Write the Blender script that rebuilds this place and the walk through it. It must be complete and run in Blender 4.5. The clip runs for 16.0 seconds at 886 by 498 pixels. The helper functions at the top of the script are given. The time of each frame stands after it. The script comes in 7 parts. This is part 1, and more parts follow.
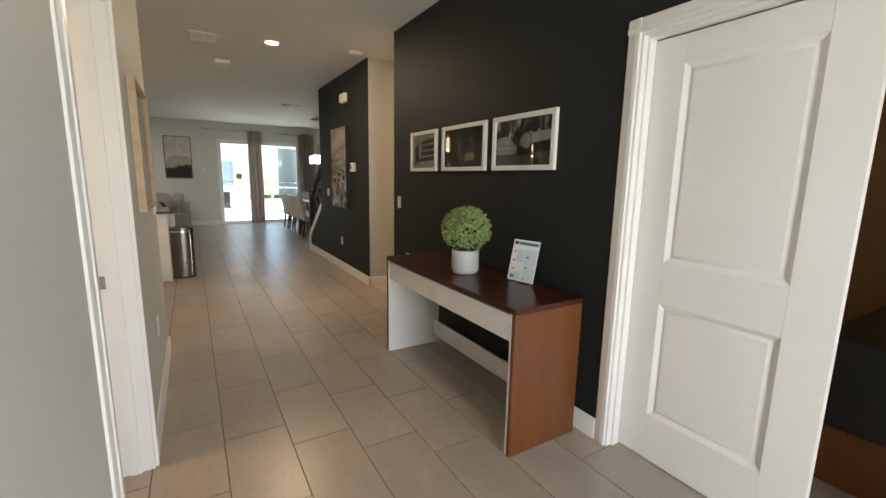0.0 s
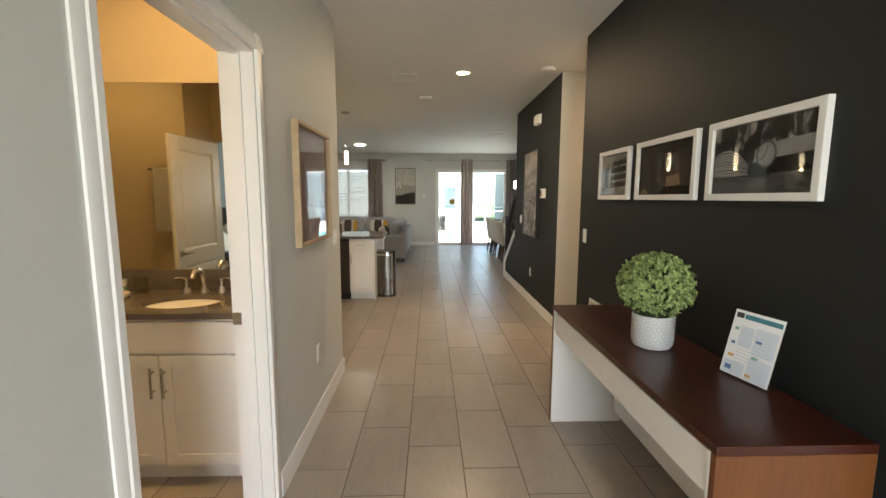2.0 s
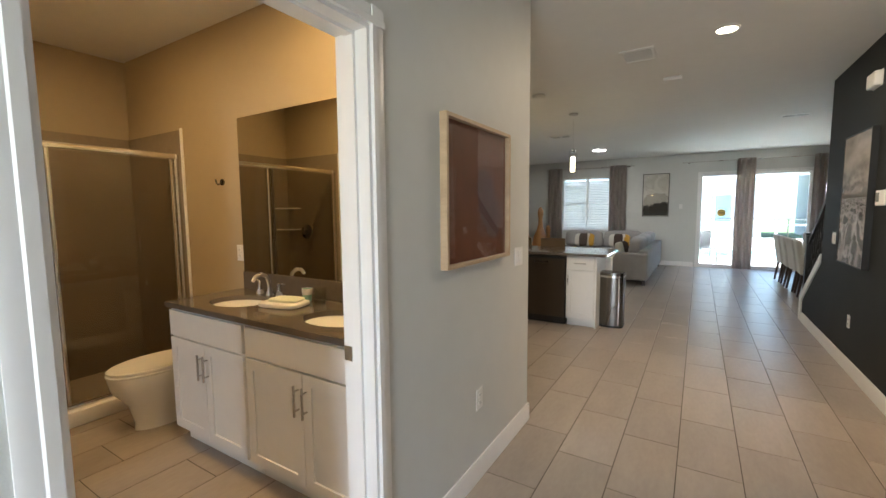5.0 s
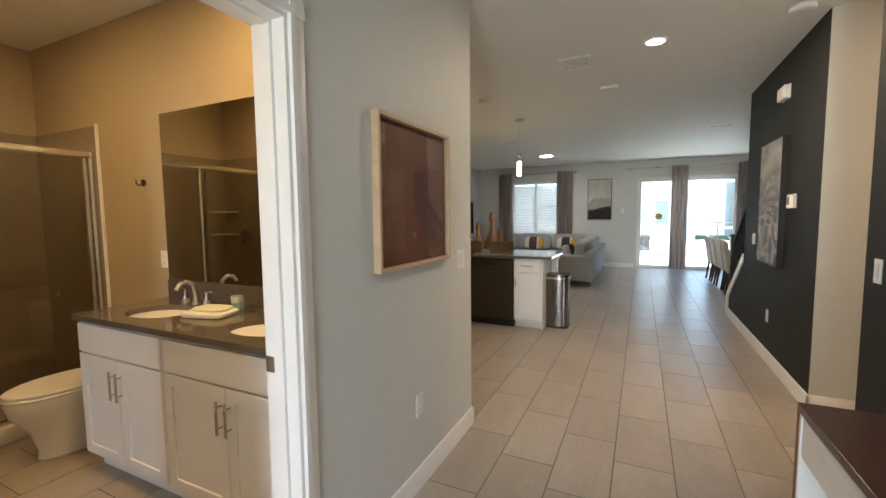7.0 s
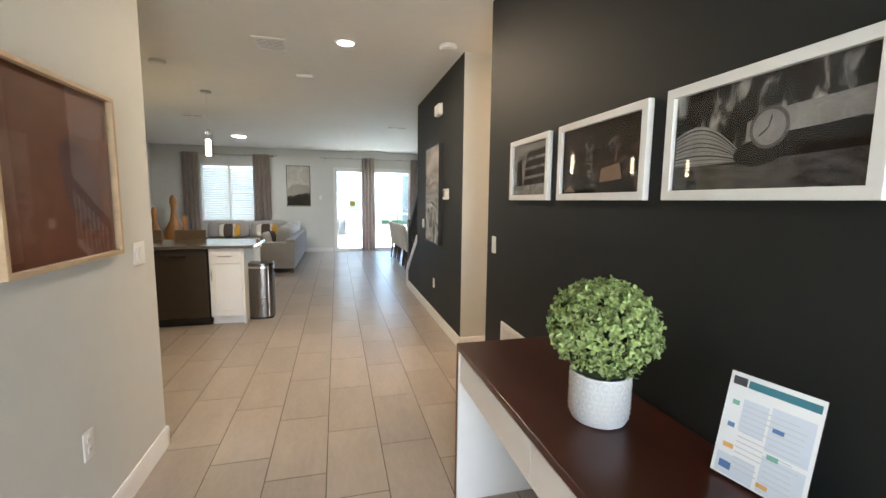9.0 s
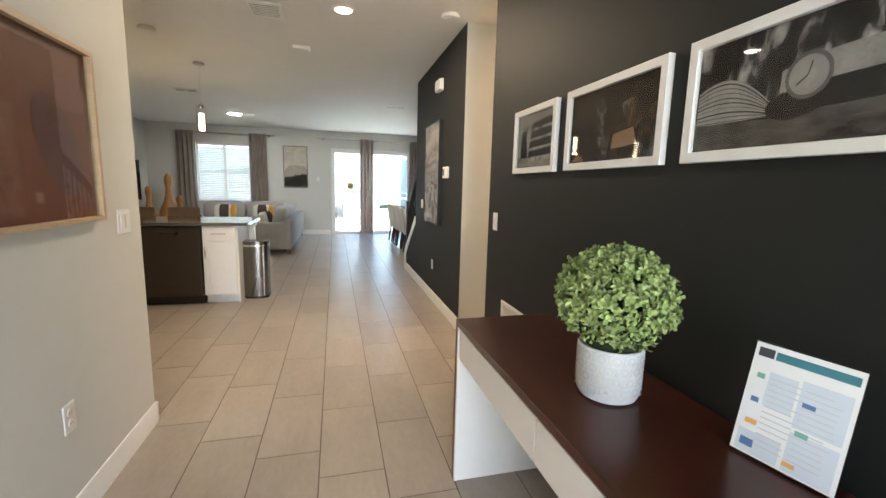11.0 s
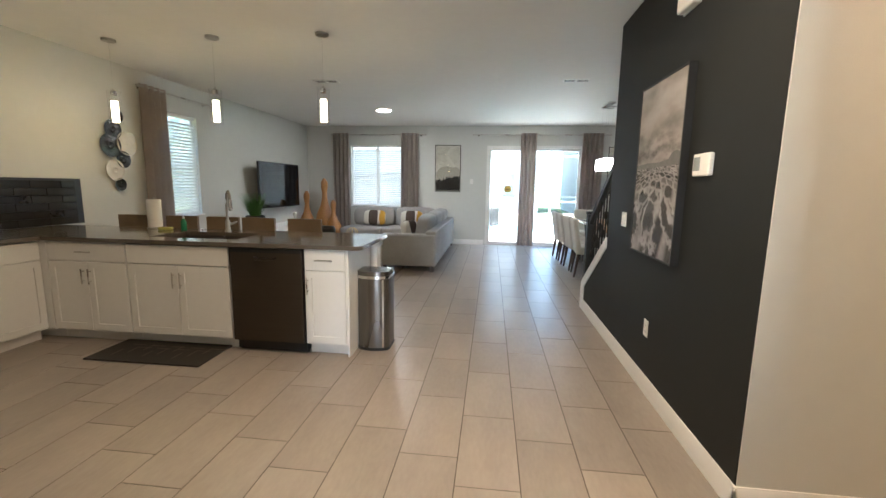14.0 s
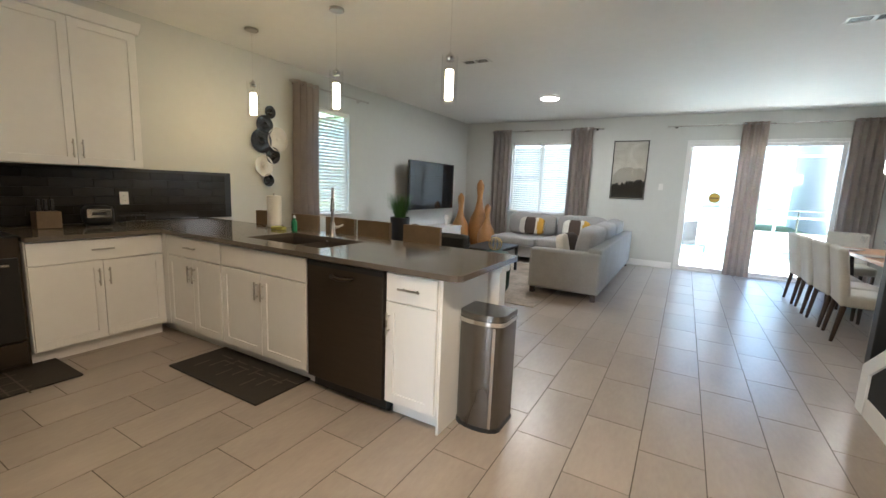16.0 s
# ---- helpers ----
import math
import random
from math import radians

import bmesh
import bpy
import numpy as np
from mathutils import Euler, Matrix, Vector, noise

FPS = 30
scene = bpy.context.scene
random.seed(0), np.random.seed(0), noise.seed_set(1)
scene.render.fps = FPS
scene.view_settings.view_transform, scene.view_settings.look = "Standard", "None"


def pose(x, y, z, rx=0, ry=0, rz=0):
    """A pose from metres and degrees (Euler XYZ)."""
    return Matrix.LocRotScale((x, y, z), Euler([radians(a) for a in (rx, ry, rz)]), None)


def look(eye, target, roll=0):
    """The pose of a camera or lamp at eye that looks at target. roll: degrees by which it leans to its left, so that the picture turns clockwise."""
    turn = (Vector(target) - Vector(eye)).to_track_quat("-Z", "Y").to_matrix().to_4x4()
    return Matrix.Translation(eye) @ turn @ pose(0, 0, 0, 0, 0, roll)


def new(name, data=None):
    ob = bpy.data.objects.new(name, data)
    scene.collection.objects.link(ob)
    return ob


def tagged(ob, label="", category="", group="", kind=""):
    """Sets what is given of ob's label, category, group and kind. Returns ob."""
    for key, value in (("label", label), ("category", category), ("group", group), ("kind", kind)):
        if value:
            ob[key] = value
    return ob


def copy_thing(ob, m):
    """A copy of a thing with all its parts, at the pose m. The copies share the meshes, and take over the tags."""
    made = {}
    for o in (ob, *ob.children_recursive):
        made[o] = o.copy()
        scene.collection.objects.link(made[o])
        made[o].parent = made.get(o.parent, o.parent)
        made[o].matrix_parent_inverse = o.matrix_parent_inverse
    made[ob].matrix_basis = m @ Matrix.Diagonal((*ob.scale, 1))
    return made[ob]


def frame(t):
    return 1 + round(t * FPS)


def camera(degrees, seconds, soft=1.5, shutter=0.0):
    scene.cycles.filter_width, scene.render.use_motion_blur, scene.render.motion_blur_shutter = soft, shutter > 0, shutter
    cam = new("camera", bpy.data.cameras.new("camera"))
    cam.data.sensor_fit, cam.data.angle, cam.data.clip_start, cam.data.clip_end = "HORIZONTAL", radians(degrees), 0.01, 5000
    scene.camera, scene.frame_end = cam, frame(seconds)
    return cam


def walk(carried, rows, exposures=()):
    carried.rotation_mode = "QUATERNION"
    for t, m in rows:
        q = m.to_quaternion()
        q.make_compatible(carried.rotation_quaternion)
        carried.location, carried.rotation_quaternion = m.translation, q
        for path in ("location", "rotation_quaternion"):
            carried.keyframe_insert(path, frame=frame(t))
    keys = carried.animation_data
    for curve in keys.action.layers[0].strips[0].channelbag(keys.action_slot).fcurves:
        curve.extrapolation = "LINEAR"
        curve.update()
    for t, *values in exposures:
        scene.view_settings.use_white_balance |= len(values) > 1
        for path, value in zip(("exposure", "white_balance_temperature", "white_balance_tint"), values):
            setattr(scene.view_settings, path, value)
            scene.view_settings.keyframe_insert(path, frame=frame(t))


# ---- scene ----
cam = camera(93.7, 16.0)
PATH = [
    (0, (0.123, 0.04, 1.385), (1.141, 1.728, 1.05), 1.1),
    (0.5, (0.284, 0.058, 1.416), (1.025, 1.886, 1.087), 0.3),
    (1, (0.407, 0.196, 1.412), (0.902, 2.111, 1.119), 0.2),
    (1.5, (0.525, 0.336, 1.428), (0.768, 2.305, 1.174), 0.1),
    (2, (0.61, 0.437, 1.452), (0.674, 2.421, 1.208), 0.2),
    (2.5, (0.797, 0.52, 1.442), (0.611, 2.5, 1.228), -0.0),
    (3, (0.817, 0.6, 1.437), (0.474, 2.559, 1.225), -0.2),
    (3.5, (0.837, 0.784, 1.428), (0.299, 2.699, 1.221), -0.3),
    (4, (0.825, 0.933, 1.431), (0.087, 2.782, 1.232), -0.3),
    (4.5, (0.829, 1.071, 1.438), (-0.131, 2.815, 1.249), -0.5),
    (4.7, (0.833, 1.113, 1.441), (-0.211, 2.81, 1.257), -0.5),
    (6.8, (0.904, 1.255, 1.427), (-0.099, 2.978, 1.267), -0.8),
    (7, (0.901, 1.249, 1.425), (0.042, 3.048, 1.263), -0.6),
    (7.5, (0.856, 1.239, 1.431), (0.423, 3.184, 1.259), -0.4),
    (8, (0.828, 1.223, 1.435), (0.838, 3.214, 1.247), -0.1),
    (8.5, (0.855, 1.206, 1.439), (1.24, 3.157, 1.233), 0.0),
    (10.8, (0.878, 1.223, 1.36), (1.466, 3.112, 1.072), 1.5),
    (11, (0.88, 1.289, 1.354), (1.381, 3.203, 1.062), 1.5),
    (11.5, (0.925, 1.524, 1.364), (1.203, 3.482, 1.066), 1.3),
    (12, (0.904, 1.822, 1.365), (0.988, 3.797, 1.065), 1.0),
    (12.5, (0.872, 2.172, 1.371), (0.827, 4.149, 1.073), 0.8),
    (13, (0.903, 2.541, 1.376), (0.788, 4.516, 1.077), 0.9),
    (13.5, (0.941, 2.873, 1.374), (0.77, 4.844, 1.076), 0.9),
    (14, (0.921, 3.213, 1.38), (0.698, 5.178, 1.081), 0.9),
    (14.5, (0.942, 3.557, 1.372), (0.607, 5.505, 1.068), 1.2),
    (15, (0.976, 3.872, 1.379), (0.498, 5.79, 1.07), 1.6),
    (15.5, (0.922, 4.197, 1.348), (0.227, 6.048, 1.044), 2.0),
    (16, (0.865, 4.47, 1.354), (-0.118, 6.185, 1.055), 2.3),
]
EXPOSURES = [(0, 3.35, 6450, 10), (1.0, 3.35, 6500, 10), (1.5, 3.45, 6750, 10), (2.5, 3.7, 6150, 10), (3.5, 3.7, 6050, 10), (4.5, 3.73, 5800, 10), (7.0, 3.8, 5850, 10), (7.5, 3.88, 5600, 10), (8.0, 4.0, 5600, 10), (8.5, 4.2, 5750, 10), (11.0, 4.22, 5900, 10), (12.0, 4.25, 5900, 10), (13.0, 4.22, 5850, 10), (14.0, 4.25, 5700, 10), (15.0, 4.38, 5700, 10), (16.0, 4.4, 5650, 10)]
walk(cam, [(t, look(eye, target, roll)) for t, eye, target, roll in PATH], EXPOSURES)

# ---------- light ----------
world = bpy.data.worlds.new("sky")
scene.world = world
world.use_nodes = True
wn = world.node_tree.nodes
sky = wn.new("ShaderNodeTexSky")
sky.sky_type = "NISHITA"
sky.sun_disc = False
sky.sun_elevation = radians(52)
sky.sun_rotation = radians(95)
sky.air_density, sky.dust_density = 1.0, 1.6
wn["Background"].inputs["Strength"].default_value = 0.15
world.node_tree.links.new(sky.outputs["Color"], wn["Background"].inputs["Color"])

sun_data = bpy.data.lights.new("sun", "SUN")
sun_data.energy, sun_data.angle, sun_data.color = 5.0, radians(0.6), (1.0, 0.95, 0.87)
sun = new("sun", sun_data)
sun.matrix_basis = look((0, 0, 30), (0 - 30 * math.sin(radians(95)) * math.cos(radians(52)), -30 * math.cos(radians(95)) * math.cos(radians(52)), 30 - 30 * math.sin(radians(52))))


def disc_lamp(name, x, y, z, watts, size, colour):
    d = bpy.data.lights.new(name, "AREA")
    d.shape, d.size, d.energy, d.color = "DISK", size, watts, colour
    ob = new(name, d)
    ob.matrix_basis = pose(x, y, z)
    return ob


WARM, SOFT, AMBER = (1.0, 0.74, 0.46), (1.0, 0.92, 0.80), (1.0, 0.61, 0.23)
CEIL = 2.78
disc_lamp("hall_lamp", 0.965, 5.045, CEIL - 0.012, 3.3, 0.13, WARM)
disc_lamp("living_lamp", -1.13, 11.10, CEIL - 0.030, 2.2, 0.24, SOFT)
disc_lamp("kitchen_lamp", -1.1, 4.75, CEIL - 0.012, 0.15, 0.13, WARM)
disc_lamp("bath_lamp", -0.80, 2.25, CEIL - 0.012, 1.6, 0.20, AMBER)
# added lamp, out of view, that brightens the shower side of the bathroom
disc_lamp("shower_fill_lamp", -2.3, 1.9, CEIL - 0.012, 1.0, 0.13, AMBER)
disc_lamp("side_hall_lamp", 3.3, 4.5, CEIL - 0.012, 1.6, 0.13, (1.0, 0.62, 0.34))
disc_lamp("den_lamp", 3.4, -0.3, CEIL - 0.012, 0.6, 0.13, AMBER)
# added unseen area lamp that fills the bedroom; no window is built here
bed_lamp = disc_lamp("bedroom_fill_lamp", -1.9, -2.2, 1.6, 8, 1.0, (0.9, 0.96, 1.0))
bed_lamp.matrix_basis = look((-0.6, -2.6, 1.7), (-3, -2.2, 0.8))

entry = bpy.data.lights.new("entry_daylight", "AREA")
entry.shape, entry.size, entry.size_y, entry.energy, entry.color = "RECTANGLE", 1.05, 2.15, 7.6, (1.0, 0.96, 0.91)
new("entry_daylight", entry).matrix_basis = look((0.9, -2.02, 1.12), (0.9, 0, 1.05))


# ---------- mesh helpers ----------
def box(bm, a, b, bev=0.0, seg=2):
    a, b = Vector(a), Vector(b)
    made = bmesh.ops.create_cube(bm, size=1.0, matrix=Matrix.Translation((a + b) / 2) @ Matrix.Diagonal((*(b - a), 1)))["verts"]
    if bev:
        edges = list({e for v in made for e in v.link_edges})
        bmesh.ops.bevel(bm, geom=edges, offset=bev, segments=seg, affect="EDGES", profile=0.5, clamp_overlap=True)
    return bm


def B(a, b, bev=0.0, seg=2):
    return box(bmesh.new(), a, b, bev, seg)


def rod(bm, p0, p1, r0, r1=None, seg=14, caps=True):
    p0, p1 = Vector(p0), Vector(p1)
    r1 = r0 if r1 is None else r1
    m = Matrix.Translation((p0 + p1) / 2) @ (p1 - p0).to_track_quat("Z", "Y").to_matrix().to_4x4()
    bmesh.ops.create_cone(bm, cap_ends=caps, segments=seg, radius1=r0, radius2=r1, depth=(p1 - p0).length, matrix=m)
    return bm


def lathe(bm, profile, seg=28, at=(0, 0, 0), sx=1.0, sy=1.0):
    rings = []
    for r, z in profile:
        rings.append([bm.verts.new((at[0] + sx * r * math.cos(2 * math.pi * k / seg), at[1] + sy * r * math.sin(2 * math.pi * k / seg), at[2] + z)) for k in range(seg)])
    for a, b in zip(rings, rings[1:]):
        for k in range(seg):
            bm.faces.new((a[k], a[(k + 1) % seg], b[(k + 1) % seg], b[k]))
    bm.faces.new(rings[0][::-1])
    bm.faces.new(rings[-1])
    return bm


def tube(bm, pts, r, seg=10):
    pts = [Vector(p) for p in pts]
    rings = []
    for k, p in enumerate(pts):
        way = (pts[min(k + 1, len(pts) - 1)] - pts[max(k - 1, 0)]).normalized()
        side = way.cross(Vector((0, 0, 1)))
        side = side.normalized() if side.length > 0.05 else Vector((1, 0, 0))
        up = side.cross(way)
        rr = r[k] if isinstance(r, (list, tuple)) else r
        rings.append([bm.verts.new(p + rr * (math.cos(2 * math.pi * j / seg) * side + math.sin(2 * math.pi * j / seg) * up)) for j in range(seg)])
    for a, b in zip(rings, rings[1:]):
        for j in range(seg):
            bm.faces.new((a[j], a[(j + 1) % seg], b[(j + 1) % seg], b[j]))
    bm.faces.new(rings[0][::-1])
    bm.faces.new(rings[-1])
    return bm


def prism(bm, poly, axis, lo, hi):
    """A flat outline drawn out along an axis; the outline holds the two other coordinates in order."""
    def at(p, d):
        return {"x": (d, p[0], p[1]), "y": (p[0], d, p[1]), "z": (p[0], p[1], d)}[axis]
    a, b = [bm.verts.new(at(p, lo)) for p in poly], [bm.verts.new(at(p, hi)) for p in poly]
    n = len(poly)
    bm.faces.new(a[::-1])
    bm.faces.new(b)
    for k in range(n):
        bm.faces.new((a[k], a[(k + 1) % n], b[(k + 1) % n], b[k]))
    return bm


def puff(bm, c, size, power=3.2, nu=20, nv=12):
    """A stuffed cushion: a rounded block with full faces."""
    def sg(v, e):
        return math.copysign(abs(v) ** e, v)
    e = 2 / power
    rings = []
    for i in range(1, nv):
        th = -math.pi / 2 + math.pi * i / nv
        rings.append([bm.verts.new((c[0] + size[0] / 2 * sg(math.cos(th), e) * sg(math.cos(2 * math.pi * j / nu), e),
                                    c[1] + size[1] / 2 * sg(math.cos(th), e) * sg(math.sin(2 * math.pi * j / nu), e),
                                    c[2] + size[2] / 2 * sg(math.sin(th), e))) for j in range(nu)])
    for a, b in zip(rings, rings[1:]):
        for j in range(nu):
            bm.faces.new((a[j], a[(j + 1) % nu], b[(j + 1) % nu], b[j]))
    bm.faces.new(rings[0][::-1])
    bm.faces.new(rings[-1])
    return bm


def ring(bm, loops, cap0=False, cap1=True):
    """Rectangles of equal corner count joined one to the next; each is a list of points."""
    vs = [[bm.verts.new(p) for p in lp] for lp in loops]
    n = len(vs[0])
    for a, b in zip(vs, vs[1:]):
        for k in range(n):
            bm.faces.new((a[k], a[(k + 1) % n], b[(k + 1) % n], b[k]))
    if cap0:
        bm.faces.new(vs[0][::-1])
    if cap1:
        bm.faces.new(vs[-1])
    return vs


def rect_xz(x0, z0, x1, z1, y):
    return [(x0, y, z0), (x1, y, z0), (x1, y, z1), (x0, y, z1)]


def mesh_of(name, bm, material):
    bmesh.ops.recalc_face_normals(bm, faces=bm.faces[:])
    # soft over round edges, crisp between large flat faces and at corners
    for e in bm.edges:
        if len(e.link_faces) == 2:
            ang = e.calc_face_angle(0.0)
            lo, hi = sorted(f.calc_area() for f in e.link_faces)
            e.smooth = not (ang > radians(38) or (ang > radians(8) and hi > 12 * lo))
    for f in bm.faces:
        f.smooth = True
    me = bpy.data.meshes.new(name)
    bm.to_mesh(me)
    bm.free()
    for mm in (material if isinstance(material, (list, tuple)) else [material]):
        me.materials.append(mm)
    return me


def part(name, bm, material, parent, label=""):
    ob = new(name, mesh_of(name, bm, material))
    ob.parent = parent
    return tagged(ob, label)


def solid(name, bm, material, label="", category="", kind="", m=None, group=""):
    ob = new(name, mesh_of(name, bm, material))
    if m is not None:
        ob.matrix_basis = m
    return tagged(ob, label, category, group, kind)


def thing(name, label, category, m=None, group="", kind=""):
    ob = new(name)
    ob.empty_display_size = 0.1
    if m is not None:
        ob.matrix_basis = m
    return tagged(ob, label, category, group, kind)


# ---------- materials ----------
def mat(name, col, rough=0.5, metal=0.0, var=0.06, scale=3.0, bump=0.0, bscale=60.0, spec=0.5, coat=0.0, rvar=0.05, stretch=(1, 1, 1), island=False, objvar=0.0, placed=False):
    m = bpy.data.materials.new(name)
    m.use_nodes = True
    nt = m.node_tree
    p = nt.nodes["Principled BSDF"]
    p.inputs["Metallic"].default_value = metal
    p.inputs["Specular IOR Level"].default_value = spec
    p.inputs["Coat Weight"].default_value = coat
    p.inputs["Coat Roughness"].default_value = 0.08
    tc = nt.nodes.new("ShaderNodeTexCoord")
    mp = nt.nodes.new("ShaderNodeMapping")
    mp.inputs["Scale"].default_value = stretch
    if placed:
        # each piece is cut from another part of the pattern
        geo, info, off = nt.nodes.new("ShaderNodeNewGeometry"), nt.nodes.new("ShaderNodeObjectInfo"), nt.nodes.new("ShaderNodeVectorMath")
        off.operation = "MULTIPLY_ADD"
        off.inputs[1].default_value = (37.0, 91.0, 53.0)
        nt.links.new(geo.outputs["Random Per Island"] if island else info.outputs["Random"], off.inputs[0])
        nt.links.new(geo.outputs["Position"], off.inputs[2])
        nt.links.new(off.outputs[0], mp.inputs["Vector"])
    else:
        nt.links.new(tc.outputs["Object"], mp.inputs["Vector"])
    n1, n2 = nt.nodes.new("ShaderNodeTexNoise"), nt.nodes.new("ShaderNodeTexNoise")
    n1.inputs["Scale"].default_value, n1.inputs["Detail"].default_value = scale, 4
    n2.inputs["Scale"].default_value, n2.inputs["Detail"].default_value = scale * 9, 3
    for n in (n1, n2):
        nt.links.new(mp.outputs["Vector"], n.inputs["Vector"])
    mix = nt.nodes.new("ShaderNodeMath")
    mix.operation = "MULTIPLY_ADD"
    mix.inputs[1].default_value = 0.4
    nt.links.new(n2.outputs["Fac"], mix.inputs[0])
    sub = nt.nodes.new("ShaderNodeMath")
    sub.operation = "MULTIPLY"
    sub.inputs[1].default_value = 0.6
    nt.links.new(n1.outputs["Fac"], sub.inputs[0])
    nt.links.new(sub.outputs[0], mix.inputs[2])
    drive = mix.outputs[0]
    if objvar:
        rnd = nt.nodes.new("ShaderNodeNewGeometry" if island else "ShaderNodeObjectInfo")
        ad = nt.nodes.new("ShaderNodeMath")
        ad.operation = "MULTIPLY_ADD"
        ad.inputs[1].default_value = objvar
        nt.links.new(rnd.outputs["Random Per Island" if island else "Random"], ad.inputs[0])
        nt.links.new(drive, ad.inputs[2])
        drive = ad.outputs[0]
    ramp = nt.nodes.new("ShaderNodeValToRGB")
    ramp.color_ramp.elements[0].position, ramp.color_ramp.elements[1].position = 0.3, 0.72 + objvar
    ramp.color_ramp.elements[0].color = (*[c * (1 - var) for c in col], 1)
    ramp.color_ramp.elements[1].color = (*[min(1, c * (1 + var)) for c in col], 1)
    nt.links.new(drive, ramp.inputs["Fac"])
    nt.links.new(ramp.outputs["Color"], p.inputs["Base Color"])
    rr = nt.nodes.new("ShaderNodeMapRange")
    rr.inputs["To Min"].default_value, rr.inputs["To Max"].default_value = max(0.02, rough - rvar), rough + rvar
    nt.links.new(n1.outputs["Fac"], rr.inputs["Value"])
    nt.links.new(rr.outputs["Result"], p.inputs["Roughness"])
    if bump:
        n3, bp = nt.nodes.new("ShaderNodeTexNoise"), nt.nodes.new("ShaderNodeBump")
        n3.inputs["Scale"].default_value, n3.inputs["Detail"].default_value = bscale, 3
        nt.links.new(mp.outputs["Vector"], n3.inputs["Vector"])
        nt.links.new(n3.outputs["Fac"], bp.inputs["Height"])
        bp.inputs["Strength"].default_value, bp.inputs["Distance"].default_value = bump, 0.004
        nt.links.new(bp.outputs["Normal"], p.inputs["Normal"])
    return m


def glow(name, col, strength):
    m = bpy.data.materials.new(name)
    m.use_nodes = True
    p = m.node_tree.nodes["Principled BSDF"]
    p.inputs["Base Color"].default_value = (0.9, 0.9, 0.9, 1)
    p.inputs["Emission Color"].default_value = (*col, 1)
    p.inputs["Emission Strength"].default_value = strength
    return m


def glass_mat(name, tint=(1, 1, 1), rough=0.0, thin=True):
    m = bpy.data.materials.new(name)
    m.use_nodes = True
    nt = m.node_tree
    if thin:
        out = nt.nodes["Material Output"]
        tr, gl, mx, fr = (nt.nodes.new(k) for k in ("ShaderNodeBsdfTransparent", "ShaderNodeBsdfGlossy", "ShaderNodeMixShader", "ShaderNodeLayerWeight"))
        pw, ad = nt.nodes.new("ShaderNodeMath"), nt.nodes.new("ShaderNodeMath")
        pw.operation, ad.operation = "POWER", "MULTIPLY_ADD"
        pw.inputs[1].default_value, ad.inputs[1].default_value, ad.inputs[2].default_value = 5.0, 0.96, 0.04
        fr.inputs["Blend"].default_value = 0.5
        tr.inputs["Color"].default_value = (*tint, 1)
        gl.inputs["Roughness"].default_value = 0.02
        nt.links.new(fr.outputs["Facing"], pw.inputs[0])
        nt.links.new(pw.outputs[0], ad.inputs[0])
        nt.links.new(ad.outputs[0], mx.inputs[0])
        nt.links.new(tr.outputs[0], mx.inputs[1])
        nt.links.new(gl.outputs[0], mx.inputs[2])
        nt.links.new(mx.outputs[0], out.inputs["Surface"])
    else:
        p = nt.nodes["Principled BSDF"]
        p.inputs["Base Color"].default_value = (*tint, 1)
        p.inputs["Transmission Weight"].default_value = 1
        p.inputs["Roughness"].default_value = rough
    return m


WALL = mat("wall_paint", (0.595, 0.60, 0.57), 0.6, var=0.03, scale=1.2, bump=0.12, bscale=160)
CEILING = mat("ceiling_paint", (0.78, 0.77, 0.74), 0.8, var=0.03, scale=1.0, bump=0.25, bscale=110)
BLACKWALL = mat("charcoal_paint", (0.0140, 0.0156, 0.0153), 0.6, spec=0.30, var=0.06, scale=1.2, bump=0.12, bscale=160)
WHITE = mat("white_gloss_paint", (0.78, 0.77, 0.75), 0.35, var=0.03, scale=2.0, bump=0.03, bscale=40)
CABWHITE = mat("cabinet_white", (0.76, 0.75, 0.725), 0.38, var=0.03, scale=2.0)
TILE = mat("floor_tile", (0.352, 0.304, 0.258), 0.318, var=0.20, scale=2.2, rvar=0.025, placed=True, stretch=(2.6, 0.8, 1), objvar=0.25)
TILEREST = mat("floor_tile_far", (0.352, 0.304, 0.258), 0.318, var=0.20, scale=2.2, rvar=0.025, placed=True, stretch=(2.6, 0.8, 1), objvar=0.25, island=True)
GROUT = mat("grout", (0.085, 0.068, 0.052), 0.9, var=0.1, scale=20)
MAHOGANY = mat("mahogany_top", (0.047, 0.010, 0.005), 0.30, var=0.35, scale=2.2, stretch=(6, 0.7, 6), bump=0.03, bscale=30)
BROWNWOOD = mat("brown_wood_panel", (0.140, 0.048, 0.013), 0.36, var=0.30, scale=2.0, stretch=(4, 4, 0.6), bump=0.03, bscale=30)
OAK = mat("pale_wood_frame", (0.50, 0.36, 0.22), 0.5, var=0.15, scale=3, stretch=(5, 1, 5))
COUNTER = mat("grey_quartz", (0.120, 0.102, 0.083), 0.10, var=0.12, scale=30, rvar=0.03)
SLATE = mat("slate_steel", (0.072, 0.058, 0.044), 0.32, metal=0.75, var=0.08, scale=3, stretch=(1, 1, 30))
STEEL = mat("brushed_steel", (0.50, 0.49, 0.47), 0.26, metal=1.0, var=0.10, scale=4, stretch=(1, 1, 40))
DARKSTEEL = mat("smoked_steel", (0.20, 0.19, 0.175), 0.27, metal=1.0, var=0.03, scale=2, stretch=(1, 1, 0.3), rvar=0.02)
CHROME = mat("chrome", (0.75, 0.74, 0.72), 0.12, metal=1.0, var=0.03)
NICKEL = mat("brushed_nickel", (0.48, 0.46, 0.43), 0.28, metal=1.0, var=0.05)
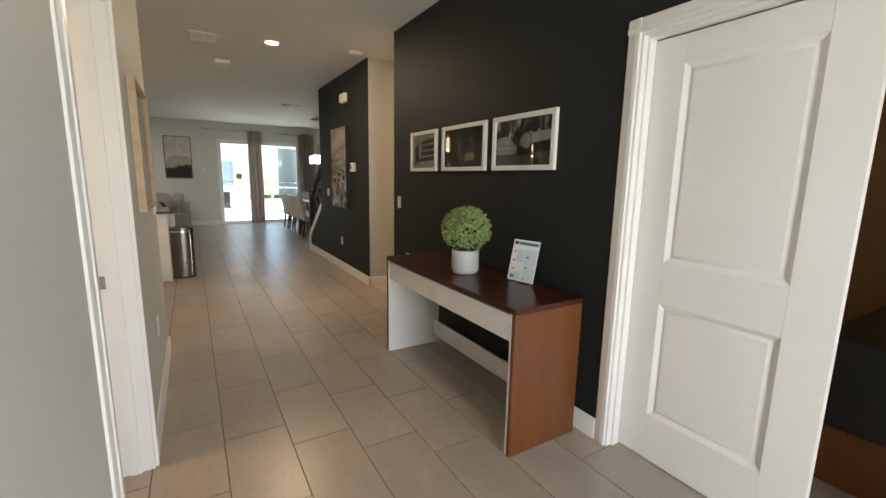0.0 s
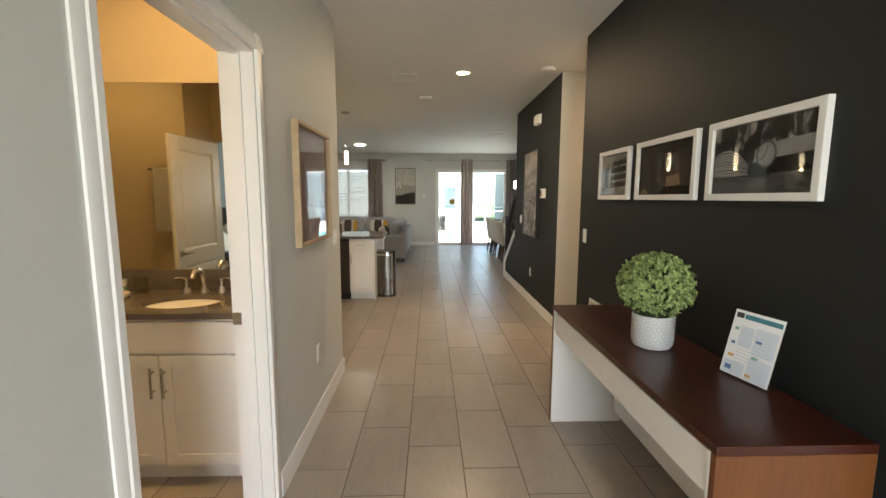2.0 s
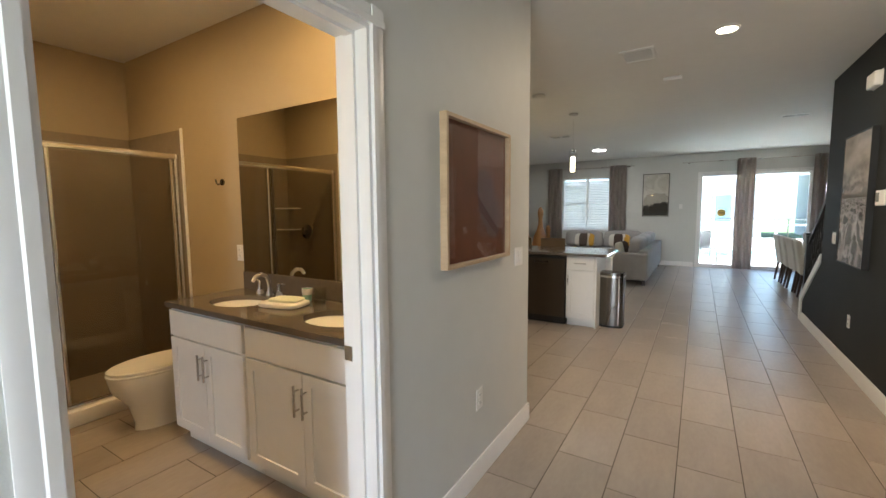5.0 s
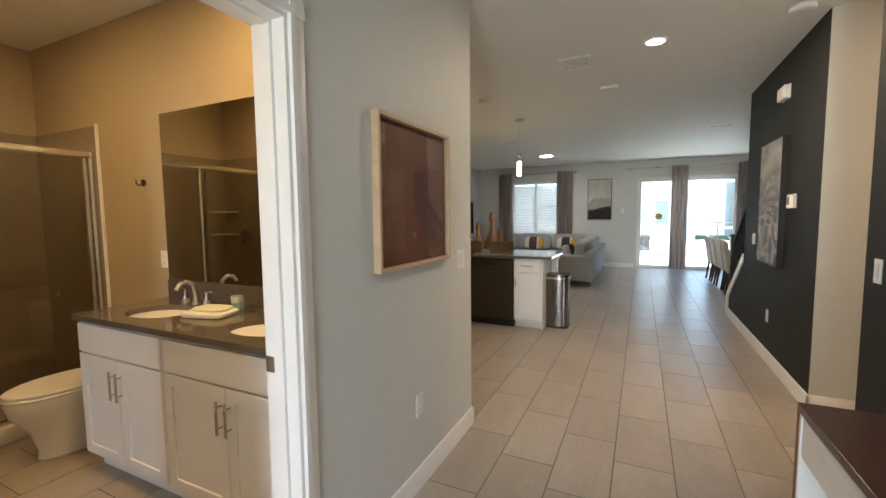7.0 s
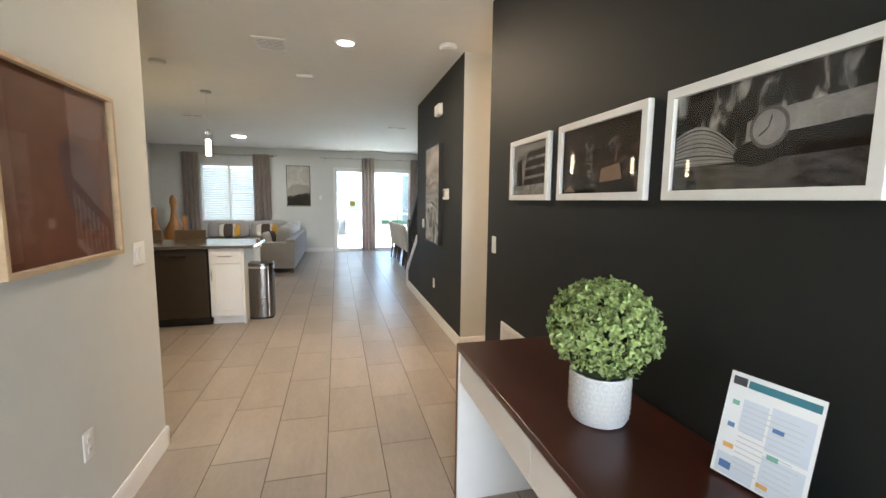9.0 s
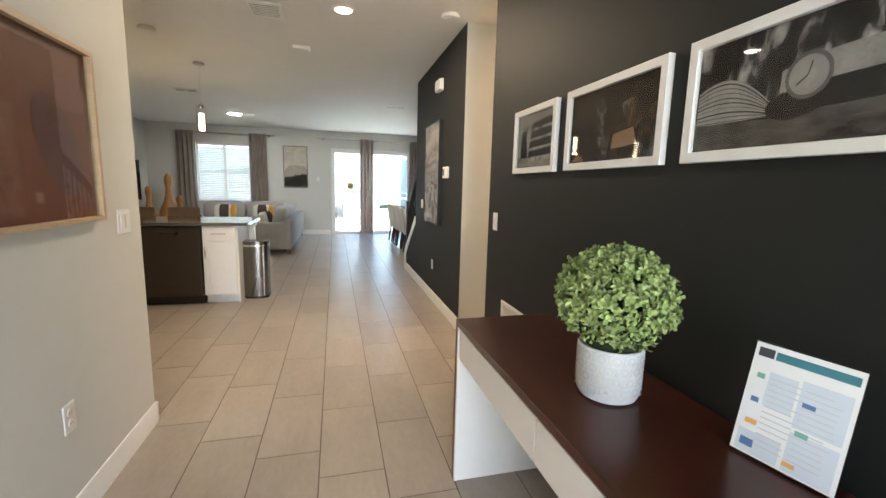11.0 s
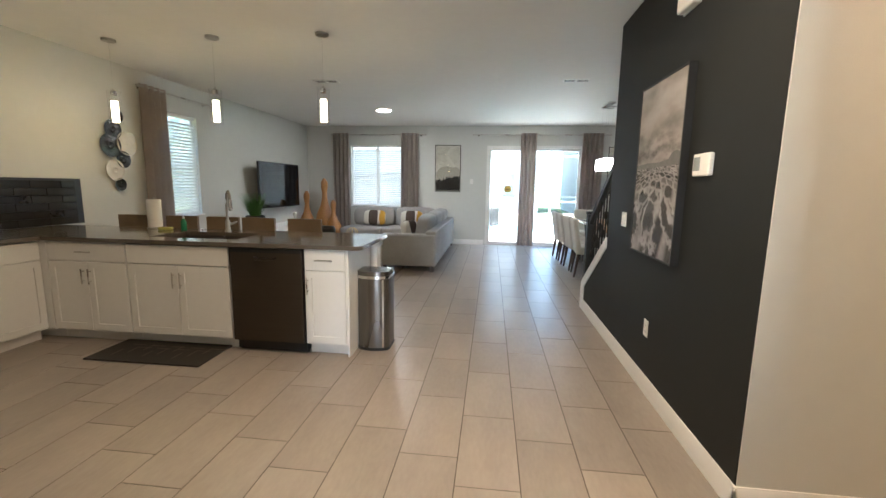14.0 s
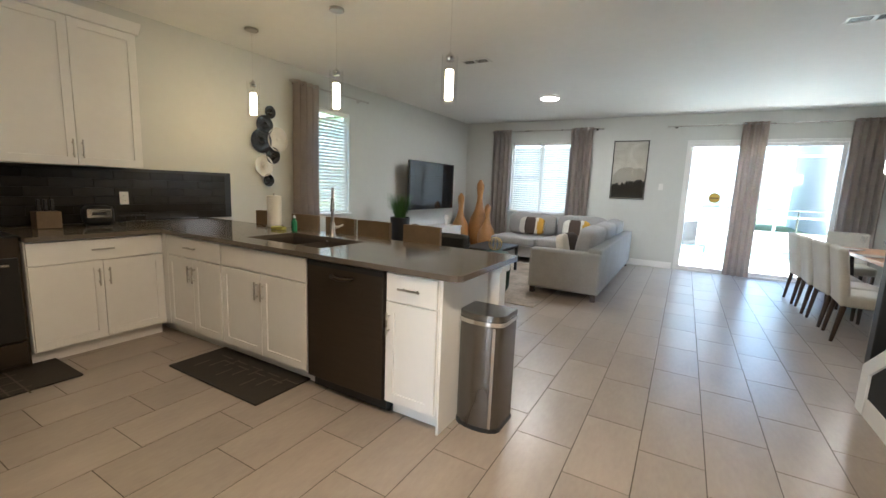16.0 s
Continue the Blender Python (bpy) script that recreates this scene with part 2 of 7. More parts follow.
BLACK = mat("black_plastic", (0.012, 0.012, 0.012), 0.4, var=0.1)
BLACKIRON = mat("black_iron", (0.012, 0.012, 0.012), 0.45, var=0.2, scale=10)
SOFA = mat("grey_sofa_fabric", (0.30, 0.29, 0.28), 0.9, var=0.10, scale=6, bump=0.5, bscale=350)
CREAM = mat("cream_fabric", (0.58, 0.55, 0.49), 0.9, var=0.06, scale=6, bump=0.4, bscale=350)
CURTAIN = mat("taupe_curtain", (0.43, 0.37, 0.325), 0.75, var=0.10, scale=4, bump=0.25, bscale=300)
DARKWOOD = mat("dark_leg_wood", (0.045, 0.025, 0.014), 0.4, var=0.2, scale=5)
TABLEWOOD = mat("honey_table_wood", (0.42, 0.20, 0.075), 0.35, var=0.25, scale=2, stretch=(6, 0.6, 6))
STOOLWOOD = mat("stool_leather", (0.150, 0.102, 0.058), 0.5, var=0.2, scale=6, bump=0.2, bscale=120)
GOURD = mat("carved_wood", (0.36, 0.17, 0.05), 0.4, var=0.25, scale=4)
PORCELAIN = mat("porcelain", (0.80, 0.78, 0.73), 0.12, var=0.02)
PLASTIC = mat("white_plastic", (0.75, 0.74, 0.71), 0.4, var=0.02)
SHOWERTILE = mat("shower_wall_panel", (0.30, 0.25, 0.19), 0.25, var=0.10, scale=3)
RUBBER = mat("dark_floor_mat", (0.030, 0.025, 0.020), 0.8, var=0.25, scale=12, bump=0.4, bscale=90)
MIRROR = mat("mirror", (0.72, 0.71, 0.62), 0.02, metal=1.0, var=0.0, rvar=0.0)
PANE = glass_mat("tinted_window_glass", (0.75, 0.78, 0.77))
PICGLASS = glass_mat("picture_glass")
SHOWERGLASS = glass_mat("shower_glass", (0.80, 0.78, 0.74))
BATHWALL = mat("tan_bathroom_paint", (0.44, 0.355, 0.225), 0.6, var=0.03, scale=1.2, bump=0.12, bscale=160)
TEALWALL = mat("bedroom_paint", (0.22, 0.25, 0.26), 0.6, var=0.03, bump=0.1, bscale=160)
SINKM = mat("dark_composite_sink", (0.045, 0.036, 0.028), 0.45, var=0.15, scale=30)
BROWNWALL = mat("den_paint", (0.30, 0.20, 0.11), 0.6, var=0.04, bump=0.1, bscale=160)


# ---------- the shell ----------
XL, XR, XD = -0.118, 1.918, 2.012
BACK = 13.20
KL = -3.60


def wall(name, boxes, material, label, category="wall"):
    bm = bmesh.new()
    for a, b in boxes:
        box(bm, a, b)
    return solid(name, bm, material, label, category, "structure")


wall("wall_hall_west", [((XL - 0.14, -2.0, 0), (XL, 1.405, CEIL)), ((XL - 0.14, 1.405, 2.06), (XL, 2.265, CEIL)), ((XL - 0.14, 2.265, 0), (XL, 3.81, CEIL))], WALL, "light grey painted hallway wall with a bathroom doorway")
wall("wall_hall_east", [((XR, -0.315, 2.05), (XR + 0.14, 1.31, CEIL)), ((XR, 1.31, 0), (XR + 0.14, 4.02, CEIL)), ((XR, -2.0, 0), (XR + 0.14, -0.315, CEIL))], BLACKWALL, "charcoal black painted hallway accent wall")
wall("wall_stair_side", [((XD, 4.982, 0), (XD + 0.12, 7.22, CEIL))], BLACKWALL, "charcoal black painted wall beside the staircase")
wall("wall_side_hall_north", [((XD + 0.004, 4.975, 0), (5.0, 5.10, CEIL))], WALL, "pale painted wall of the side hall")
wall("wall_side_hall_south", [((XR + 0.14, 3.9, 0), (5.0, 4.015, CEIL)), ((XR + 0.004, 4.0, 0), (XR + 0.14, 4.024, CEIL))], WALL, "pale painted wall of the side hall")
wall("wall_side_hall_end", [((5.0, 3.9, 0), (5.12, 5.1, CEIL))], WALL, "pale painted end wall of the side hall")
wall("wall_living_west", [((KL - 0.14, 3.0, 0), (KL, 8.42, CEIL)), ((KL - 0.14, 8.42, 0), (KL, 9.30, 0.90)), ((KL - 0.14, 8.42, 2.35), (KL, 9.30, CEIL)), ((KL - 0.14, 9.30, 0), (KL, BACK + 0.14, CEIL))], WALL, "light grey painted wall of kitchen and living room")
WX0, WX1, WZ0, WZ1 = -2.50, -1.20, 0.88, 2.33
SX0, SX1, SZ1 = 0.79, 2.985, 2.33
wall("wall_living_north", [((KL, BACK, 0), (WX0, BACK + 0.14, CEIL)), ((WX0, BACK, 0), (WX1, BACK + 0.14, WZ0)), ((WX0, BACK, WZ1), (WX1, BACK + 0.14, CEIL)), ((WX1, BACK, 0), (SX0, BACK + 0.14, CEIL)), ((SX0, BACK, SZ1), (SX1, BACK + 0.14, CEIL)), ((SX1, BACK, 0), (4.6, BACK + 0.14, CEIL))], WALL, "light grey painted wall with window and patio door")
wall("wall_dining_east", [((4.48, 5.1, 0), (4.6, BACK, CEIL))], WALL, "light grey painted wall of the dining area")
wall("wall_stair_far", [((3.10, 5.1, 0), (3.22, 8.2, CEIL))], WALL, "light painted wall on the far side of the stairs")
wall("wall_kitchen_south", [((KL, 3.69, 0), (XL - 0.14, 3.81, CEIL))], WALL, "light grey painted wall behind the kitchen")
wall("wall_bath_north", [((KL, 2.955, 0), (XL - 0.14, 3.08, CEIL))], BATHWALL, "warm tan painted bathroom wall")
wall("wall_bath_west", [((KL - 0.14, -3.9, 0), (KL, 3.0, CEIL))], BATHWALL, "tan painted bathroom wall")
BS = 0.73
wall("wall_bath_south", [((KL, BS - 0.12, 0), (-1.76, 1.24, CEIL)), ((-1.76, BS - 0.12, 2.05), (-0.94, BS, CEIL)), ((-0.94, BS - 0.12, 0), (XL - 0.14, BS, CEIL))], BATHWALL, "tan painted bathroom wall with a doorway to the bedroom")
wall("wall_bedroom_south", [((KL, -3.9, 0), (XL - 0.14, -3.78, CEIL)), ((XL - 0.20, -3.78, 0), (XL - 0.145, -2.0, CEIL))], TEALWALL, "grey blue painted bedroom wall")
wall("wall_bedroom_west", [((KL + 0.005, -3.78, 0), (KL + 0.03, BS - 0.12, CEIL))], TEALWALL, "grey blue painted bedroom wall")
wall("wall_entry", [((XL - 0.14, -2.14, 0), (0.35, -2.0, CEIL)), ((0.35, -2.14, 2.25), (1.45, -2.0, CEIL)), ((1.45, -2.14, 0), (XR + 0.14, -2.0, CEIL))], WALL, "light painted entry wall with an open front doorway")
wall("wall_den", [((XR + 0.14, -1.6, 0), (4.5, -1.48, CEIL)), ((4.38, -1.48, 0), (4.5, 1.6, CEIL)), ((XR + 0.14, 1.5, 0), (4.38, 1.6, CEIL))], BROWNWALL, "brown painted walls of a dim side room")
solid("ceiling", B((KL - 0.14, -3.9, CEIL), (5.12, BACK + 0.14, CEIL + 0.15)), CEILING, "flat off-white textured ceiling", "ceiling", "structure")

# baseboards
def baseboard(name, a, b, face):
    """From a to b along the foot of a wall; face is the way the board looks."""
    t, h = 0.014, 0.115
    (x0, y0), (x1, y1) = a, b
    bm = bmesh.new()
    if face in ("+x", "-x"):
        s = 1 if face == "+x" else -1
        prism(bm, [(x0, 0), (x0 + s * t, 0), (x0 + s * t, h - 0.02), (x0 + s * t * 0.5, h), (x0, h)], "y", y0, y1)
    else:
        s = 1 if face == "+y" else -1
        prism(bm, [(y0, 0), (y0 + s * t, 0), (y0 + s * t, h - 0.02), (y0 + s * t * 0.5, h), (y0, h)], "x", x0, x1)
    return solid(name, bm, WHITE, "white moulded skirting board along the wall", "baseboard", "structure")


baseboard("baseboard", (XL, -2.0), (XL, 1.34), "+x")
baseboard("baseboard", (XL, 2.33), (XL, 3.824), "+x")
baseboard("baseboard", (KL, 3.81), (XL + 0.014, 3.81), "+y")
baseboard("baseboard", (XR, 1.375), (XR, 4.02), "-x")
baseboard("baseboard", (XD, 4.961), (XD, 8.0), "-x")
baseboard("baseboard", (XD - 0.014, 4.975), (5.0, 4.975), "-y")
baseboard("baseboard", (KL, 7.38), (KL, BACK), "+x")
baseboard("baseboard", (KL, BACK), (SX0 - 0.03, BACK), "-y")
baseboard("baseboard", (SX1 + 0.03, BACK), (4.48, BACK), "-y")
baseboard("baseboard", (-2.7, 2.955), (-1.93, 2.955), "-y")


# door casings
def casing(name, x, face, y0, y1, top, label):
    """Moulded trim round an opening in a wall that runs along y."""
    s = 1 if face == "+x" else -1
    w, t = 0.062, 0.016
    outline = [(0, 0), (s * t, 0), (s * t, w * 0.35), (s * t * 0.7, w * 0.42), (s * t * 0.7, w * 0.8), (s * t * 0.45, w), (0, w)]
    bm = bmesh.new()
    for y, sgn in ((y0, -1), (y1, 1)):
        prism(bm, [(x + s * 0.0005 + a, y + sgn * b) for a, b in outline], "z", 0.0, top + w)
    prism(bm, [(x + s * 0.0015 + a, top + b) for a, b in outline], "y", y0 - w, y1 + w)
    return solid(name, bm, WHITE, label, "door trim", "structure")


casing("trim_bath_door", XL, "+x", 1.405, 2.265, 2.06, "white moulded casing round the bathroom doorway")
casing("trim_double_door", XR, "-x", -0.315, 1.31, 2.05, "white moulded casing round the double doorway")
bm = bmesh.new()
box(bm, (XL - 0.142, 1.405, 0), (XL + 0.002, 1.42, 2.06))
box(bm, (XL - 0.142, 2.25, 0), (XL + 0.002, 2.265, 2.06))
box(bm, (XL - 0.142, 1.42, 2.045), (XL + 0.002, 2.25, 2.06))
box(bm, (XL - 0.09, 2.238, 0), (XL - 0.05, 2.25, 2.045))
box(bm, (XL - 0.09, 1.42, 2.033), (XL - 0.05, 2.238, 2.045))
solid("trim_bath_jamb", bm, WHITE, "white painted bathroom door jamb", "door jamb", "structure")
bm = bmesh.new()
box(bm, (XR - 0.002, -0.315, 0), (XR + 0.142, -0.302, 2.05))
box(bm, (XR - 0.002, 1.297, 0), (XR + 0.142, 1.31, 2.05))
box(bm, (XR - 0.002, -0.302, 2.037), (XR + 0.142, 1.297, 2.05))
box(bm, (XR + 0.03, 1.285, 0), (XR + 0.075, 1.297, 2.037))
box(bm, (XR + 0.03, -0.302, 2.025), (XR + 0.075, 1.285, 2.037))
solid("trim_double_jamb", bm, WHITE, "white painted jamb of the double doorway", "door jamb", "structure")
bm = bmesh.new()
box(bm, (XL - 0.1405, 2.2475, 0.892), (XL - 0.102, 2.2505, 0.948), 0.001)
strike = solid("strike_plate", bm, NICKEL, "small brushed nickel strike plate on the door jamb", "strike plate")


def panel_door(name, label, w, h, t, m, category="door", handle=True, st=0.115, rails=(0.22, 0.80, 0.945)):
    """A two panel moulded door leaf; the hinge is at the origin and the leaf runs along +x."""
    d = thing(name, label, category, m, kind="structure")
    r, (za, zb, zc) = 0.0135, rails
    for x0, x1 in ((0, st), (w - st, w)):
        part("stile", B((x0, -t / 2, 0.006), (x1, t / 2, h), 0.001), WHITE, d)
    for z0, z1 in ((0.006, za), (zb, zc), (h - 0.12, h)):
        part("rail", B((st + 0.0005, -t / 2, z0), (w - st - 0.0005, t / 2, z1)), WHITE, d)
    for z0, z1 in ((za, zb), (zc, h - 0.12)):
        pb = bmesh.new()
        for s in (-1, 1):
            ya, yb = s * (t / 2 - r + 0.0009), s * (t / 2 - 0.0004)
            for k, (i0, i1, d0, d1) in enumerate(((0.0, 0.022, yb, ya), (0.022, 0.027, ya, ya), (0.027, 0.040, ya, s * (t / 2 - 0.007)))):
                o = [(st + i0, z0 + i0), (w - st - i0, z0 + i0), (w - st - i0, z1 - i0), (st + i0, z1 - i0)]
                n = [(st + i1, z0 + i1), (w - st - i1, z0 + i1), (w - st - i1, z1 - i1), (st + i1, z1 - i1)]
                vo, vn = [pb.verts.new((p[0], d0, p[1])) for p in o], [pb.verts.new((p[0], d1, p[1])) for p in n]
                for j in range(4):
                    pb.faces.new((vo[j], vo[(j + 1) % 4], vn[(j + 1) % 4], vn[j]))
                if k == 2:
                    pb.faces.new(vn)
        part("panel", pb, WHITE, d)
    if not handle:
        return d
    hb = bmesh.new()
    for s in (-1, 1):
        rod(hb, (w - 0.06, s * t / 2, 0.92), (w - 0.06, s * (t / 2 + 0.008), 0.92), 0.032, seg=20)
        rod(hb, (w - 0.06, s * (t / 2 + 0.008), 0.92), (w - 0.06, s * (t / 2 + 0.05), 0.92), 0.011)
        tube(hb, [(w - 0.06, s * (t / 2 + 0.05), 0.92), (w - 0.11, s * (t / 2 + 0.052), 0.922), (w - 0.17, s * (t / 2 + 0.045), 0.918)], [0.011, 0.009, 0.007])
    part("door_handle", hb, NICKEL, d, "brushed nickel lever handle")
    return d


den_door = panel_door("door_den", "closed white two panel leaf of a double door", 0.787, 2.02, 0.035, pose(XR + 0.098, 1.295, 0.0, 0, 0, -90), handle=False, st=0.150, rails=(0.24, 0.815, 1.015))
bedroom_door = panel_door("door_bedroom", "open white two panel moulded door between bathroom and bedroom", 0.78, 2.02, 0.035, pose(-1.70, BS + 0.05, 0.0, 0, 0, 93))
bath_door = panel_door("door_bath", "white two panel moulded bathroom door standing open", 0.80, 2.02, 0.035, pose(XL - 0.146, 1.44, 0.0, 0, 0, 184))

# ---------- small wall fittings ----------
def plate(name, label, category, m, w=0.072, h=0.116, kind="switch", gangs=1):
    """A wall plate; it lies in the xz plane and looks along -y."""
    p = thing(name, label, category, m)
    part("plate", B((-w / 2, -0.006, -h / 2), (w / 2, 0, h / 2), 0.003), PLASTIC, p)
    if kind == "switch":
        for k in range(gangs):
            x = 0.046 * (k - (gangs - 1) / 2)
            part("rocker", B((x - 0.017, -0.011, -0.033), (x + 0.017, -0.005, 0.033), 0.002), PLASTIC, p)
    else:
        for z in (-0.021, 0.021):
            bm = bmesh.new()
            rod(bm, (0, -0.0085, z), (0, -0.005, z), 0.0165, seg=18)
            so = part("socket", bm, PLASTIC, p)
            sb = bmesh.new()
            for dx in (-0.006, 0.006):
                box(sb, (dx - 0.001, -0.0092, z - 0.005), (dx + 0.001, -0.008, z + 0.005))
            part("slots", sb, BLACK, so)
    return p


plate("light_switch", "white rocker light switch on the grey hallway wall", "light switch", pose(XL, 3.628, 1.152, 0, 0, 90), w=0.125, gangs=2)
plate("wall_outlet", "white double wall outlet on the grey hallway wall", "wall outlet", pose(XL, 3.075, 0.445, 0, 0, 90), kind="outlet")
plate("light_switch", "white rocker light switch on the charcoal wall", "light switch", pose(XR, 3.885, 1.14, 0, 0, -90))
plate("light_switch", "white rocker light switch on the charcoal stair wall", "light switch", pose(XD, 6.77, 1.135, 0, 0, -90), w=0.115, gangs=2)
plate("wall_outlet", "white double wall outlet low on the charcoal stair wall", "wall outlet", pose(XD, 6.11, 0.435, 0, 0, -90), kind="outlet")
plate("wall_outlet", "white wall outlet under the console table", "wall outlet", pose(XR, 3.05, 0.45, 0, 0, -90), kind="outlet")
plate("light_switch", "white rocker light switch on the side hall wall", "light switch", pose(2.66, 4.975, 1.137, 0, 0, 0))
plate("light_switch", "small white switch on the living room wall", "light switch", pose(0.443, BACK, 1.50, 0, 0, 0))
plate("wall_outlet", "white wall outlet on the dark backsplash", "wall outlet", pose(KL + 0.012, 6.32, 1.13, 0, 0, 90), kind="outlet")
plate("wall_outlet", "white wall outlet on the bathroom wall beside the mirror", "wall outlet", pose(-1.99, 2.955, 1.15, 0, 0, 0), kind="outlet")

th = thing("thermostat", "white square wall thermostat with a grey display", "thermostat", pose(XD, 5.53, 1.51, 0, 0, -90))
part("body", B((-0.085, -0.028, -0.058), (0.085, 0, 0.058), 0.008), PLASTIC, th)
part("screen", B((-0.07, -0.0305, -0.03), (-0.005, -0.027, 0.04), 0.001), mat("lcd_grey", (0.25, 0.27, 0.26), 0.2), th, "grey display")
ch = thing("door_chime", "white plastic door chime box high on the charcoal wall", "door chime", pose(XD, 5.865, 2.445, 0, 0, -90))
part("body", B((-0.10, -0.05, -0.058), (0.10, 0, 0.058), 0.014, 3), PLASTIC, ch)
part("backplate", B((-0.105, -0.008, -0.062), (0.105, 0, 0.062), 0.003), PLASTIC, ch)


def vent(name, label, x, y, z, w, d, slats, m=None, fill=0.09):
    """A ceiling or wall grille in its own xy plane that looks along -z."""
    v = thing(name, label, "air vent", m or pose(x, y, z))
    bm = bmesh.new()
    f = 0.025
    box(bm, (-w / 2, -d / 2, -0.010), (w / 2, -d / 2 + f, 0), 0.003)
    box(bm, (-w / 2, d / 2 - f, -0.010), (w / 2, d / 2, 0), 0.003)
    box(bm, (-w / 2, -d / 2 + f, -0.010), (-w / 2 + f, d / 2 - f, 0), 0.003)
    box(bm, (w / 2 - f, -d / 2 + f, -0.010), (w / 2, d / 2 - f, 0), 0.003)
    part("frame", bm, PLASTIC, v)
    # black sheet stands in for the shade of the duct between the slats
    part("duct_shade", B((-w / 2 + f, -d / 2 + f, -0.0025), (w / 2 - f, d / 2 - f, -0.0005)), BLACK, v)
    sm = None
    for k in range(slats):
        y0 = -d / 2 + f + (k + 0.5) * (d - 2 * f) / slats
        if sm is None:
            b = bmesh.new()
            t = (fill if name == "ceiling_vent" else 0.20) * (d - 2 * f) / slats
            z0, z1 = (-0.0040, -0.0085) if fill > 0.12 else ((-0.0055, -0.0045) if name == "ceiling_vent" else (-0.0105, -0.004))
            prism(b, [(-t, z0), (t, z1), (t, z1 + 0.0012), (-t, z0 + 0.0012)], "x", -w / 2 + f, w / 2 - f)
            sm = mesh_of("slat", b, PLASTIC)
        s = new("slat", sm)
        s.location = (0, y0, 0)
        s.parent = v
    if w > 0.3 and slats < 12:
        part("divider", B((-0.012, -d / 2 + f, -0.0105), (0.012, d / 2 - f, -0.002)), PLASTIC, v)
    return v


vent("ceiling_vent", "white metal ceiling air vent over the hallway", 0.335, 5.265, CEIL, 0.27, 0.33, 8, fill=0.16)
vent("ceiling_vent", "white metal ceiling air vent near the stairs", 1.98, 9.10, CEIL, 0.36, 0.17, 6)
vent("ceiling_vent", "white metal ceiling air vent over the dining area", 2.93, 10.98, CEIL, 0.34, 0.2, 6, m=pose(2.93, 10.98, CEIL, 0, 0, 90))
vent("ceiling_vent", "white metal ceiling air vent over the kitchen stools", -1.38, 8.97, CEIL, 0.34, 0.17, 6)
vent("return_grille", "white slatted return air grille low on the charcoal wall", 0, 0, 0, 0.62, 0.33, 20, m=pose(XR, 3.40, 0.485, 90, 0, 90))


def smoke_detector(x, y, label):
    s = thing("smoke_detector", label, "smoke detector", pose(x, y, CEIL))
    part("body", lathe(bmesh.new(), [(0.062, -0.036), (0.072, -0.03), (0.076, -0.012), (0.070, 0.0)]), PLASTIC, s)
    part("ring", lathe(bmesh.new(), [(0.040, -0.0395), (0.045, -0.0385), (0.045, -0.034), (0.040, -0.034)]), PLASTIC, s)


smoke_detector(1.83, 4.87, "white round smoke detector on the ceiling by the side hall")
# an unlit recessed disc, built with the smoke detector's shape
smoke_detector(-0.82, 6.04, "white round unlit recessed disc on the kitchen ceiling")
sd = thing("ceiling_sensor", "small white square sensor on the hallway ceiling", "sensor", pose(0.557, 6.15, CEIL))
part("body", B((-0.085, -0.06, -0.035), (0.085, 0.06, 0), 0.012, 3), PLASTIC, sd)


LENS = glow("lamp_lens", (1.0, 0.76, 0.46), 3.0)


def downlight(x, y, label, r=0.085):
    d = thing("recessed_light", label, "ceiling light", pose(x, y, CEIL))
    bm = bmesh.new()
    seg = 32
    ring = [[bm.verts.new((q * math.cos(2 * math.pi * k / seg), q * math.sin(2 * math.pi * k / seg), z)) for k in range(seg)] for q, z in ((r, 0), (r, -0.004), (r - 0.012, -0.011), (r - 0.018, -0.011), (r - 0.02, -0.002))]
    for a, b in zip(ring, ring[1:]):
        for k in range(seg):
            bm.faces.new((a[k], a[(k + 1) % seg], b[(k + 1) % seg], b[k]))
    part("trim_ring", bm, PLASTIC, d)
    bm = bmesh.new()
    rod(bm, (0, 0, -0.004), (0, 0, -0.0005), r - 0.02, seg=28)
    part("lens", bm, LENS, d, "glowing lens")


downlight(0.965, 5.045, "lit warm recessed ceiling light in the hallway")
downlight(-1.1, 4.75, "lit warm recessed ceiling light over the kitchen floor")
downlight(-0.80, 2.25, "unseen lit amber recessed ceiling light in the bathroom", 0.1)
# fixture added to go with the shower fill, not a known light
downlight(-2.3, 1.9, "unseen lit amber recessed ceiling light in the bathroom")
downlight(3.3, 4.5, "lit warm recessed ceiling light in the side hall")
downlight(3.4, -0.3, "dim amber recessed ceiling light in the side room")
ll = thing("disc_light", "lit white surface mounted disc light on the living room ceiling", "ceiling light", pose(-1.13, 11.10, CEIL))
part("base", lathe(bmesh.new(), [(0.125, -0.020), (0.15, -0.016), (0.155, 0.0)], 36), PLASTIC, ll)
bm = bmesh.new()
rod(bm, (0, 0, -0.026), (0, 0, -0.0201), 0.13, seg=36)
part("lens", bm, glow("disc_lens", (1.0, 0.92, 0.80), 2.5), ll, "glowing lens")

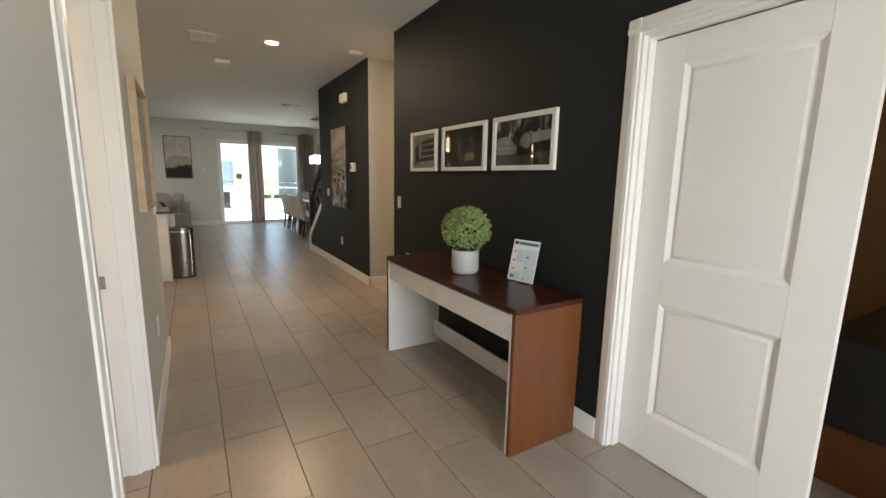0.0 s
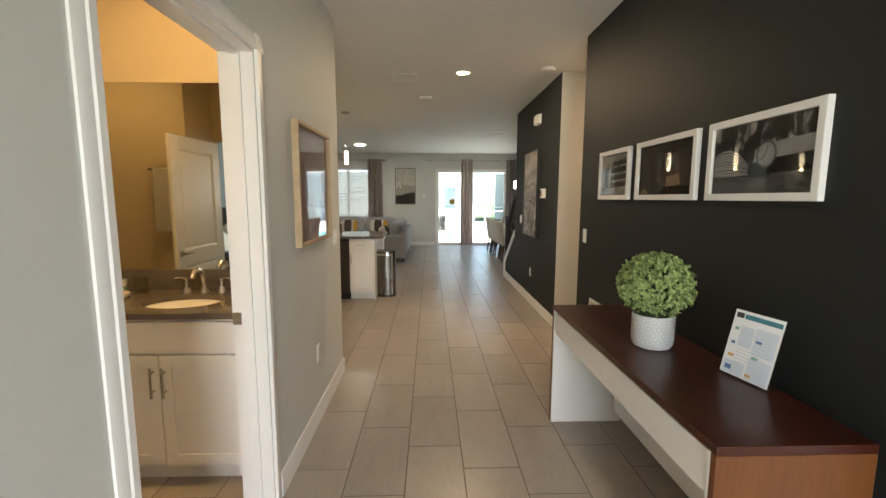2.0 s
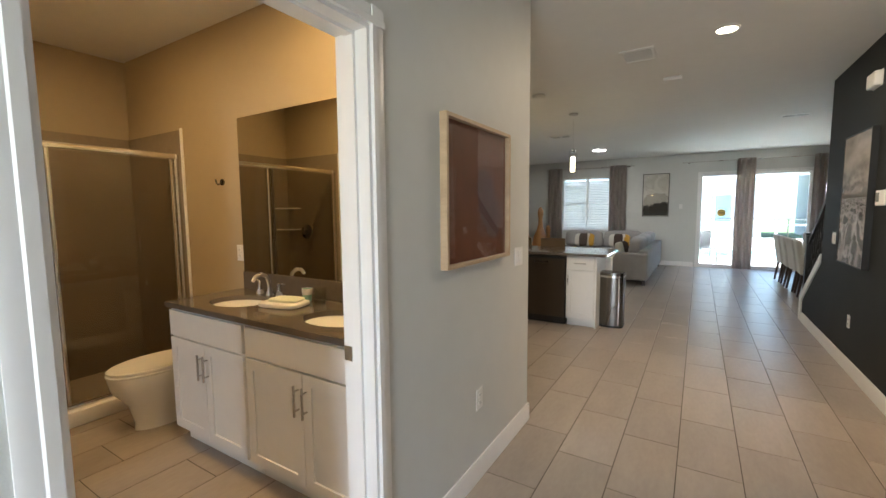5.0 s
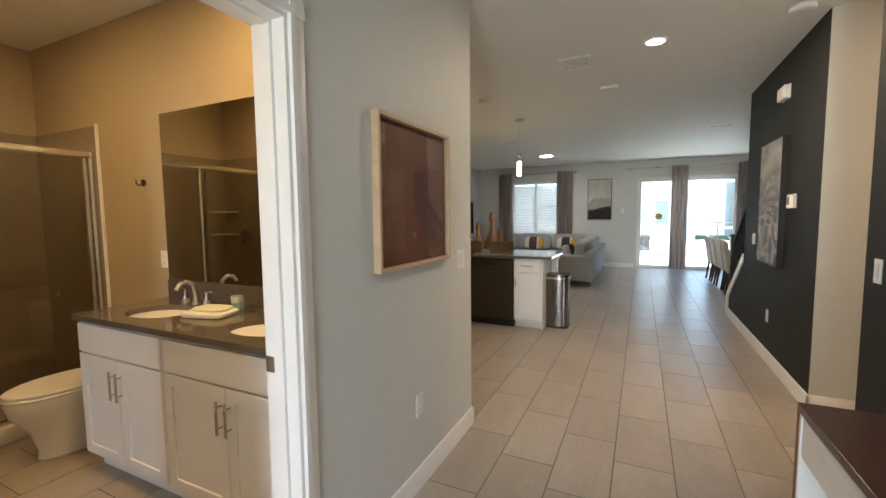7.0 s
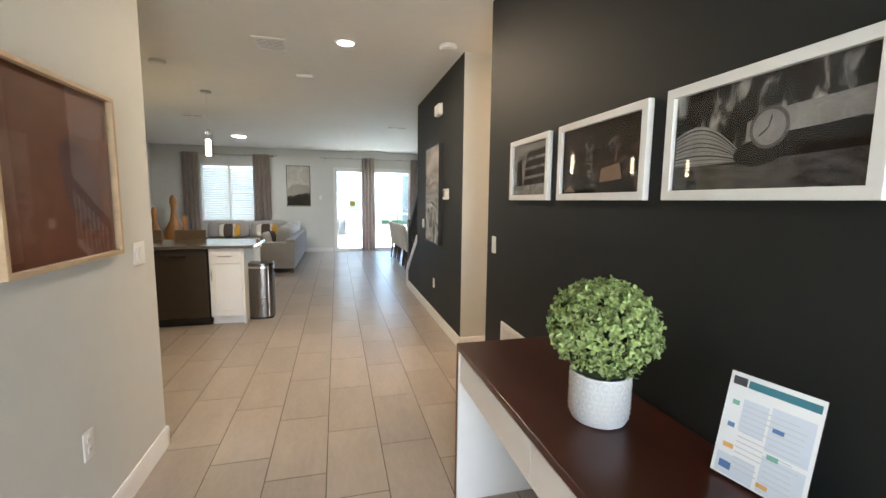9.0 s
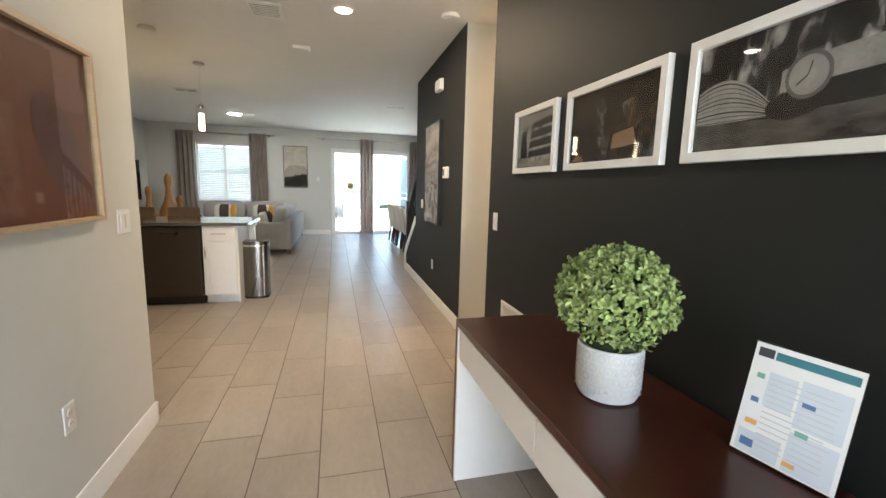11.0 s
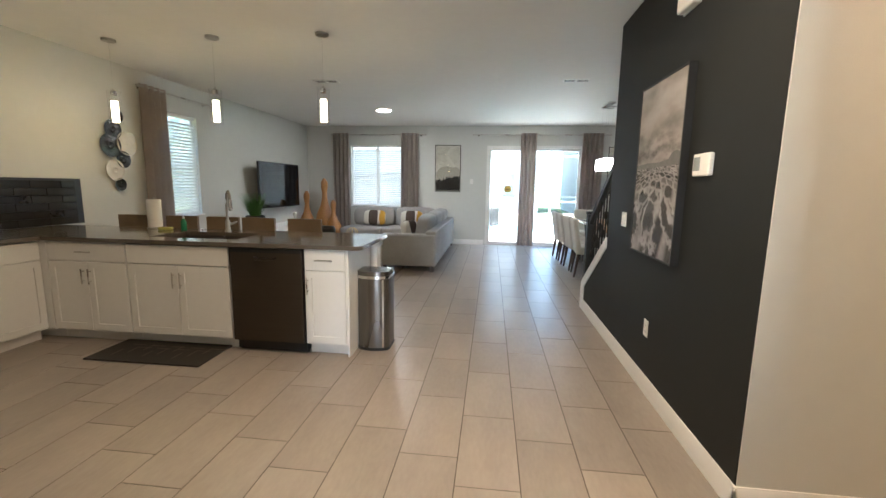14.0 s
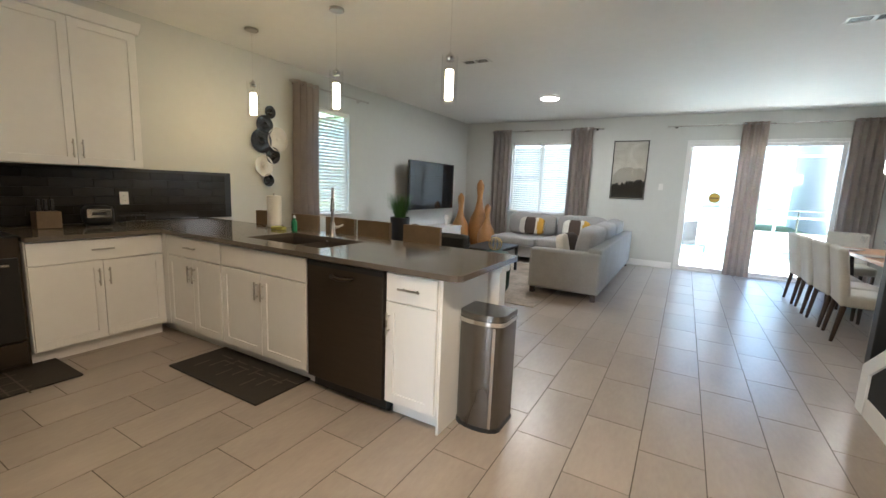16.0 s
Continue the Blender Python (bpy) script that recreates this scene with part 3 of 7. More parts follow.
# ---------- console table ----------
DY0, DY1, DX0, DX1, DZ = 1.478, 3.012, 1.40, 1.862, 0.775
desk = thing("console_table", "mahogany topped console table with white drawers and brown wooden ends", "console table", pose((DX0 + DX1) / 2, (DY0 + DY1) / 2, 0))
hx, hy = (DX1 - DX0) / 2, (DY1 - DY0) / 2
part("top", B((-hx, -hy, DZ - 0.028), (hx, hy, DZ), 0.002), MAHOGANY, desk, "glossy dark mahogany top")
for s in (-1, 1):
    y0, y1 = sorted((s * hy, s * (hy - 0.024)))
    part("end_panel", B((-hx, y0, 0), (hx, y1, DZ - 0.0285), 0.002), BROWNWOOD, desk, "brown stained wooden end panel")
    y0, y1 = sorted((s * (hy - 0.0245), s * (hy - 0.040)))
    part("inner_panel", B((-hx + 0.001, y0, 0), (hx - 0.001, y1, DZ - 0.029), 0.002), CABWHITE, desk, "white painted inner panel")
for s in (-1, 1):
    y0, y1 = sorted((s * 0.0025, s * (hy - 0.043)))
    part("drawer", B((-hx + 0.006, y0, DZ - 0.172), (-hx + 0.26, y1, DZ - 0.038), 0.002), CABWHITE, desk, "white handleless drawer front")
part("back_rail", B((hx - 0.05, -hy + 0.041, 0.075), (hx - 0.03, hy - 0.041, 0.20), 0.002), CABWHITE, desk, "white back rail")
part("apron", B((hx - 0.05, -hy + 0.041, DZ - 0.172), (hx - 0.03, hy - 0.041, DZ - 0.03), 0.002), CABWHITE, desk, "white back apron")

# ---------- potted topiary ----------
random.seed(5)
LEAF = mat("boxwood_leaf", (0.225, 0.29, 0.105), 0.45, var=0.68, scale=14, objvar=0.6, island=True, spec=0.4)
POT = mat("white_ceramic", (0.60, 0.61, 0.62), 0.45, var=0.03, scale=6)
plant = thing("potted_topiary", "round green artificial boxwood ball in a white patterned pot", "potted plant", pose(1.638, 2.265, DZ))
prof = [(0.066, 0.0), (0.080, 0.006), (0.087, 0.022), (0.0885, 0.055), (0.0895, 0.148), (0.087, 0.154), (0.081, 0.154), (0.079, 0.12), (0.02, 0.12)]
pot = part("pot", lathe(bmesh.new(), prof, 48), POT, plant, "white ceramic pot with an embossed rosette pattern")
pm = None
rel = bmesh.new()
for row in range(4):
    for k in range(14):
        a = 2 * math.pi * (k + 0.5 * (row % 2)) / 14
        z, n = 0.043 + row * 0.030, 14
        lo, hi = [], []
        for q in range(n):
            b0 = 2 * math.pi * q / n
            for lst, rr, rad in ((lo, 0.0146, 0.0915), (hi, 0.0178, 0.0915)):
                t_ = a + math.cos(b0) * rr / 0.0885
                lst.append(rel.verts.new((rad * math.cos(t_), rad * math.sin(t_), z + math.sin(b0) * rr)))
        for q in range(n):
            rel.faces.new((lo[q], lo[(q + 1) % n], hi[(q + 1) % n], hi[q]))
        b0 = [rel.verts.new((0.0912 * math.cos(a + u / 0.0885), 0.0912 * math.sin(a + u / 0.0885), z + v)) for u, v in ((0.007, 0), (0, 0.007), (-0.007, 0), (0, -0.007))]
        rel.faces.new(b0)
bmesh.ops.solidify(rel, geom=rel.faces[:], thickness=0.0025)
part("relief", rel, mat("relief_glaze", (0.75, 0.75, 0.735), 0.4, var=0.02), pot, "raised rosette relief")
CB = Vector((0, 0, 0.290))
# near-black core paints the shade seen in the gaps between the leaves
part("core", lathe(bmesh.new(), [(0.02, 0.12), (0.07, 0.15), (0.105, 0.20), (0.118, 0.268), (0.10, 0.34), (0.02, 0.392)], 20), mat("leaf_gap_shade", (0.020, 0.035, 0.010), 0.9, var=0.4, scale=30), plant)
lv = []
lf = []
rng = np.random.RandomState(4)
# sprigs of rounded leaves, each sprig a small rosette that faces outwards
for k in range(1250):
    u, ph = rng.uniform(-0.97, 1), rng.uniform(0, 2 * math.pi)
    n = Vector((math.sqrt(1 - u * u) * math.cos(ph), math.sqrt(1 - u * u) * math.sin(ph), u))
    lump = 1 + 0.06 * noise.noise(n * 3.0) + 0.08 * noise.noise(n * 8.0)
    tip = CB + Vector((n.x * 0.163, n.y * 0.163, n.z * 0.142)) * lump * rng.uniform(0.78, 1.0)
    axis = (n + Vector(rng.normal(0, 0.35, 3))).normalized()
    e1 = axis.cross(Vector(rng.normal(0, 1, 3))).normalized()
    e2 = axis.cross(e1)
    turn = rng.uniform(0, 6.28)
    for j in range(6):
        a = turn + j * 2.4
        d = ((e1 * math.cos(a) + e2 * math.sin(a)) * rng.uniform(0.7, 1.0) + axis * rng.uniform(0.15, 0.8)).normalized()
        side = d.cross(axis).normalized()
        nr = side.cross(d)
        p = tip - axis * 0.004 * j
        ln = rng.uniform(0.0115, 0.0185)
        wd = ln * rng.uniform(0.62, 0.80)
        q = len(lv)
        lv += [p, p + d * ln * 0.30 + side * wd * 0.42 + nr * 0.002, p + d * ln * 0.68 + side * wd * 0.5 + nr * 0.002, p + d * ln * 0.93 + side * wd * 0.24, p + d * ln - nr * 0.001, p + d * ln * 0.93 - side * wd * 0.24, p + d * ln * 0.68 - side * wd * 0.5 + nr * 0.002, p + d * ln * 0.30 - side * wd * 0.42 + nr * 0.002]
        lf += [(q, q + 1, q + 2, q + 3, q + 4), (q, q + 4, q + 5, q + 6, q + 7)]
lm = bpy.data.meshes.new("leaves")
lm.from_pydata([tuple(v) for v in lv], [], lf)
lm.materials.append(LEAF)
leaves = new("leaves", lm)
leaves.parent = plant
tagged(leaves, "dense small two tone green boxwood leaves", kind="stuff")

# ---------- information card in a clear stand ----------
card = thing("information_card", "printed information sheet in a slanted clear acrylic stand", "sign holder", pose(1.776, 1.884, DZ, 0, 0, -77.6))
CW, CH = 0.188, 0.258
tilt = Matrix.Rotation(radians(-14), 4, "X")


def on_card(x0, z0, x1, z1, y, th=0.0006):
    bm = B((x0, y - th, z0), (x1, y, z1))
    bmesh.ops.transform(bm, matrix=tilt, verts=bm.verts)
    return bm


TINTPAPER = mat("tinted_paper", (0.60, 0.66, 0.74), 0.5, var=0.02)
PAPER = mat("paper", (0.78, 0.79, 0.80), 0.5, var=0.01)
part("sheet", on_card(-CW / 2, 0.008, CW / 2, CH, 0.0, 0.001), PAPER, card, "white printed sheet")
ink = {n: mat("ink_" + n, c, 0.5, var=0.03) for n, c in (("teal", (0.05, 0.19, 0.24)), ("blue", (0.10, 0.19, 0.40)), ("grey", (0.56, 0.57, 0.59)), ("orange", (0.65, 0.36, 0.12)), ("green", (0.20, 0.42, 0.36)), ("dark", (0.05, 0.05, 0.06)))}
part("heading_bar", on_card(-CW / 2 + 0.042, CH - 0.030, CW / 2 - 0.006, CH - 0.012, -0.0012), ink["teal"], card, "teal heading band")
part("photo", on_card(-CW / 2 + 0.008, CH - 0.030, -CW / 2 + 0.038, CH - 0.010, -0.0012), ink["dark"], card, "small dark photograph")
for x0, z0, x1, z1 in ((-0.055, 0.125, -0.002, 0.200), (0.004, 0.105, 0.086, 0.205), (0.004, 0.012, 0.086, 0.095), (-0.086, 0.012, -0.004, 0.060)):
    part("tinted_panel", on_card(x0, z0, x1, z1, -0.00102, 0.0003), TINTPAPER, card)
for n, x0, z0, w, h in (("green", -0.078, 0.180, 0.02, 0.014), ("blue", -0.078, 0.125, 0.02, 0.014), ("blue", 0.012, 0.152, 0.03, 0.012), ("orange", -0.078, 0.075, 0.03, 0.014), ("blue", -0.078, 0.025, 0.034, 0.022), ("orange", 0.004, 0.022, 0.03, 0.012), ("green", 0.012, 0.090, 0.03, 0.014)):
    part("printed_icon", on_card(x0, z0, x0 + w * 0.75, z0 + h * 0.8, -0.0012), ink[n], card)
for col in (-0.052, 0.010):
    for k in range(13):
        z = 0.185 - k * 0.0125
        w = 0.048 + 0.02 * rng.rand()
        part("text_line", on_card(col, z, col + min(w, CW / 2 - 0.008 - col), z + 0.0026, -0.0011), ink["grey"], card)
ac = on_card(-CW / 2 - 0.003, 0.0, CW / 2 + 0.003, CH + 0.004, 0.0035, 0.002)
box(ac, (-CW / 2 - 0.003, 0.0, 0.0), (CW / 2 + 0.003, 0.085, 0.0025))
part("stand", ac, glass_mat("acrylic", (0.97, 0.98, 0.98)), card, "clear acrylic stand")


# ---------- framed pictures ----------
def frame_bars(bm, w, h, d, f):
    c = 0.0015
    ring(bm, [rect_xz(-w / 2 + f, -h / 2 + f, w / 2 - f, h / 2 - f, -0.0005), rect_xz(-w / 2, -h / 2, w / 2, h / 2, -0.0005), rect_xz(-w / 2, -h / 2, w / 2, h / 2, -d + c), rect_xz(-w / 2 + c, -h / 2 + c, w / 2 - c, h / 2 - c, -d), rect_xz(-w / 2 + f - c, -h / 2 + f - c, w / 2 - f + c, h / 2 - f + c, -d), rect_xz(-w / 2 + f, -h / 2 + f, w / 2 - f, h / 2 - f, -d + c), rect_xz(-w / 2 + f, -h / 2 + f, w / 2 - f, h / 2 - f, -0.0005)], cap1=False)
    return bm


def photo_mat(name, stops, scale, distort=1.5, gloss=0.6, stretch=(1, 1, 1), bands=0.0):
    """Blotchy printed tones under a glossy sheet."""
    m = bpy.data.materials.new(name)
    m.use_nodes = True
    nt = m.node_tree
    p = nt.nodes["Principled BSDF"]
    p.inputs["Roughness"].default_value = gloss
    p.inputs["Specular IOR Level"].default_value = 0.08
    tc, mp, n = (nt.nodes.new(k) for k in ("ShaderNodeTexCoord", "ShaderNodeMapping", "ShaderNodeTexNoise"))
    mp.inputs["Scale"].default_value = stretch
    n.inputs["Scale"].default_value, n.inputs["Detail"].default_value, n.inputs["Distortion"].default_value = scale, 5, distort
    r = nt.nodes.new("ShaderNodeValToRGB")
    while len(r.color_ramp.elements) < len(stops):
        r.color_ramp.elements.new(0.5)
    for e, (pos, c) in zip(r.color_ramp.elements, stops):
        e.position, e.color = pos, (*c, 1)
    nt.links.new(tc.outputs["Object"], mp.inputs["Vector"])
    nt.links.new(mp.outputs["Vector"], n.inputs["Vector"])
    nt.links.new(n.outputs["Fac"], r.inputs["Fac"])
    nt.links.new(r.outputs["Color"], p.inputs["Base Color"])
    return m


def ellipse(bm, cx, cz, rx, rz, y, turn=0.0, seg=26, wob=0.0):
    vs = []
    for k in range(seg):
        a = 2 * math.pi * k / seg
        q = 1 + wob * noise.noise(Vector((math.cos(a) * 2 + cx * 31, math.sin(a) * 2 + cz * 17, 3)))
        u, v = rx * q * math.cos(a), rz * q * math.sin(a)
        vs.append((cx + u * math.cos(turn) - v * math.sin(turn), cz + u * math.sin(turn) + v * math.cos(turn)))
    return prism(bm, vs, "y", y - 0.0004, y)


GREYS = {k: mat("print_grey_" + n, (v, v * 0.98, v * 0.95), 0.6, spec=0.08, var=0.25, scale=30) for k, n, v in ((0, "black", 0.012), (1, "dark", 0.04), (2, "mid", 0.13), (3, "light", 0.32), (4, "pale", 0.55))}


def picture(name, label, m, w, h, frame_m, print_m, f=0.022, d=0.025, matw=0.0, glazed=True, flabel=""):
    p = thing(name, label, "picture", m)
    part("frame", frame_bars(bmesh.new(), w, h, d, f), frame_m, p, flabel)
    if matw:
        part("mount", B((-w / 2 + f, -0.008, -h / 2 + f), (w / 2 - f, -0.001, h / 2 - f)), PAPER, p, "white mount")
    part("print", B((-w / 2 + f + matw, -0.0095, -h / 2 + f + matw), (w / 2 - f - matw, -0.0085, h / 2 - f - matw)), print_m, p)
    if glazed:
        part("glazing", B((-w / 2 + f, -0.0175, -h / 2 + f), (w / 2 - f, -0.016, h / 2 - f)), PICGLASS, p, "clear picture glass")
    return p


BW = photo_mat("grey_photo", [(0.30, (0.05, 0.05, 0.05)), (0.45, (0.22, 0.22, 0.22)), (0.58, (0.38, 0.38, 0.37)), (0.75, (0.55, 0.55, 0.54))], 9)
BOKEH = photo_mat("dark_bokeh_photo", [(0.40, (0.008, 0.008, 0.008)), (0.52, (0.03, 0.03, 0.03)), (0.60, (0.26, 0.255, 0.25)), (0.72, (0.55, 0.54, 0.53))], 15, distort=0.4, stretch=(1.5, 1, 0.75))
GLINT = photo_mat("glint_photo", [(0.42, (0.01, 0.008, 0.006)), (0.52, (0.05, 0.045, 0.04)), (0.60, (0.30, 0.28, 0.25)), (0.72, (0.02, 0.015, 0.01))], 60)
RUST = photo_mat("brown_photo", [(0.35, (0.006, 0.005, 0.004)), (0.55, (0.035, 0.022, 0.015)), (0.68, (0.14, 0.08, 0.05)), (0.8, (0.3, 0.22, 0.16))], 12)
ZM, ZH = 1.617, 0.344
FW = [(3.36, 0.476), (2.73, 0.592), (2.072, 0.574)]
east = lambda y: pose(XR, y, ZM, 0, 0, -90)
p1 = picture("framed_photograph", "small black and white bench photograph in a white frame", east(3.36), 0.472, ZH, WHITE, BW, f=0.03)
p2 = picture("framed_photograph", "dark brown candle still life photograph in a white frame", east(2.735), 0.59, ZH, WHITE, RUST, f=0.03)
p3 = picture("framed_photograph", "black and white open book photograph in a white frame", east(2.07), 0.574, ZH, WHITE, BOKEH, f=0.03)
# prints: bench boards, candle shapes, book pages
bm = bmesh.new()
for k in range(4):
    prism(bm, [(-0.07 + 0.01 * k, -0.09 + 0.05 * k), (0.19, -0.08 + 0.05 * k), (0.19, -0.045 + 0.05 * k), (-0.06 + 0.01 * k, -0.055 + 0.05 * k)], "y", -0.0105, -0.0099)
part("print_boards", bm, GREYS[1], p1)
bm = bmesh.new()
prism(bm, [(-0.2, 0.075), (0.2, 0.10), (0.2, 0.135), (-0.2, 0.135)], "y", -0.0105, -0.0099)
prism(bm, [(-0.2, -0.135), (0.2, -0.135), (0.2, -0.10), (-0.2, -0.12)], "y", -0.0105, -0.0099)
part("print_sky", bm, GREYS[3], p1)
bm = bmesh.new()
prism(bm, [(-0.155, 0.05), (-0.10, 0.06), (-0.08, -0.09), (-0.16, -0.09)], "y", -0.0115, -0.0106)
part("print_post", bm, GREYS[0], p1)
bm = bmesh.new()
prism(bm, [(0.02, -0.10), (0.16, -0.09), (0.14, -0.03), (0.03, -0.045)], "y", -0.0105, -0.0099)
prism(bm, [(-0.25, -0.135), (-0.15, -0.135), (-0.20, -0.105)], "y", -0.0105, -0.0099)
part("print_tray", bm, mat("print_tan", (0.26, 0.15, 0.08), 0.3, var=0.2, scale=30), p2)
bm = bmesh.new()
for cx, cz, r in ((-0.06, 0.06, 0.03), (-0.05, 0.0, 0.026), (0.10, 0.045, 0.028), (-0.045, -0.06, 0.024), (-0.02, -0.10, 0.02)):
    ellipse(bm, cx, cz, r, r * 1.2, -0.0099, wob=0.4)
part("print_glints", bm, GLINT, p2)
# an open book whose pages fan from a spine, a watch in the middle, moss below
def page_edge(k, n, dz=0.0):
    pts = []
    for j in range(15):
        u = j / 14
        rise = 0.052 * (k / n) * math.sin(math.pi * min(1.0, 0.18 + 0.86 * u))
        pts.append((-0.252 + 0.222 * u, -0.070 + 0.062 * (k / n) * (1 - 0.55 * u ** 3) + rise + dz))
    return pts


bm = bmesh.new()
prism(bm, page_edge(0, 9) + page_edge(9, 9)[::-1], "y", -0.0104, -0.0099)
part("print_book", bm, mat("print_page", (0.36, 0.355, 0.345), 0.6, spec=0.08, var=0.3, scale=18), p3)
for k, tone in ((0, 1), (1, 2), (2, 1), (3, 2), (4, 0), (5, 2), (6, 1), (7, 2), (8, 1)):
    bm = bmesh.new()
    prism(bm, page_edge(k + 0.35, 9) + page_edge(k + 0.35, 9, -0.0016 - 0.0010 * (k % 3))[::-1], "y", -0.0111, -0.0105)
    part("print_page_line", bm, GREYS[tone], p3)
bm = bmesh.new()
prism(bm, [(-0.02, 0.030), (0.08, 0.052), (0.252, 0.062), (0.252, 0.004), (0.10, -0.008), (-0.02, -0.02)], "y", -0.0104, -0.0099)
part("print_page_right", bm, mat("print_page_far", (0.30, 0.295, 0.285), 0.6, spec=0.08, var=0.35, scale=14), p3)
bm = bmesh.new()
prism(bm, [(0.03, -0.01), (0.252, 0.000), (0.252, -0.060), (0.03, -0.070)], "y", -0.0111, -0.0105)
ellipse(bm, 0.012, -0.052, 0.062, 0.034, -0.0112, wob=0.12)
part("print_shadow", bm, GREYS[0], p3)
bm = bmesh.new()
ellipse(bm, 0.040, 0.008, 0.050, 0.052, -0.0117)
part("print_watch_rim", bm, GREYS[2], p3)
bm = bmesh.new()
ellipse(bm, 0.040, 0.008, 0.041, 0.043, -0.0122)
part("print_watch_face", bm, GREYS[3], p3)
bm = bmesh.new()
prism(bm, [(0.039, 0.008), (0.041, 0.008), (0.048, 0.036), (0.045, 0.037)], "y", -0.0132, -0.0127)
prism(bm, [(0.038, 0.008), (0.041, 0.006), (0.018, -0.012), (0.016, -0.009)], "y", -0.0132, -0.0127)
part("print_watch_marks", bm, GREYS[1], p3)
bm = bmesh.new()
prism(bm, [(-0.252, -0.14), (0.252, -0.14), (0.252, -0.058), (0.14, -0.062), (0.0, -0.078), (-0.252, -0.068)], "y", -0.0104, -0.0099)
part("print_moss", bm, mat("print_moss", (0.085, 0.083, 0.08), 0.6, spec=0.08, var=0.8, scale=20, stretch=(1, 1, 2.5)), p3)

BROWNART = mat("russet_print", (0.185, 0.064, 0.028), 0.6, var=0.25, scale=1.6)
lp = picture("framed_artwork", "russet brown abstract artwork in a pale wood frame", pose(XL, 3.055, 1.522, 0, 0, 90), 0.705, 0.685, OAK, BROWNART, f=0.018, d=0.036, flabel="pale wood frame")
bm = bmesh.new()
prism(bm, [(-0.32, -0.30), (-0.24, -0.30), (-0.26, 0.30), (-0.32, 0.30)], "y", -0.0104, -0.0098)
part("print_shape", bm, mat("russet_light", (0.22, 0.085, 0.042), 0.35, var=0.2, scale=2), lp)
bm = bmesh.new()
ellipse(bm, 0.12, -0.05, 0.11, 0.20, -0.0098, turn=0.5)
part("print_shape", bm, mat("russet_dark", (0.12, 0.036, 0.018), 0.35, var=0.2, scale=2), lp)

# large beach artwork on the stair wall
def shore_mat():
    """A printed photograph: misty sky, a low horizon, then dark worn rocks with pale foam channels that widen towards the bottom."""
    m = bpy.data.materials.new("print_rocky_shore")
    m.use_nodes = True
    nt = m.node_tree
    p = nt.nodes["Principled BSDF"]
    p.inputs["Roughness"].default_value = 0.10

    def node(kind, **kw):
        n = nt.nodes.new("ShaderNode" + kind)
        for k, v in kw.items():
            n.inputs[k.replace("_", " ")].default_value = v
        return n

    def calc(op, a, b):
        n = nt.nodes.new("ShaderNodeMath")
        n.operation = op
        for k, v in enumerate((a, b)):
            if isinstance(v, (int, float)):
                n.inputs[k].default_value = v
            else:
                nt.links.new(v, n.inputs[k])
        return n.outputs[0]

    def ramp(fac, stops):
        r = nt.nodes.new("ShaderNodeValToRGB")
        while len(r.color_ramp.elements) < len(stops):
            r.color_ramp.elements.new(0.5)
        for e, (pos, c) in zip(r.color_ramp.elements, stops):
            e.position, e.color = pos, (*c, 1)
        nt.links.new(fac, r.inputs["Fac"])
        return r.outputs["Color"]

    def blend(fac, a, b, kind="MIX"):
        n = nt.nodes.new("ShaderNodeMix")
        n.data_type, n.blend_type = "RGBA", kind
        for k, v in ((0, fac), (6, a), (7, b)):
            if isinstance(v, (int, float)):
                n.inputs[k].default_value = v
            else:
                nt.links.new(v, n.inputs[k])
        return n.outputs[2]

    tc, sep = node("TexCoord"), node("SeparateXYZ")
    nt.links.new(tc.outputs["Object"], sep.inputs[0])
    wob = node("TexNoise", Scale=11.0, Detail=4.0)
    nt.links.new(tc.outputs["Object"], wob.inputs["Vector"])
    # the ground seen in perspective below the horizon
    depth = calc("ADD", calc("MAXIMUM", calc("SUBTRACT", 0.035, sep.outputs["Z"]), 0.0), 0.055)
    gx = calc("ADD", calc("DIVIDE", sep.outputs["X"], depth), calc("MULTIPLY", wob.outputs["Fac"], 0.55))
    gy = calc("ADD", calc("DIVIDE", 0.30, depth), calc("MULTIPLY", wob.outputs["Fac"], 0.40))
    ground = node("CombineXYZ")
    nt.links.new(gx, ground.inputs[0])
    nt.links.new(gy, ground.inputs[1])
    cell, edge = node("TexVoronoi", Scale=2.3), node("TexVoronoi", Scale=2.3)
    edge.feature = "DISTANCE_TO_EDGE"
    for v in (cell, edge):
        nt.links.new(ground.outputs[0], v.inputs["Vector"])
    grit = node("TexNoise", Scale=55.0, Detail=6.0)
    nt.links.new(tc.outputs["Object"], grit.inputs["Vector"])
    rock = ramp(cell.outputs["Color"], [(0.2, (0.045, 0.042, 0.040)), (0.8, (0.17, 0.162, 0.158))])
    rock = blend(0.6, rock, grit.outputs["Fac"], "OVERLAY")
    foam = ramp(wob.outputs["Fac"], [(0.35, (0.25, 0.238, 0.238)), (0.65, (0.38, 0.362, 0.362))])
    shore = blend(ramp(edge.outputs["Distance"], [(0.05, (0, 0, 0)), (0.16, (1, 1, 1))]), foam, rock)
    # the sky: soft cloud, darker wisps low down
    squash = node("Mapping")
    squash.inputs["Scale"].default_value = (1.0, 1.0, 2.2)
    squash.inputs["Rotation"].default_value = (0, radians(-22), 0)
    nt.links.new(tc.outputs["Object"], squash.inputs["Vector"])
    soft, wisp = node("TexNoise", Scale=2.2, Detail=3.0), node("TexNoise", Scale=7.0, Detail=6.0)
    for n in (soft, wisp):
        nt.links.new(squash.outputs[0], n.inputs["Vector"])
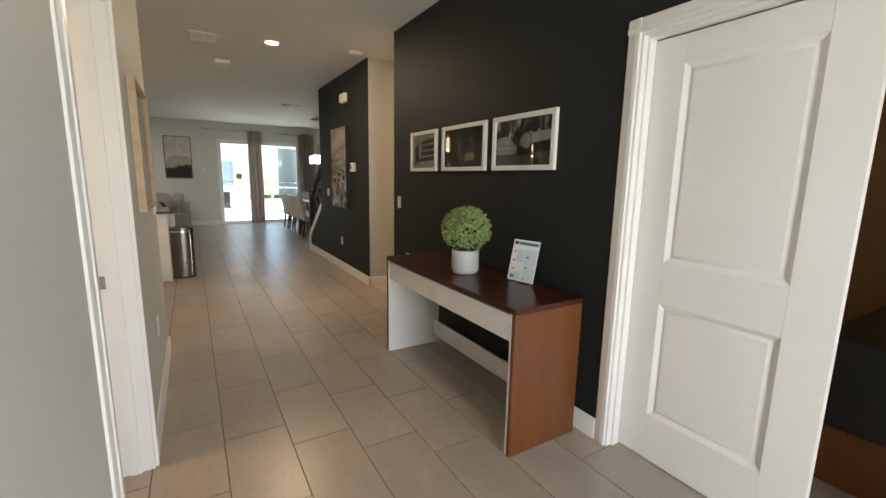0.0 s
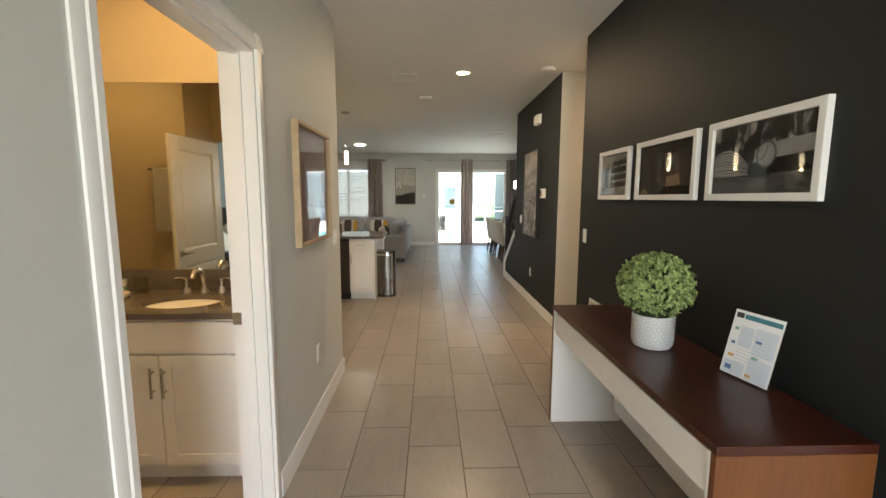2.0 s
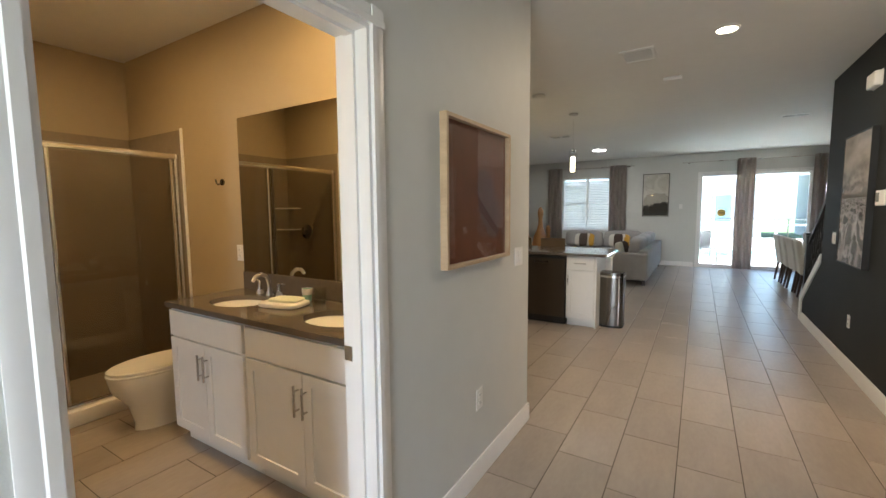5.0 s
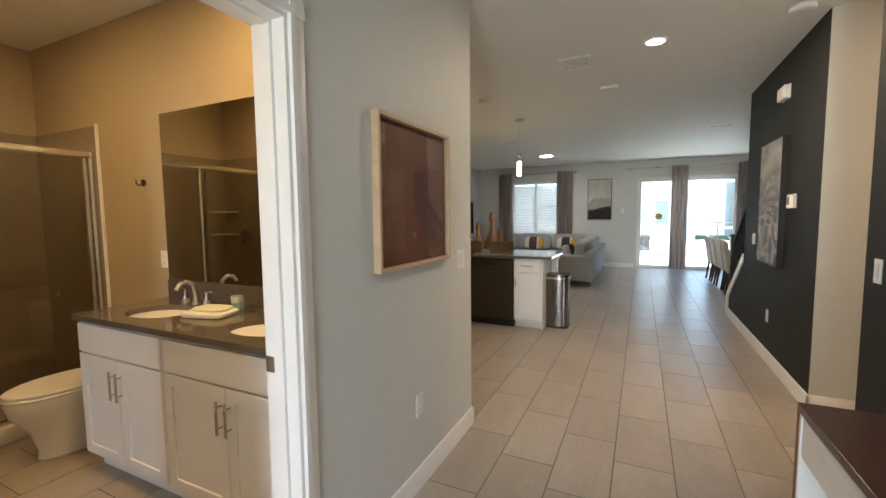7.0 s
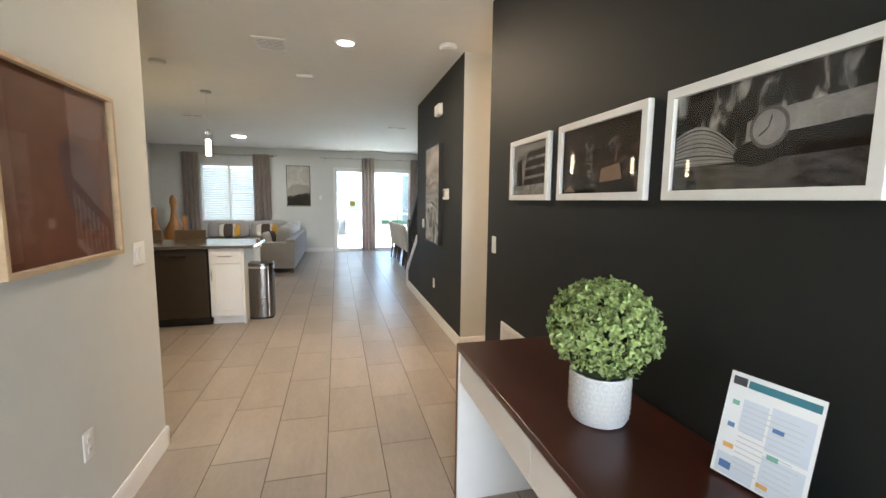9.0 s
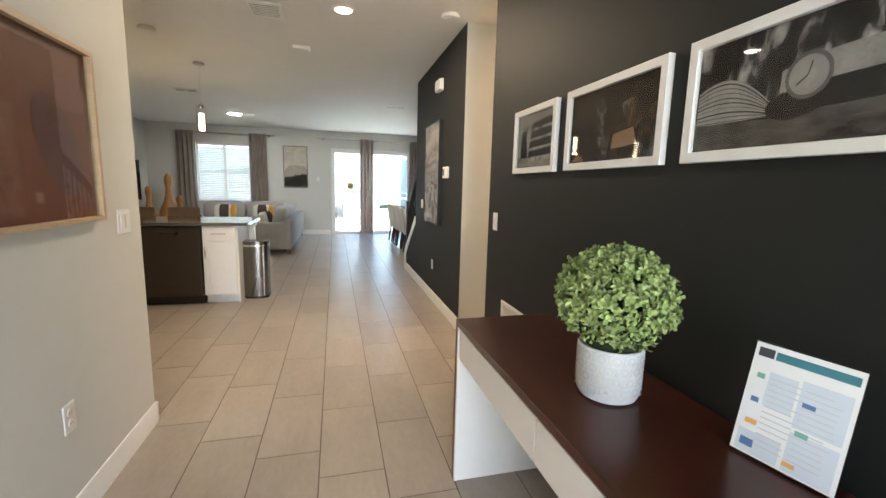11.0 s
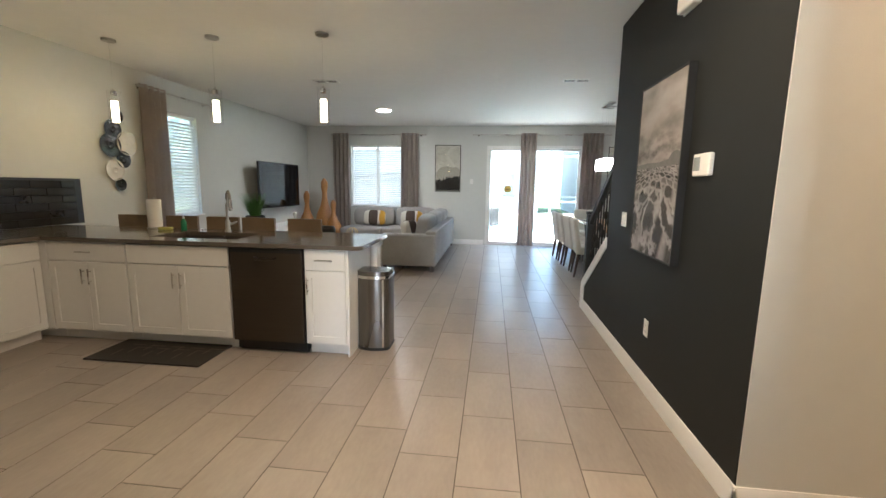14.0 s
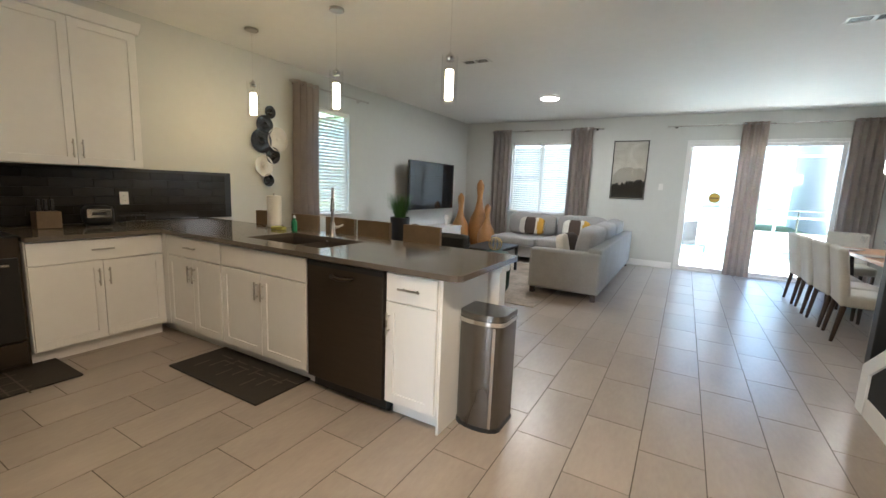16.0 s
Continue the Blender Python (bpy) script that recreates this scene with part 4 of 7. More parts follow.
    sky_c = ramp(soft.outputs["Fac"], [(0.32, (0.20, 0.182, 0.175)), (0.52, (0.34, 0.31, 0.295)), (0.7, (0.42, 0.385, 0.365))])
    low = node("MapRange", From_Min=0.34, From_Max=0.12)
    nt.links.new(sep.outputs["Z"], low.inputs["Value"])
    veil = calc("MULTIPLY", low.outputs["Result"], calc("MULTIPLY", calc("SUBTRACT", wisp.outputs["Fac"], 0.47), 5.0))
    vm_ = nt.nodes.new("ShaderNodeClamp")
    nt.links.new(veil, vm_.inputs[0])
    dark = ramp(soft.outputs["Fac"], [(0.0, (0.12, 0.11, 0.107)), (1.0, (0.15, 0.14, 0.135))])
    sky_c = blend(vm_.outputs[0], sky_c, dark)
    line = node("MapRange", From_Min=0.028, From_Max=0.040)
    nt.links.new(calc("ADD", sep.outputs["Z"], calc("MULTIPLY", sep.outputs["X"], -0.05)), line.inputs["Value"])
    nt.links.new(blend(line.outputs["Result"], shore, sky_c), p.inputs["Base Color"])
    return m


art = thing("framed_artwork", "large grey rocky beach print in a deep black frame", "picture", pose(XD, 6.088, 1.505, 0, 0, -90))
AW, AH, AD = 0.722, 1.134, 0.046
part("frame", frame_bars(bmesh.new(), AW, AH, AD, 0.012), BLACKIRON, art, "deep black frame")
part("print", B((-AW / 2 + 0.012, -AD + 0.004, -AH / 2 + 0.012), (AW / 2 - 0.012, -0.001, AH / 2 - 0.012)), shore_mat(), art, "misty rocky shore print")
bm = bmesh.new()
prism(bm, [(-0.34, 0.012), (-0.34, 0.040), (-0.15, 0.050), (0.05, 0.046), (0.19, 0.058), (0.24, 0.095), (0.30, 0.105), (0.345, 0.09), (0.345, 0.020)], "y", -AD + 0.0032, -AD + 0.0039)
part("print_headland", bm, GREYS[2], art)

# ---------- bathroom ----------
def bar_handle(parent, p, length, axis="z", out=(0, -1, 0)):
    """A bar pull on two posts; p is its middle on the door face."""
    p, out = Vector(p), Vector(out)
    ax = Vector((0, 0, 1)) if axis == "z" else (Vector((1, 0, 0)) if axis == "x" else Vector((0, 1, 0)))
    bm = bmesh.new()
    rod(bm, p + out * 0.028 - ax * length / 2, p + out * 0.028 + ax * length / 2, 0.006, seg=10)
    for s in (-1, 1):
        rod(bm, p + ax * s * length * 0.32, p + ax * s * length * 0.32 + out * 0.028, 0.0045, seg=8)
    return part("handle", bm, NICKEL, parent, "brushed nickel bar handle")


def shaker(parent, x0, z0, x1, z1, y, name="door", rail=0.055, flat=False):
    """A door or drawer front in the xz plane that looks along -y, 19 mm thick."""
    bm = bmesh.new()
    if flat:
        box(bm, (x0, y - 0.019, z0), (x1, y, z1), 0.002)
    else:
        c = 0.0015
        a0, b0, a1, b1 = x0 + rail, z0 + rail, x1 - rail, z1 - rail
        ring(bm, [rect_xz(x0, z0, x1, z1, y), rect_xz(x0, z0, x1, z1, y - 0.019 + c), rect_xz(x0 + c, z0 + c, x1 - c, z1 - c, y - 0.019), rect_xz(a0, b0, a1, b1, y - 0.019), rect_xz(a0 + c, b0 + c, a1 - c, b1 - c, y - 0.011)], cap0=True)
    return part(name, bm, CABWHITE, parent)


VX0, VX1, VY, VT = -1.925, XL - 0.142, 2.43, 0.90


def vanity(x0, x1, label):
    v = thing("vanity_cabinet", label, "cabinet", pose(0, 0, 0))
    part("body", B((x0, VY, 0.10), (x1, 2.953, VT - 0.032)), CABWHITE, v)
    part("plinth", B((x0 + 0.003, VY + 0.06, 0), (x1, 2.953, 0.0995)), CABWHITE, v)
    mid = (x0 + x1) / 2
    shaker(v, x0 + 0.012, VT - 0.20, x1 - 0.012, VT - 0.045, VY - 0.001, "drawer", flat=True)
    for a, b, hx in ((x0 + 0.012, mid - 0.002, mid - 0.028), (mid + 0.002, x1 - 0.012, mid + 0.028)):
        d = shaker(v, a, 0.118, b, VT - 0.212, VY - 0.001)
        bar_handle(d, (hx, VY - 0.02, 0.56), 0.15)
    return v


vm = -1.15
vanity(VX0 + 0.015, vm - 0.001, "white shaker double door bathroom vanity cabinet")
vanity(vm + 0.001, VX1, "white shaker double door bathroom vanity cabinet by the doorway")
SINKS = [(-1.545, 2.655), (-0.705, 2.655)]


def slab_with_holes(bm, x0, y0, x1, y1, z0, z1, holes):
    """A slab with oval cut-outs, in strips along x, each hole in a cell of its own."""
    cells, last = [], x0
    for cx, cy, rx, ry in holes:
        cells.append((last, cx - rx - 0.03, None))
        cells.append((cx - rx - 0.03, cx + rx + 0.03, (cx, cy, rx, ry)))
        last = cx + rx + 0.03
    cells.append((last, x1, None))
    for a, b, h in cells:
        if not h:
            box(bm, (a, y0, z0), (b, y1, z1))
            continue
        cx, cy, rx, ry = h
        turns = sorted([2 * math.pi * (k + 0.5) / 40 for k in range(40)] + [math.atan2(v - cy, u - cx) % (2 * math.pi) for u in (a, b) for v in (y0, y1)])
        n = len(turns)
        inner, outer = [], []
        for t in turns:
            c, s = math.cos(t), math.sin(t)
            inner.append((cx + rx * c, cy + ry * s))
            f = min(((b if c > 0 else a) - cx) / c, ((y1 if s > 0 else y0) - cy) / s)
            outer.append((cx + f * c, cy + f * s))
        ring = {}
        for z in (z0, z1):
            ring[z] = ([bm.verts.new((*p, z)) for p in inner], [bm.verts.new((*p, z)) for p in outer])
        for k in range(n):
            j = (k + 1) % n
            for z in (z0, z1):
                i, o = ring[z]
                bm.faces.new((i[k], i[j], o[j], o[k]))
            bm.faces.new((ring[z0][0][k], ring[z0][0][j], ring[z1][0][j], ring[z1][0][k]))
            bm.faces.new((ring[z0][1][k], ring[z0][1][j], ring[z1][1][j], ring[z1][1][k]))
    # one closed slab: weld the cells and drop the faces between them
    bmesh.ops.remove_doubles(bm, verts=bm.verts[:], dist=0.0001)
    cuts = [q for q, r, h in cells[1:]]
    bmesh.ops.delete(bm, geom=[f for f in bm.faces if any(all(abs(v.co.x - q) < 0.0005 for v in f.verts) for q in cuts)], context="FACES_ONLY")
    return bm


vt = thing("quartz_counter", "dark grey quartz vanity counter with low backsplash", "countertop")
bm = slab_with_holes(bmesh.new(), VX0 - 0.015, 2.405, VX1, 2.953, VT - 0.03, VT, [(x, y, 0.205, 0.155) for x, y in SINKS])
part("slab", bm, COUNTER, vt)
part("backsplash", B((VX0 - 0.015, 2.933, VT + 0.0005), (VX1, 2.953, VT + 0.12), 0.002), COUNTER, vt)
for x, y in SINKS:
    s = thing("basin", "white oval undermount basin in the dark vanity counter", "sink", pose(x, y, VT - 0.03), group="vanity basins")
    bm = bmesh.new()
    seg, prof = 36, [(1.0, 0.0), (0.985, -0.05), (0.88, -0.10), (0.6, -0.135), (0.12, -0.145)]
    rings = [[bm.verts.new((0.207 * r * math.cos(2 * math.pi * k / seg), 0.157 * r * math.sin(2 * math.pi * k / seg), z)) for k in range(seg)] for r, z in prof]
    for a, b in zip(rings, rings[1:]):
        for k in range(seg):
            bm.faces.new((a[k], a[(k + 1) % seg], b[(k + 1) % seg], b[k]))
    bm.faces.new(rings[-1])
    part("bowl", bm, PORCELAIN, s)
    dr = bmesh.new()
    rod(dr, (0, 0, -0.145), (0, 0, -0.14), 0.022, seg=18)
    part("drain", dr, CHROME, s)
    f = thing("basin_faucet", "brushed nickel widespread faucet with two lever handles", "faucet", pose(x, 2.86, VT), group="vanity faucets")
    bm = bmesh.new()
    lathe(bm, [(0.024, 0), (0.022, 0.01), (0.014, 0.03), (0.012, 0.06)], 20)
    tube(bm, [(0, 0, 0.05), (0, -0.004, 0.09), (0, -0.02, 0.125), (0, -0.055, 0.145), (0, -0.095, 0.135), (0, -0.118, 0.105)], [0.012, 0.0125, 0.013, 0.0125, 0.012, 0.011], 12)
    part("spout", bm, NICKEL, f)
    for sg in (-1, 1):
        bm = bmesh.new()
        lathe(bm, [(0.024, 0), (0.022, 0.012), (0.013, 0.04), (0.011, 0.075), (0.006, 0.082)], 18, (sg * 0.10, 0, 0))
        tube(bm, [(sg * 0.10, 0, 0.078), (sg * 0.13, -0.004, 0.086), (sg * 0.165, -0.008, 0.084)], [0.008, 0.006, 0.004], 8)
        part("lever", bm, NICKEL, f)
solid("vanity_mirror", B((VX0 - 0.015, 2.944, 1.022), (VX1 - 0.05, 2.9545, 2.098)), MIRROR, "large frameless wall mirror above the vanity", "mirror")
tw = thing("hand_towels", "folded cream hand towels laid flat on the vanity", "towel", pose(-1.19, 2.70, VT, 0, 0, 12))
TOWEL = mat("cream_terry", (0.78, 0.75, 0.68), 0.95, var=0.08, bump=0.8, bscale=260)
bm = bmesh.new()
puff(bm, (0, 0, 0.014), (0.27, 0.18, 0.030), 5)
part("towel", bm, TOWEL, tw)
bm = bmesh.new()
puff(bm, (0.01, 0.01, 0.036), (0.20, 0.13, 0.022), 4)
part("washcloth", bm, mat("pale_green_terry", (0.66, 0.68, 0.52), 0.95, var=0.1, bump=0.8, bscale=260), tw, "pale green washcloth")
cu = thing("soap_cup", "small teal and white toiletry cup on the vanity", "cup", pose(-1.18, 2.86, VT))
part("cup", lathe(bmesh.new(), [(0.024, 0), (0.026, 0.004), (0.031, 0.075), (0.028, 0.075), (0.024, 0.01)], 22), mat("teal_label", (0.22, 0.42, 0.36), 0.4), cu)
part("band", lathe(bmesh.new(), [(0.0295, 0.04), (0.0322, 0.076), (0.0305, 0.0765), (0.029, 0.041)], 22), PAPER, cu)
solid("drinking_glass", lathe(bmesh.new(), [(0.030, 0), (0.034, 0.004), (0.037, 0.09), (0.035, 0.09), (0.031, 0.01), (0.004, 0.008)], 24), glass_mat("tumbler_glass", (0.93, 0.93, 0.9)), "clear drinking glass on the vanity", "glass", m=pose(-1.06, 2.85, VT))
hk = bmesh.new()
rod(hk, (-2.165, 2.9548, 1.665), (-2.165, 2.945, 1.665), 0.024, seg=18)
tube(hk, [(-2.165, 2.945, 1.66), (-2.165, 2.915, 1.645), (-2.165, 2.905, 1.66), (-2.165, 2.90, 1.685)], 0.006, 8)
solid("robe_hook", hk, DARKSTEEL, "small dark metal robe hook on the bathroom wall", "hook")

# shower with framed glass door
SHX = -2.755
sh = thing("shower_enclosure", "framed glass sliding shower enclosure with beige wall panels", "shower")
part("curb", B((SHX - 0.06, 1.242, 0), (SHX + 0.06, 2.953, 0.11), 0.012), PORCELAIN, sh, "white shower curb")
part("tray", B((KL + 0.002, 1.242, 0.0), (SHX - 0.061, 2.953, 0.05)), PORCELAIN, sh)
part("back_panel", B((KL + 0.001, 1.242, 0.05), (KL + 0.012, 2.953, 2.10)), SHOWERTILE, sh)
part("side_panel", B((KL + 0.0125, 2.942, 0.05), (SHX + 0.06, 2.9535, 2.10)), SHOWERTILE, sh)
part("edge_trim", B((SHX + 0.06, 2.935, 0.05), (SHX + 0.075, 2.954, 2.11), 0.003), WHITE, sh)
part("side_panel", B((KL + 0.0125, 1.2405, 0.05), (SHX + 0.06, 1.252, 2.10)), SHOWERTILE, sh)
part("edge_trim", B((SHX + 0.06, 1.2405, 0.05), (SHX + 0.075, 1.259, 2.11), 0.003), WHITE, sh)
bm = bmesh.new()
box(bm, (SHX - 0.025, 1.253, 1.87), (SHX + 0.025, 2.94, 1.91), 0.004)
box(bm, (SHX - 0.025, 1.253, 0.11), (SHX + 0.025, 2.94, 0.14), 0.004)
box(bm, (SHX - 0.02, 2.905, 0.14), (SHX + 0.02, 2.94, 1.87), 0.003)
box(bm, (SHX - 0.02, 1.253, 0.14), (SHX + 0.02, 1.288, 1.87), 0.003)
part("frame", bm, CHROME, sh, "chrome frame")
for y0, y1, dx in ((1.29, 2.15, 0.010), (2.06, 2.90, -0.010)):
    g = part("glass_panel", B((SHX + dx - 0.003, y0 + 0.02, 0.145), (SHX + dx + 0.003, y1 - 0.02, 1.865)), SHOWERGLASS, sh)
    bm = bmesh.new()
    box(bm, (SHX + dx - 0.009, y0, 0.142), (SHX + dx + 0.009, y0 + 0.022, 1.868), 0.002)
    box(bm, (SHX + dx - 0.009, y1 - 0.022, 0.142), (SHX + dx + 0.009, y1, 1.868), 0.002)
    part("stile", bm, CHROME, g)
for z in (1.22, 1.48):
    bm = bmesh.new()
    prism(bm, [(KL + 0.013, 1.2525), (KL + 0.24, 1.2525), (KL + 0.013, 1.48)], "z", z, z + 0.015)
    part("corner_shelf", bm, PORCELAIN, sh)
bm = bmesh.new()
rod(bm, (-3.25, 1.2525, 1.20), (-3.25, 1.265, 1.20), 0.085, seg=26)
rod(bm, (-3.25, 1.265, 1.20), (-3.25, 1.31, 1.20), 0.03, seg=16)
part("valve", bm, DARKSTEEL, sh)

# toilet beside the vanity
to = thing("toilet", "white porcelain toilet with the lid closed", "toilet", pose(-2.31, 2.94, 0))
oval = lambda bm, pr, seg=32: lathe(bm, pr, seg)
bm = bmesh.new()
rings = []
for z, rx, ry, cy in ((0.0, 0.11, 0.24, -0.36), (0.05, 0.105, 0.235, -0.36), (0.18, 0.115, 0.25, -0.38), (0.29, 0.165, 0.29, -0.42), (0.37, 0.185, 0.30, -0.43), (0.39, 0.18, 0.295, -0.43)):
    rings.append([bm.verts.new((rx * math.cos(2 * math.pi * k / 32), cy + ry * math.sin(2 * math.pi * k / 32), z)) for k in range(32)])
for a, b in zip(rings, rings[1:]):
    for k in range(32):
        bm.faces.new((a[k], a[(k + 1) % 32], b[(k + 1) % 32], b[k]))
bm.faces.new(rings[0][::-1])
bm.faces.new(rings[-1])
part("bowl", bm, PORCELAIN, to)
for nm, z0, z1, q in (("seat", 0.392, 0.408, 1.02), ("lid", 0.411, 0.432, 1.0)):
    bm = bmesh.new()
    lathe(bm, [(0.98 * q, z0), (q, z0 + 0.004), (q, z1 - 0.006), (0.96 * q, z1)], 36, (0, 0, 0), 0.187, 0.30)
    bmesh.ops.translate(bm, vec=(0, -0.43, 0), verts=bm.verts)
    part(nm, bm, PORCELAIN, to)
part("tank", B((-0.22, -0.19, 0.36), (0.22, -0.005, 0.74), 0.02, 3), PORCELAIN, to)
part("tank_lid", B((-0.23, -0.20, 0.741), (0.23, 0.0, 0.775), 0.01, 2), PORCELAIN, to)

# ---------- bedroom beyond ----------
bed = thing("bed", "made bed with grey blue cover and pale pillows", "bed", pose(-2.35, -2.3, 0))
part("mattress", B((-1.0, -0.8, 0.22), (1.0, 0.8, 0.54), 0.05, 3), mat("blue_bedspread", (0.10, 0.13, 0.18), 0.9, var=0.2, scale=8, bump=0.4, bscale=120), bed)
part("base", B((-1.0, -0.78, 0.0), (0.98, 0.78, 0.219)), DARKWOOD, bed)
part("headboard", B((-1.08, -0.85, 0.0), (-1.02, 0.85, 1.25), 0.02), BLACK, bed)
for y in (-0.4, 0.38):
    bm = bmesh.new()
    puff(bm, (0, 0, 0), (0.62, 0.66, 0.20), 3)
    bmesh.ops.transform(bm, matrix=Matrix.Translation((-0.74, y, 0.70)) @ Matrix.Rotation(radians(48), 4, "Y"), verts=bm.verts)
    part("pillow", bm, CREAM, bed)

# ---------- kitchen ----------
PY, CT = 6.29, 0.914
PX1 = -0.185


def base_unit(name, label, x0, x1, doors, drawer=True, m=None, depth=0.58, end=False, low=0.0, pull=True):
    c = thing(name, label, "cabinet", m if m is not None else pose(0, 0, 0), group="base cabinets")
    part("body", B((x0, PY, 0.10), (x1, PY + depth, CT - 0.037 - low)), CABWHITE, c)
    part("plinth", B((x0, PY + 0.075, 0), (x1 - (0.0 if not end else 0.002), PY + depth, 0.0995)), CABWHITE, c)
    zt = CT - 0.045
    if drawer:
        d = shaker(c, x0 + 0.006, zt - 0.155, x1 - 0.006, zt, PY - 0.0005, "drawer", flat=True)
        if pull:
            bar_handle(d, ((x0 + x1) / 2, PY - 0.0195, zt - 0.075), 0.14, "x")
        zt -= 0.163
    w = (x1 - x0) / doors
    for k in range(doors):
        a, b = x0 + k * w + (0.006 if k == 0 else 0.002), x0 + (k + 1) * w - (0.006 if k == doors - 1 else 0.002)
        d = shaker(c, a, 0.115, b, zt, PY - 0.0005)
        hx = (a + 0.03 if k == doors - 1 and doors > 1 else b - 0.03) if doors > 1 else a + 0.025
        bar_handle(d, (hx, PY - 0.0195, zt - 0.12), 0.13)
    return c


base_unit("base_cabinet", "white shaker base cabinet with one drawer at the peninsula end", -0.525, PX1, 1, end=True)
DW0, DW1 = -1.145, -0.535
dw = thing("dishwasher", "dark slate steel built-in dishwasher with a bar handle", "dishwasher")
part("door", B((DW0 + 0.004, PY - 0.024, 0.105), (DW1 - 0.004, PY + 0.03, CT - 0.042), 0.004), SLATE, dw)
part("tub", B((DW0 + 0.006, PY + 0.031, 0.02), (DW1 - 0.006, PY + 0.57, CT - 0.045)), BLACK, dw)
part("kickplate", B((DW0 + 0.006, PY + 0.06, 0.0), (DW1 - 0.006, PY + 0.075, 0.10)), BLACK, dw)
part("control_strip", B((DW0 + 0.006, PY - 0.0265, CT - 0.075), (DW1 - 0.006, PY - 0.0235, CT - 0.045)), BLACK, dw)
bm = bmesh.new()
tube(bm, [(DW0 + 0.22, PY - 0.024, CT - 0.115), (DW0 + 0.23, PY - 0.052, CT - 0.120), (DW0 + 0.305, PY - 0.060, CT - 0.124), (DW0 + 0.38, PY - 0.052, CT - 0.120), (DW0 + 0.39, PY - 0.024, CT - 0.115)], 0.010, 10)
part("handle", bm, SLATE, dw)
base_unit("base_cabinet", "white shaker sink base cabinet with two doors", -2.06, -1.155, 2, low=0.22, pull=False)
base_unit("base_cabinet", "white shaker corner base cabinet with one drawer", -2.80, -2.065, 2)
# the run along the west wall: local x runs along world y
westrun = Matrix.Translation((KL + 0.140 + PY + 0.58, 0, 0)) @ Matrix.Rotation(radians(90), 4, "Z")
base_unit("base_cabinet", "white shaker base cabinet with drawer on the west wall", 5.43, 6.272, 2, m=westrun)
bm = B((KL + 0.002, 6.2735, 0.10), (-2.803, 6.87, CT - 0.037))
box(bm, (KL + 0.002, 6.365, 0.0), (-2.803, 6.87, 0.0998))
solid("corner_filler", bm, CABWHITE, "white blind corner cabinet carcass under the counter", "cabinet")
rg = thing("range", "black and dark steel kitchen range beside the cabinets", "range")
part("body", B((KL + 0.002, 4.66, 0.02), (-2.90, 5.42, CT - 0.004), 0.004), SLATE, rg)
part("door", B((-2.899, 4.68, 0.22), (-2.87, 5.40, 0.78), 0.006), BLACK, rg)
part("drawer", B((-2.899, 4.68, 0.05), (-2.875, 5.40, 0.205), 0.006), SLATE, rg)
part("cooktop", B((KL + 0.002, 4.66, CT - 0.0035), (-2.88, 5.42, CT + 0.008), 0.003), BLACK, rg)
bm = bmesh.new()
tube(bm, [(-2.87, 4.74, 0.74), (-2.825, 4.74, 0.74), (-2.825, 5.34, 0.74), (-2.87, 5.34, 0.74)], 0.011, 10)
part("handle", bm, STEEL, rg)

ctop = thing("countertop", "grey brown polished quartz countertop with rounded front edge", "countertop")
bm = bmesh.new()
SK = (-1.98, 6.43, -1.19, 6.87)
X0, X1, Y0, Y1 = KL + 0.002, -0.055, PY - 0.045, 7.12
for a, b in (((X0, Y0), (SK[0], Y1)), ((SK[0], Y0), (SK[2], SK[1])), ((SK[0], SK[3]), (SK[2], Y1))):
    part("slab", B((*a, CT - 0.032), (*b, CT)), COUNTER, ctop)
prism(bm, [(SK[2], Y0), (X1 - 0.05, Y0), (X1 - 0.015, Y0 + 0.015), (X1, Y0 + 0.05), (X1, Y1 - 0.05), (X1 - 0.015, Y1 - 0.015), (X1 - 0.05, Y1), (SK[2], Y1)], "z", CT - 0.032, CT)
part("slab", bm, COUNTER, ctop)
part("slab", B((X0, 5.425, CT - 0.032), (-2.815, Y0, CT)), COUNTER, ctop)
sk = thing("kitchen_sink", "dark composite double bowl undermount kitchen sink", "sink", pose(0, 0, CT - 0.032))
for a, b in ((SK[0], (SK[0] + SK[2]) / 2 - 0.012), ((SK[0] + SK[2]) / 2 + 0.012, SK[2])):
    bm = bmesh.new()
    o = [(a, SK[1]), (b, SK[1]), (b, SK[3]), (a, SK[3])]
    i = [(a + 0.02, SK[1] + 0.02), (b - 0.02, SK[1] + 0.02), (b - 0.02, SK[3] - 0.02), (a + 0.02, SK[3] - 0.02)]
    vo, vi = [bm.verts.new((*p, 0)) for p in o], [bm.verts.new((*p, -0.19)) for p in i]
    for k in range(4):
        bm.faces.new((vo[k], vo[(k + 1) % 4], vi[(k + 1) % 4], vi[k]))
    bm.faces.new(vi)
    part("bowl", bm, SINKM, sk)
part("divider", B(((SK[0] + SK[2]) / 2 - 0.012, SK[1], -0.10), ((SK[0] + SK[2]) / 2 + 0.012, SK[3], -0.004)), STEEL, sk, "bright steel divider")
fc = thing("kitchen_faucet", "tall brushed steel pull-down kitchen faucet", "faucet", pose(-1.585, 6.93, CT, 0, 0, 45))
part("base", lathe(bmesh.new(), [(0.028, 0), (0.028, 0.01), (0.022, 0.02), (0.021, 0.10), (0.017, 0.115)], 22), NICKEL, fc)
bm = bmesh.new()
tube(bm, [(0, 0, 0.10), (0, 0, 0.26), (0, -0.006, 0.32), (0, -0.04, 0.37), (0, -0.09, 0.385), (0, -0.135, 0.36), (0, -0.155, 0.31)], 0.0125, 12)
part("spout", bm, NICKEL, fc)
bm = bmesh.new()
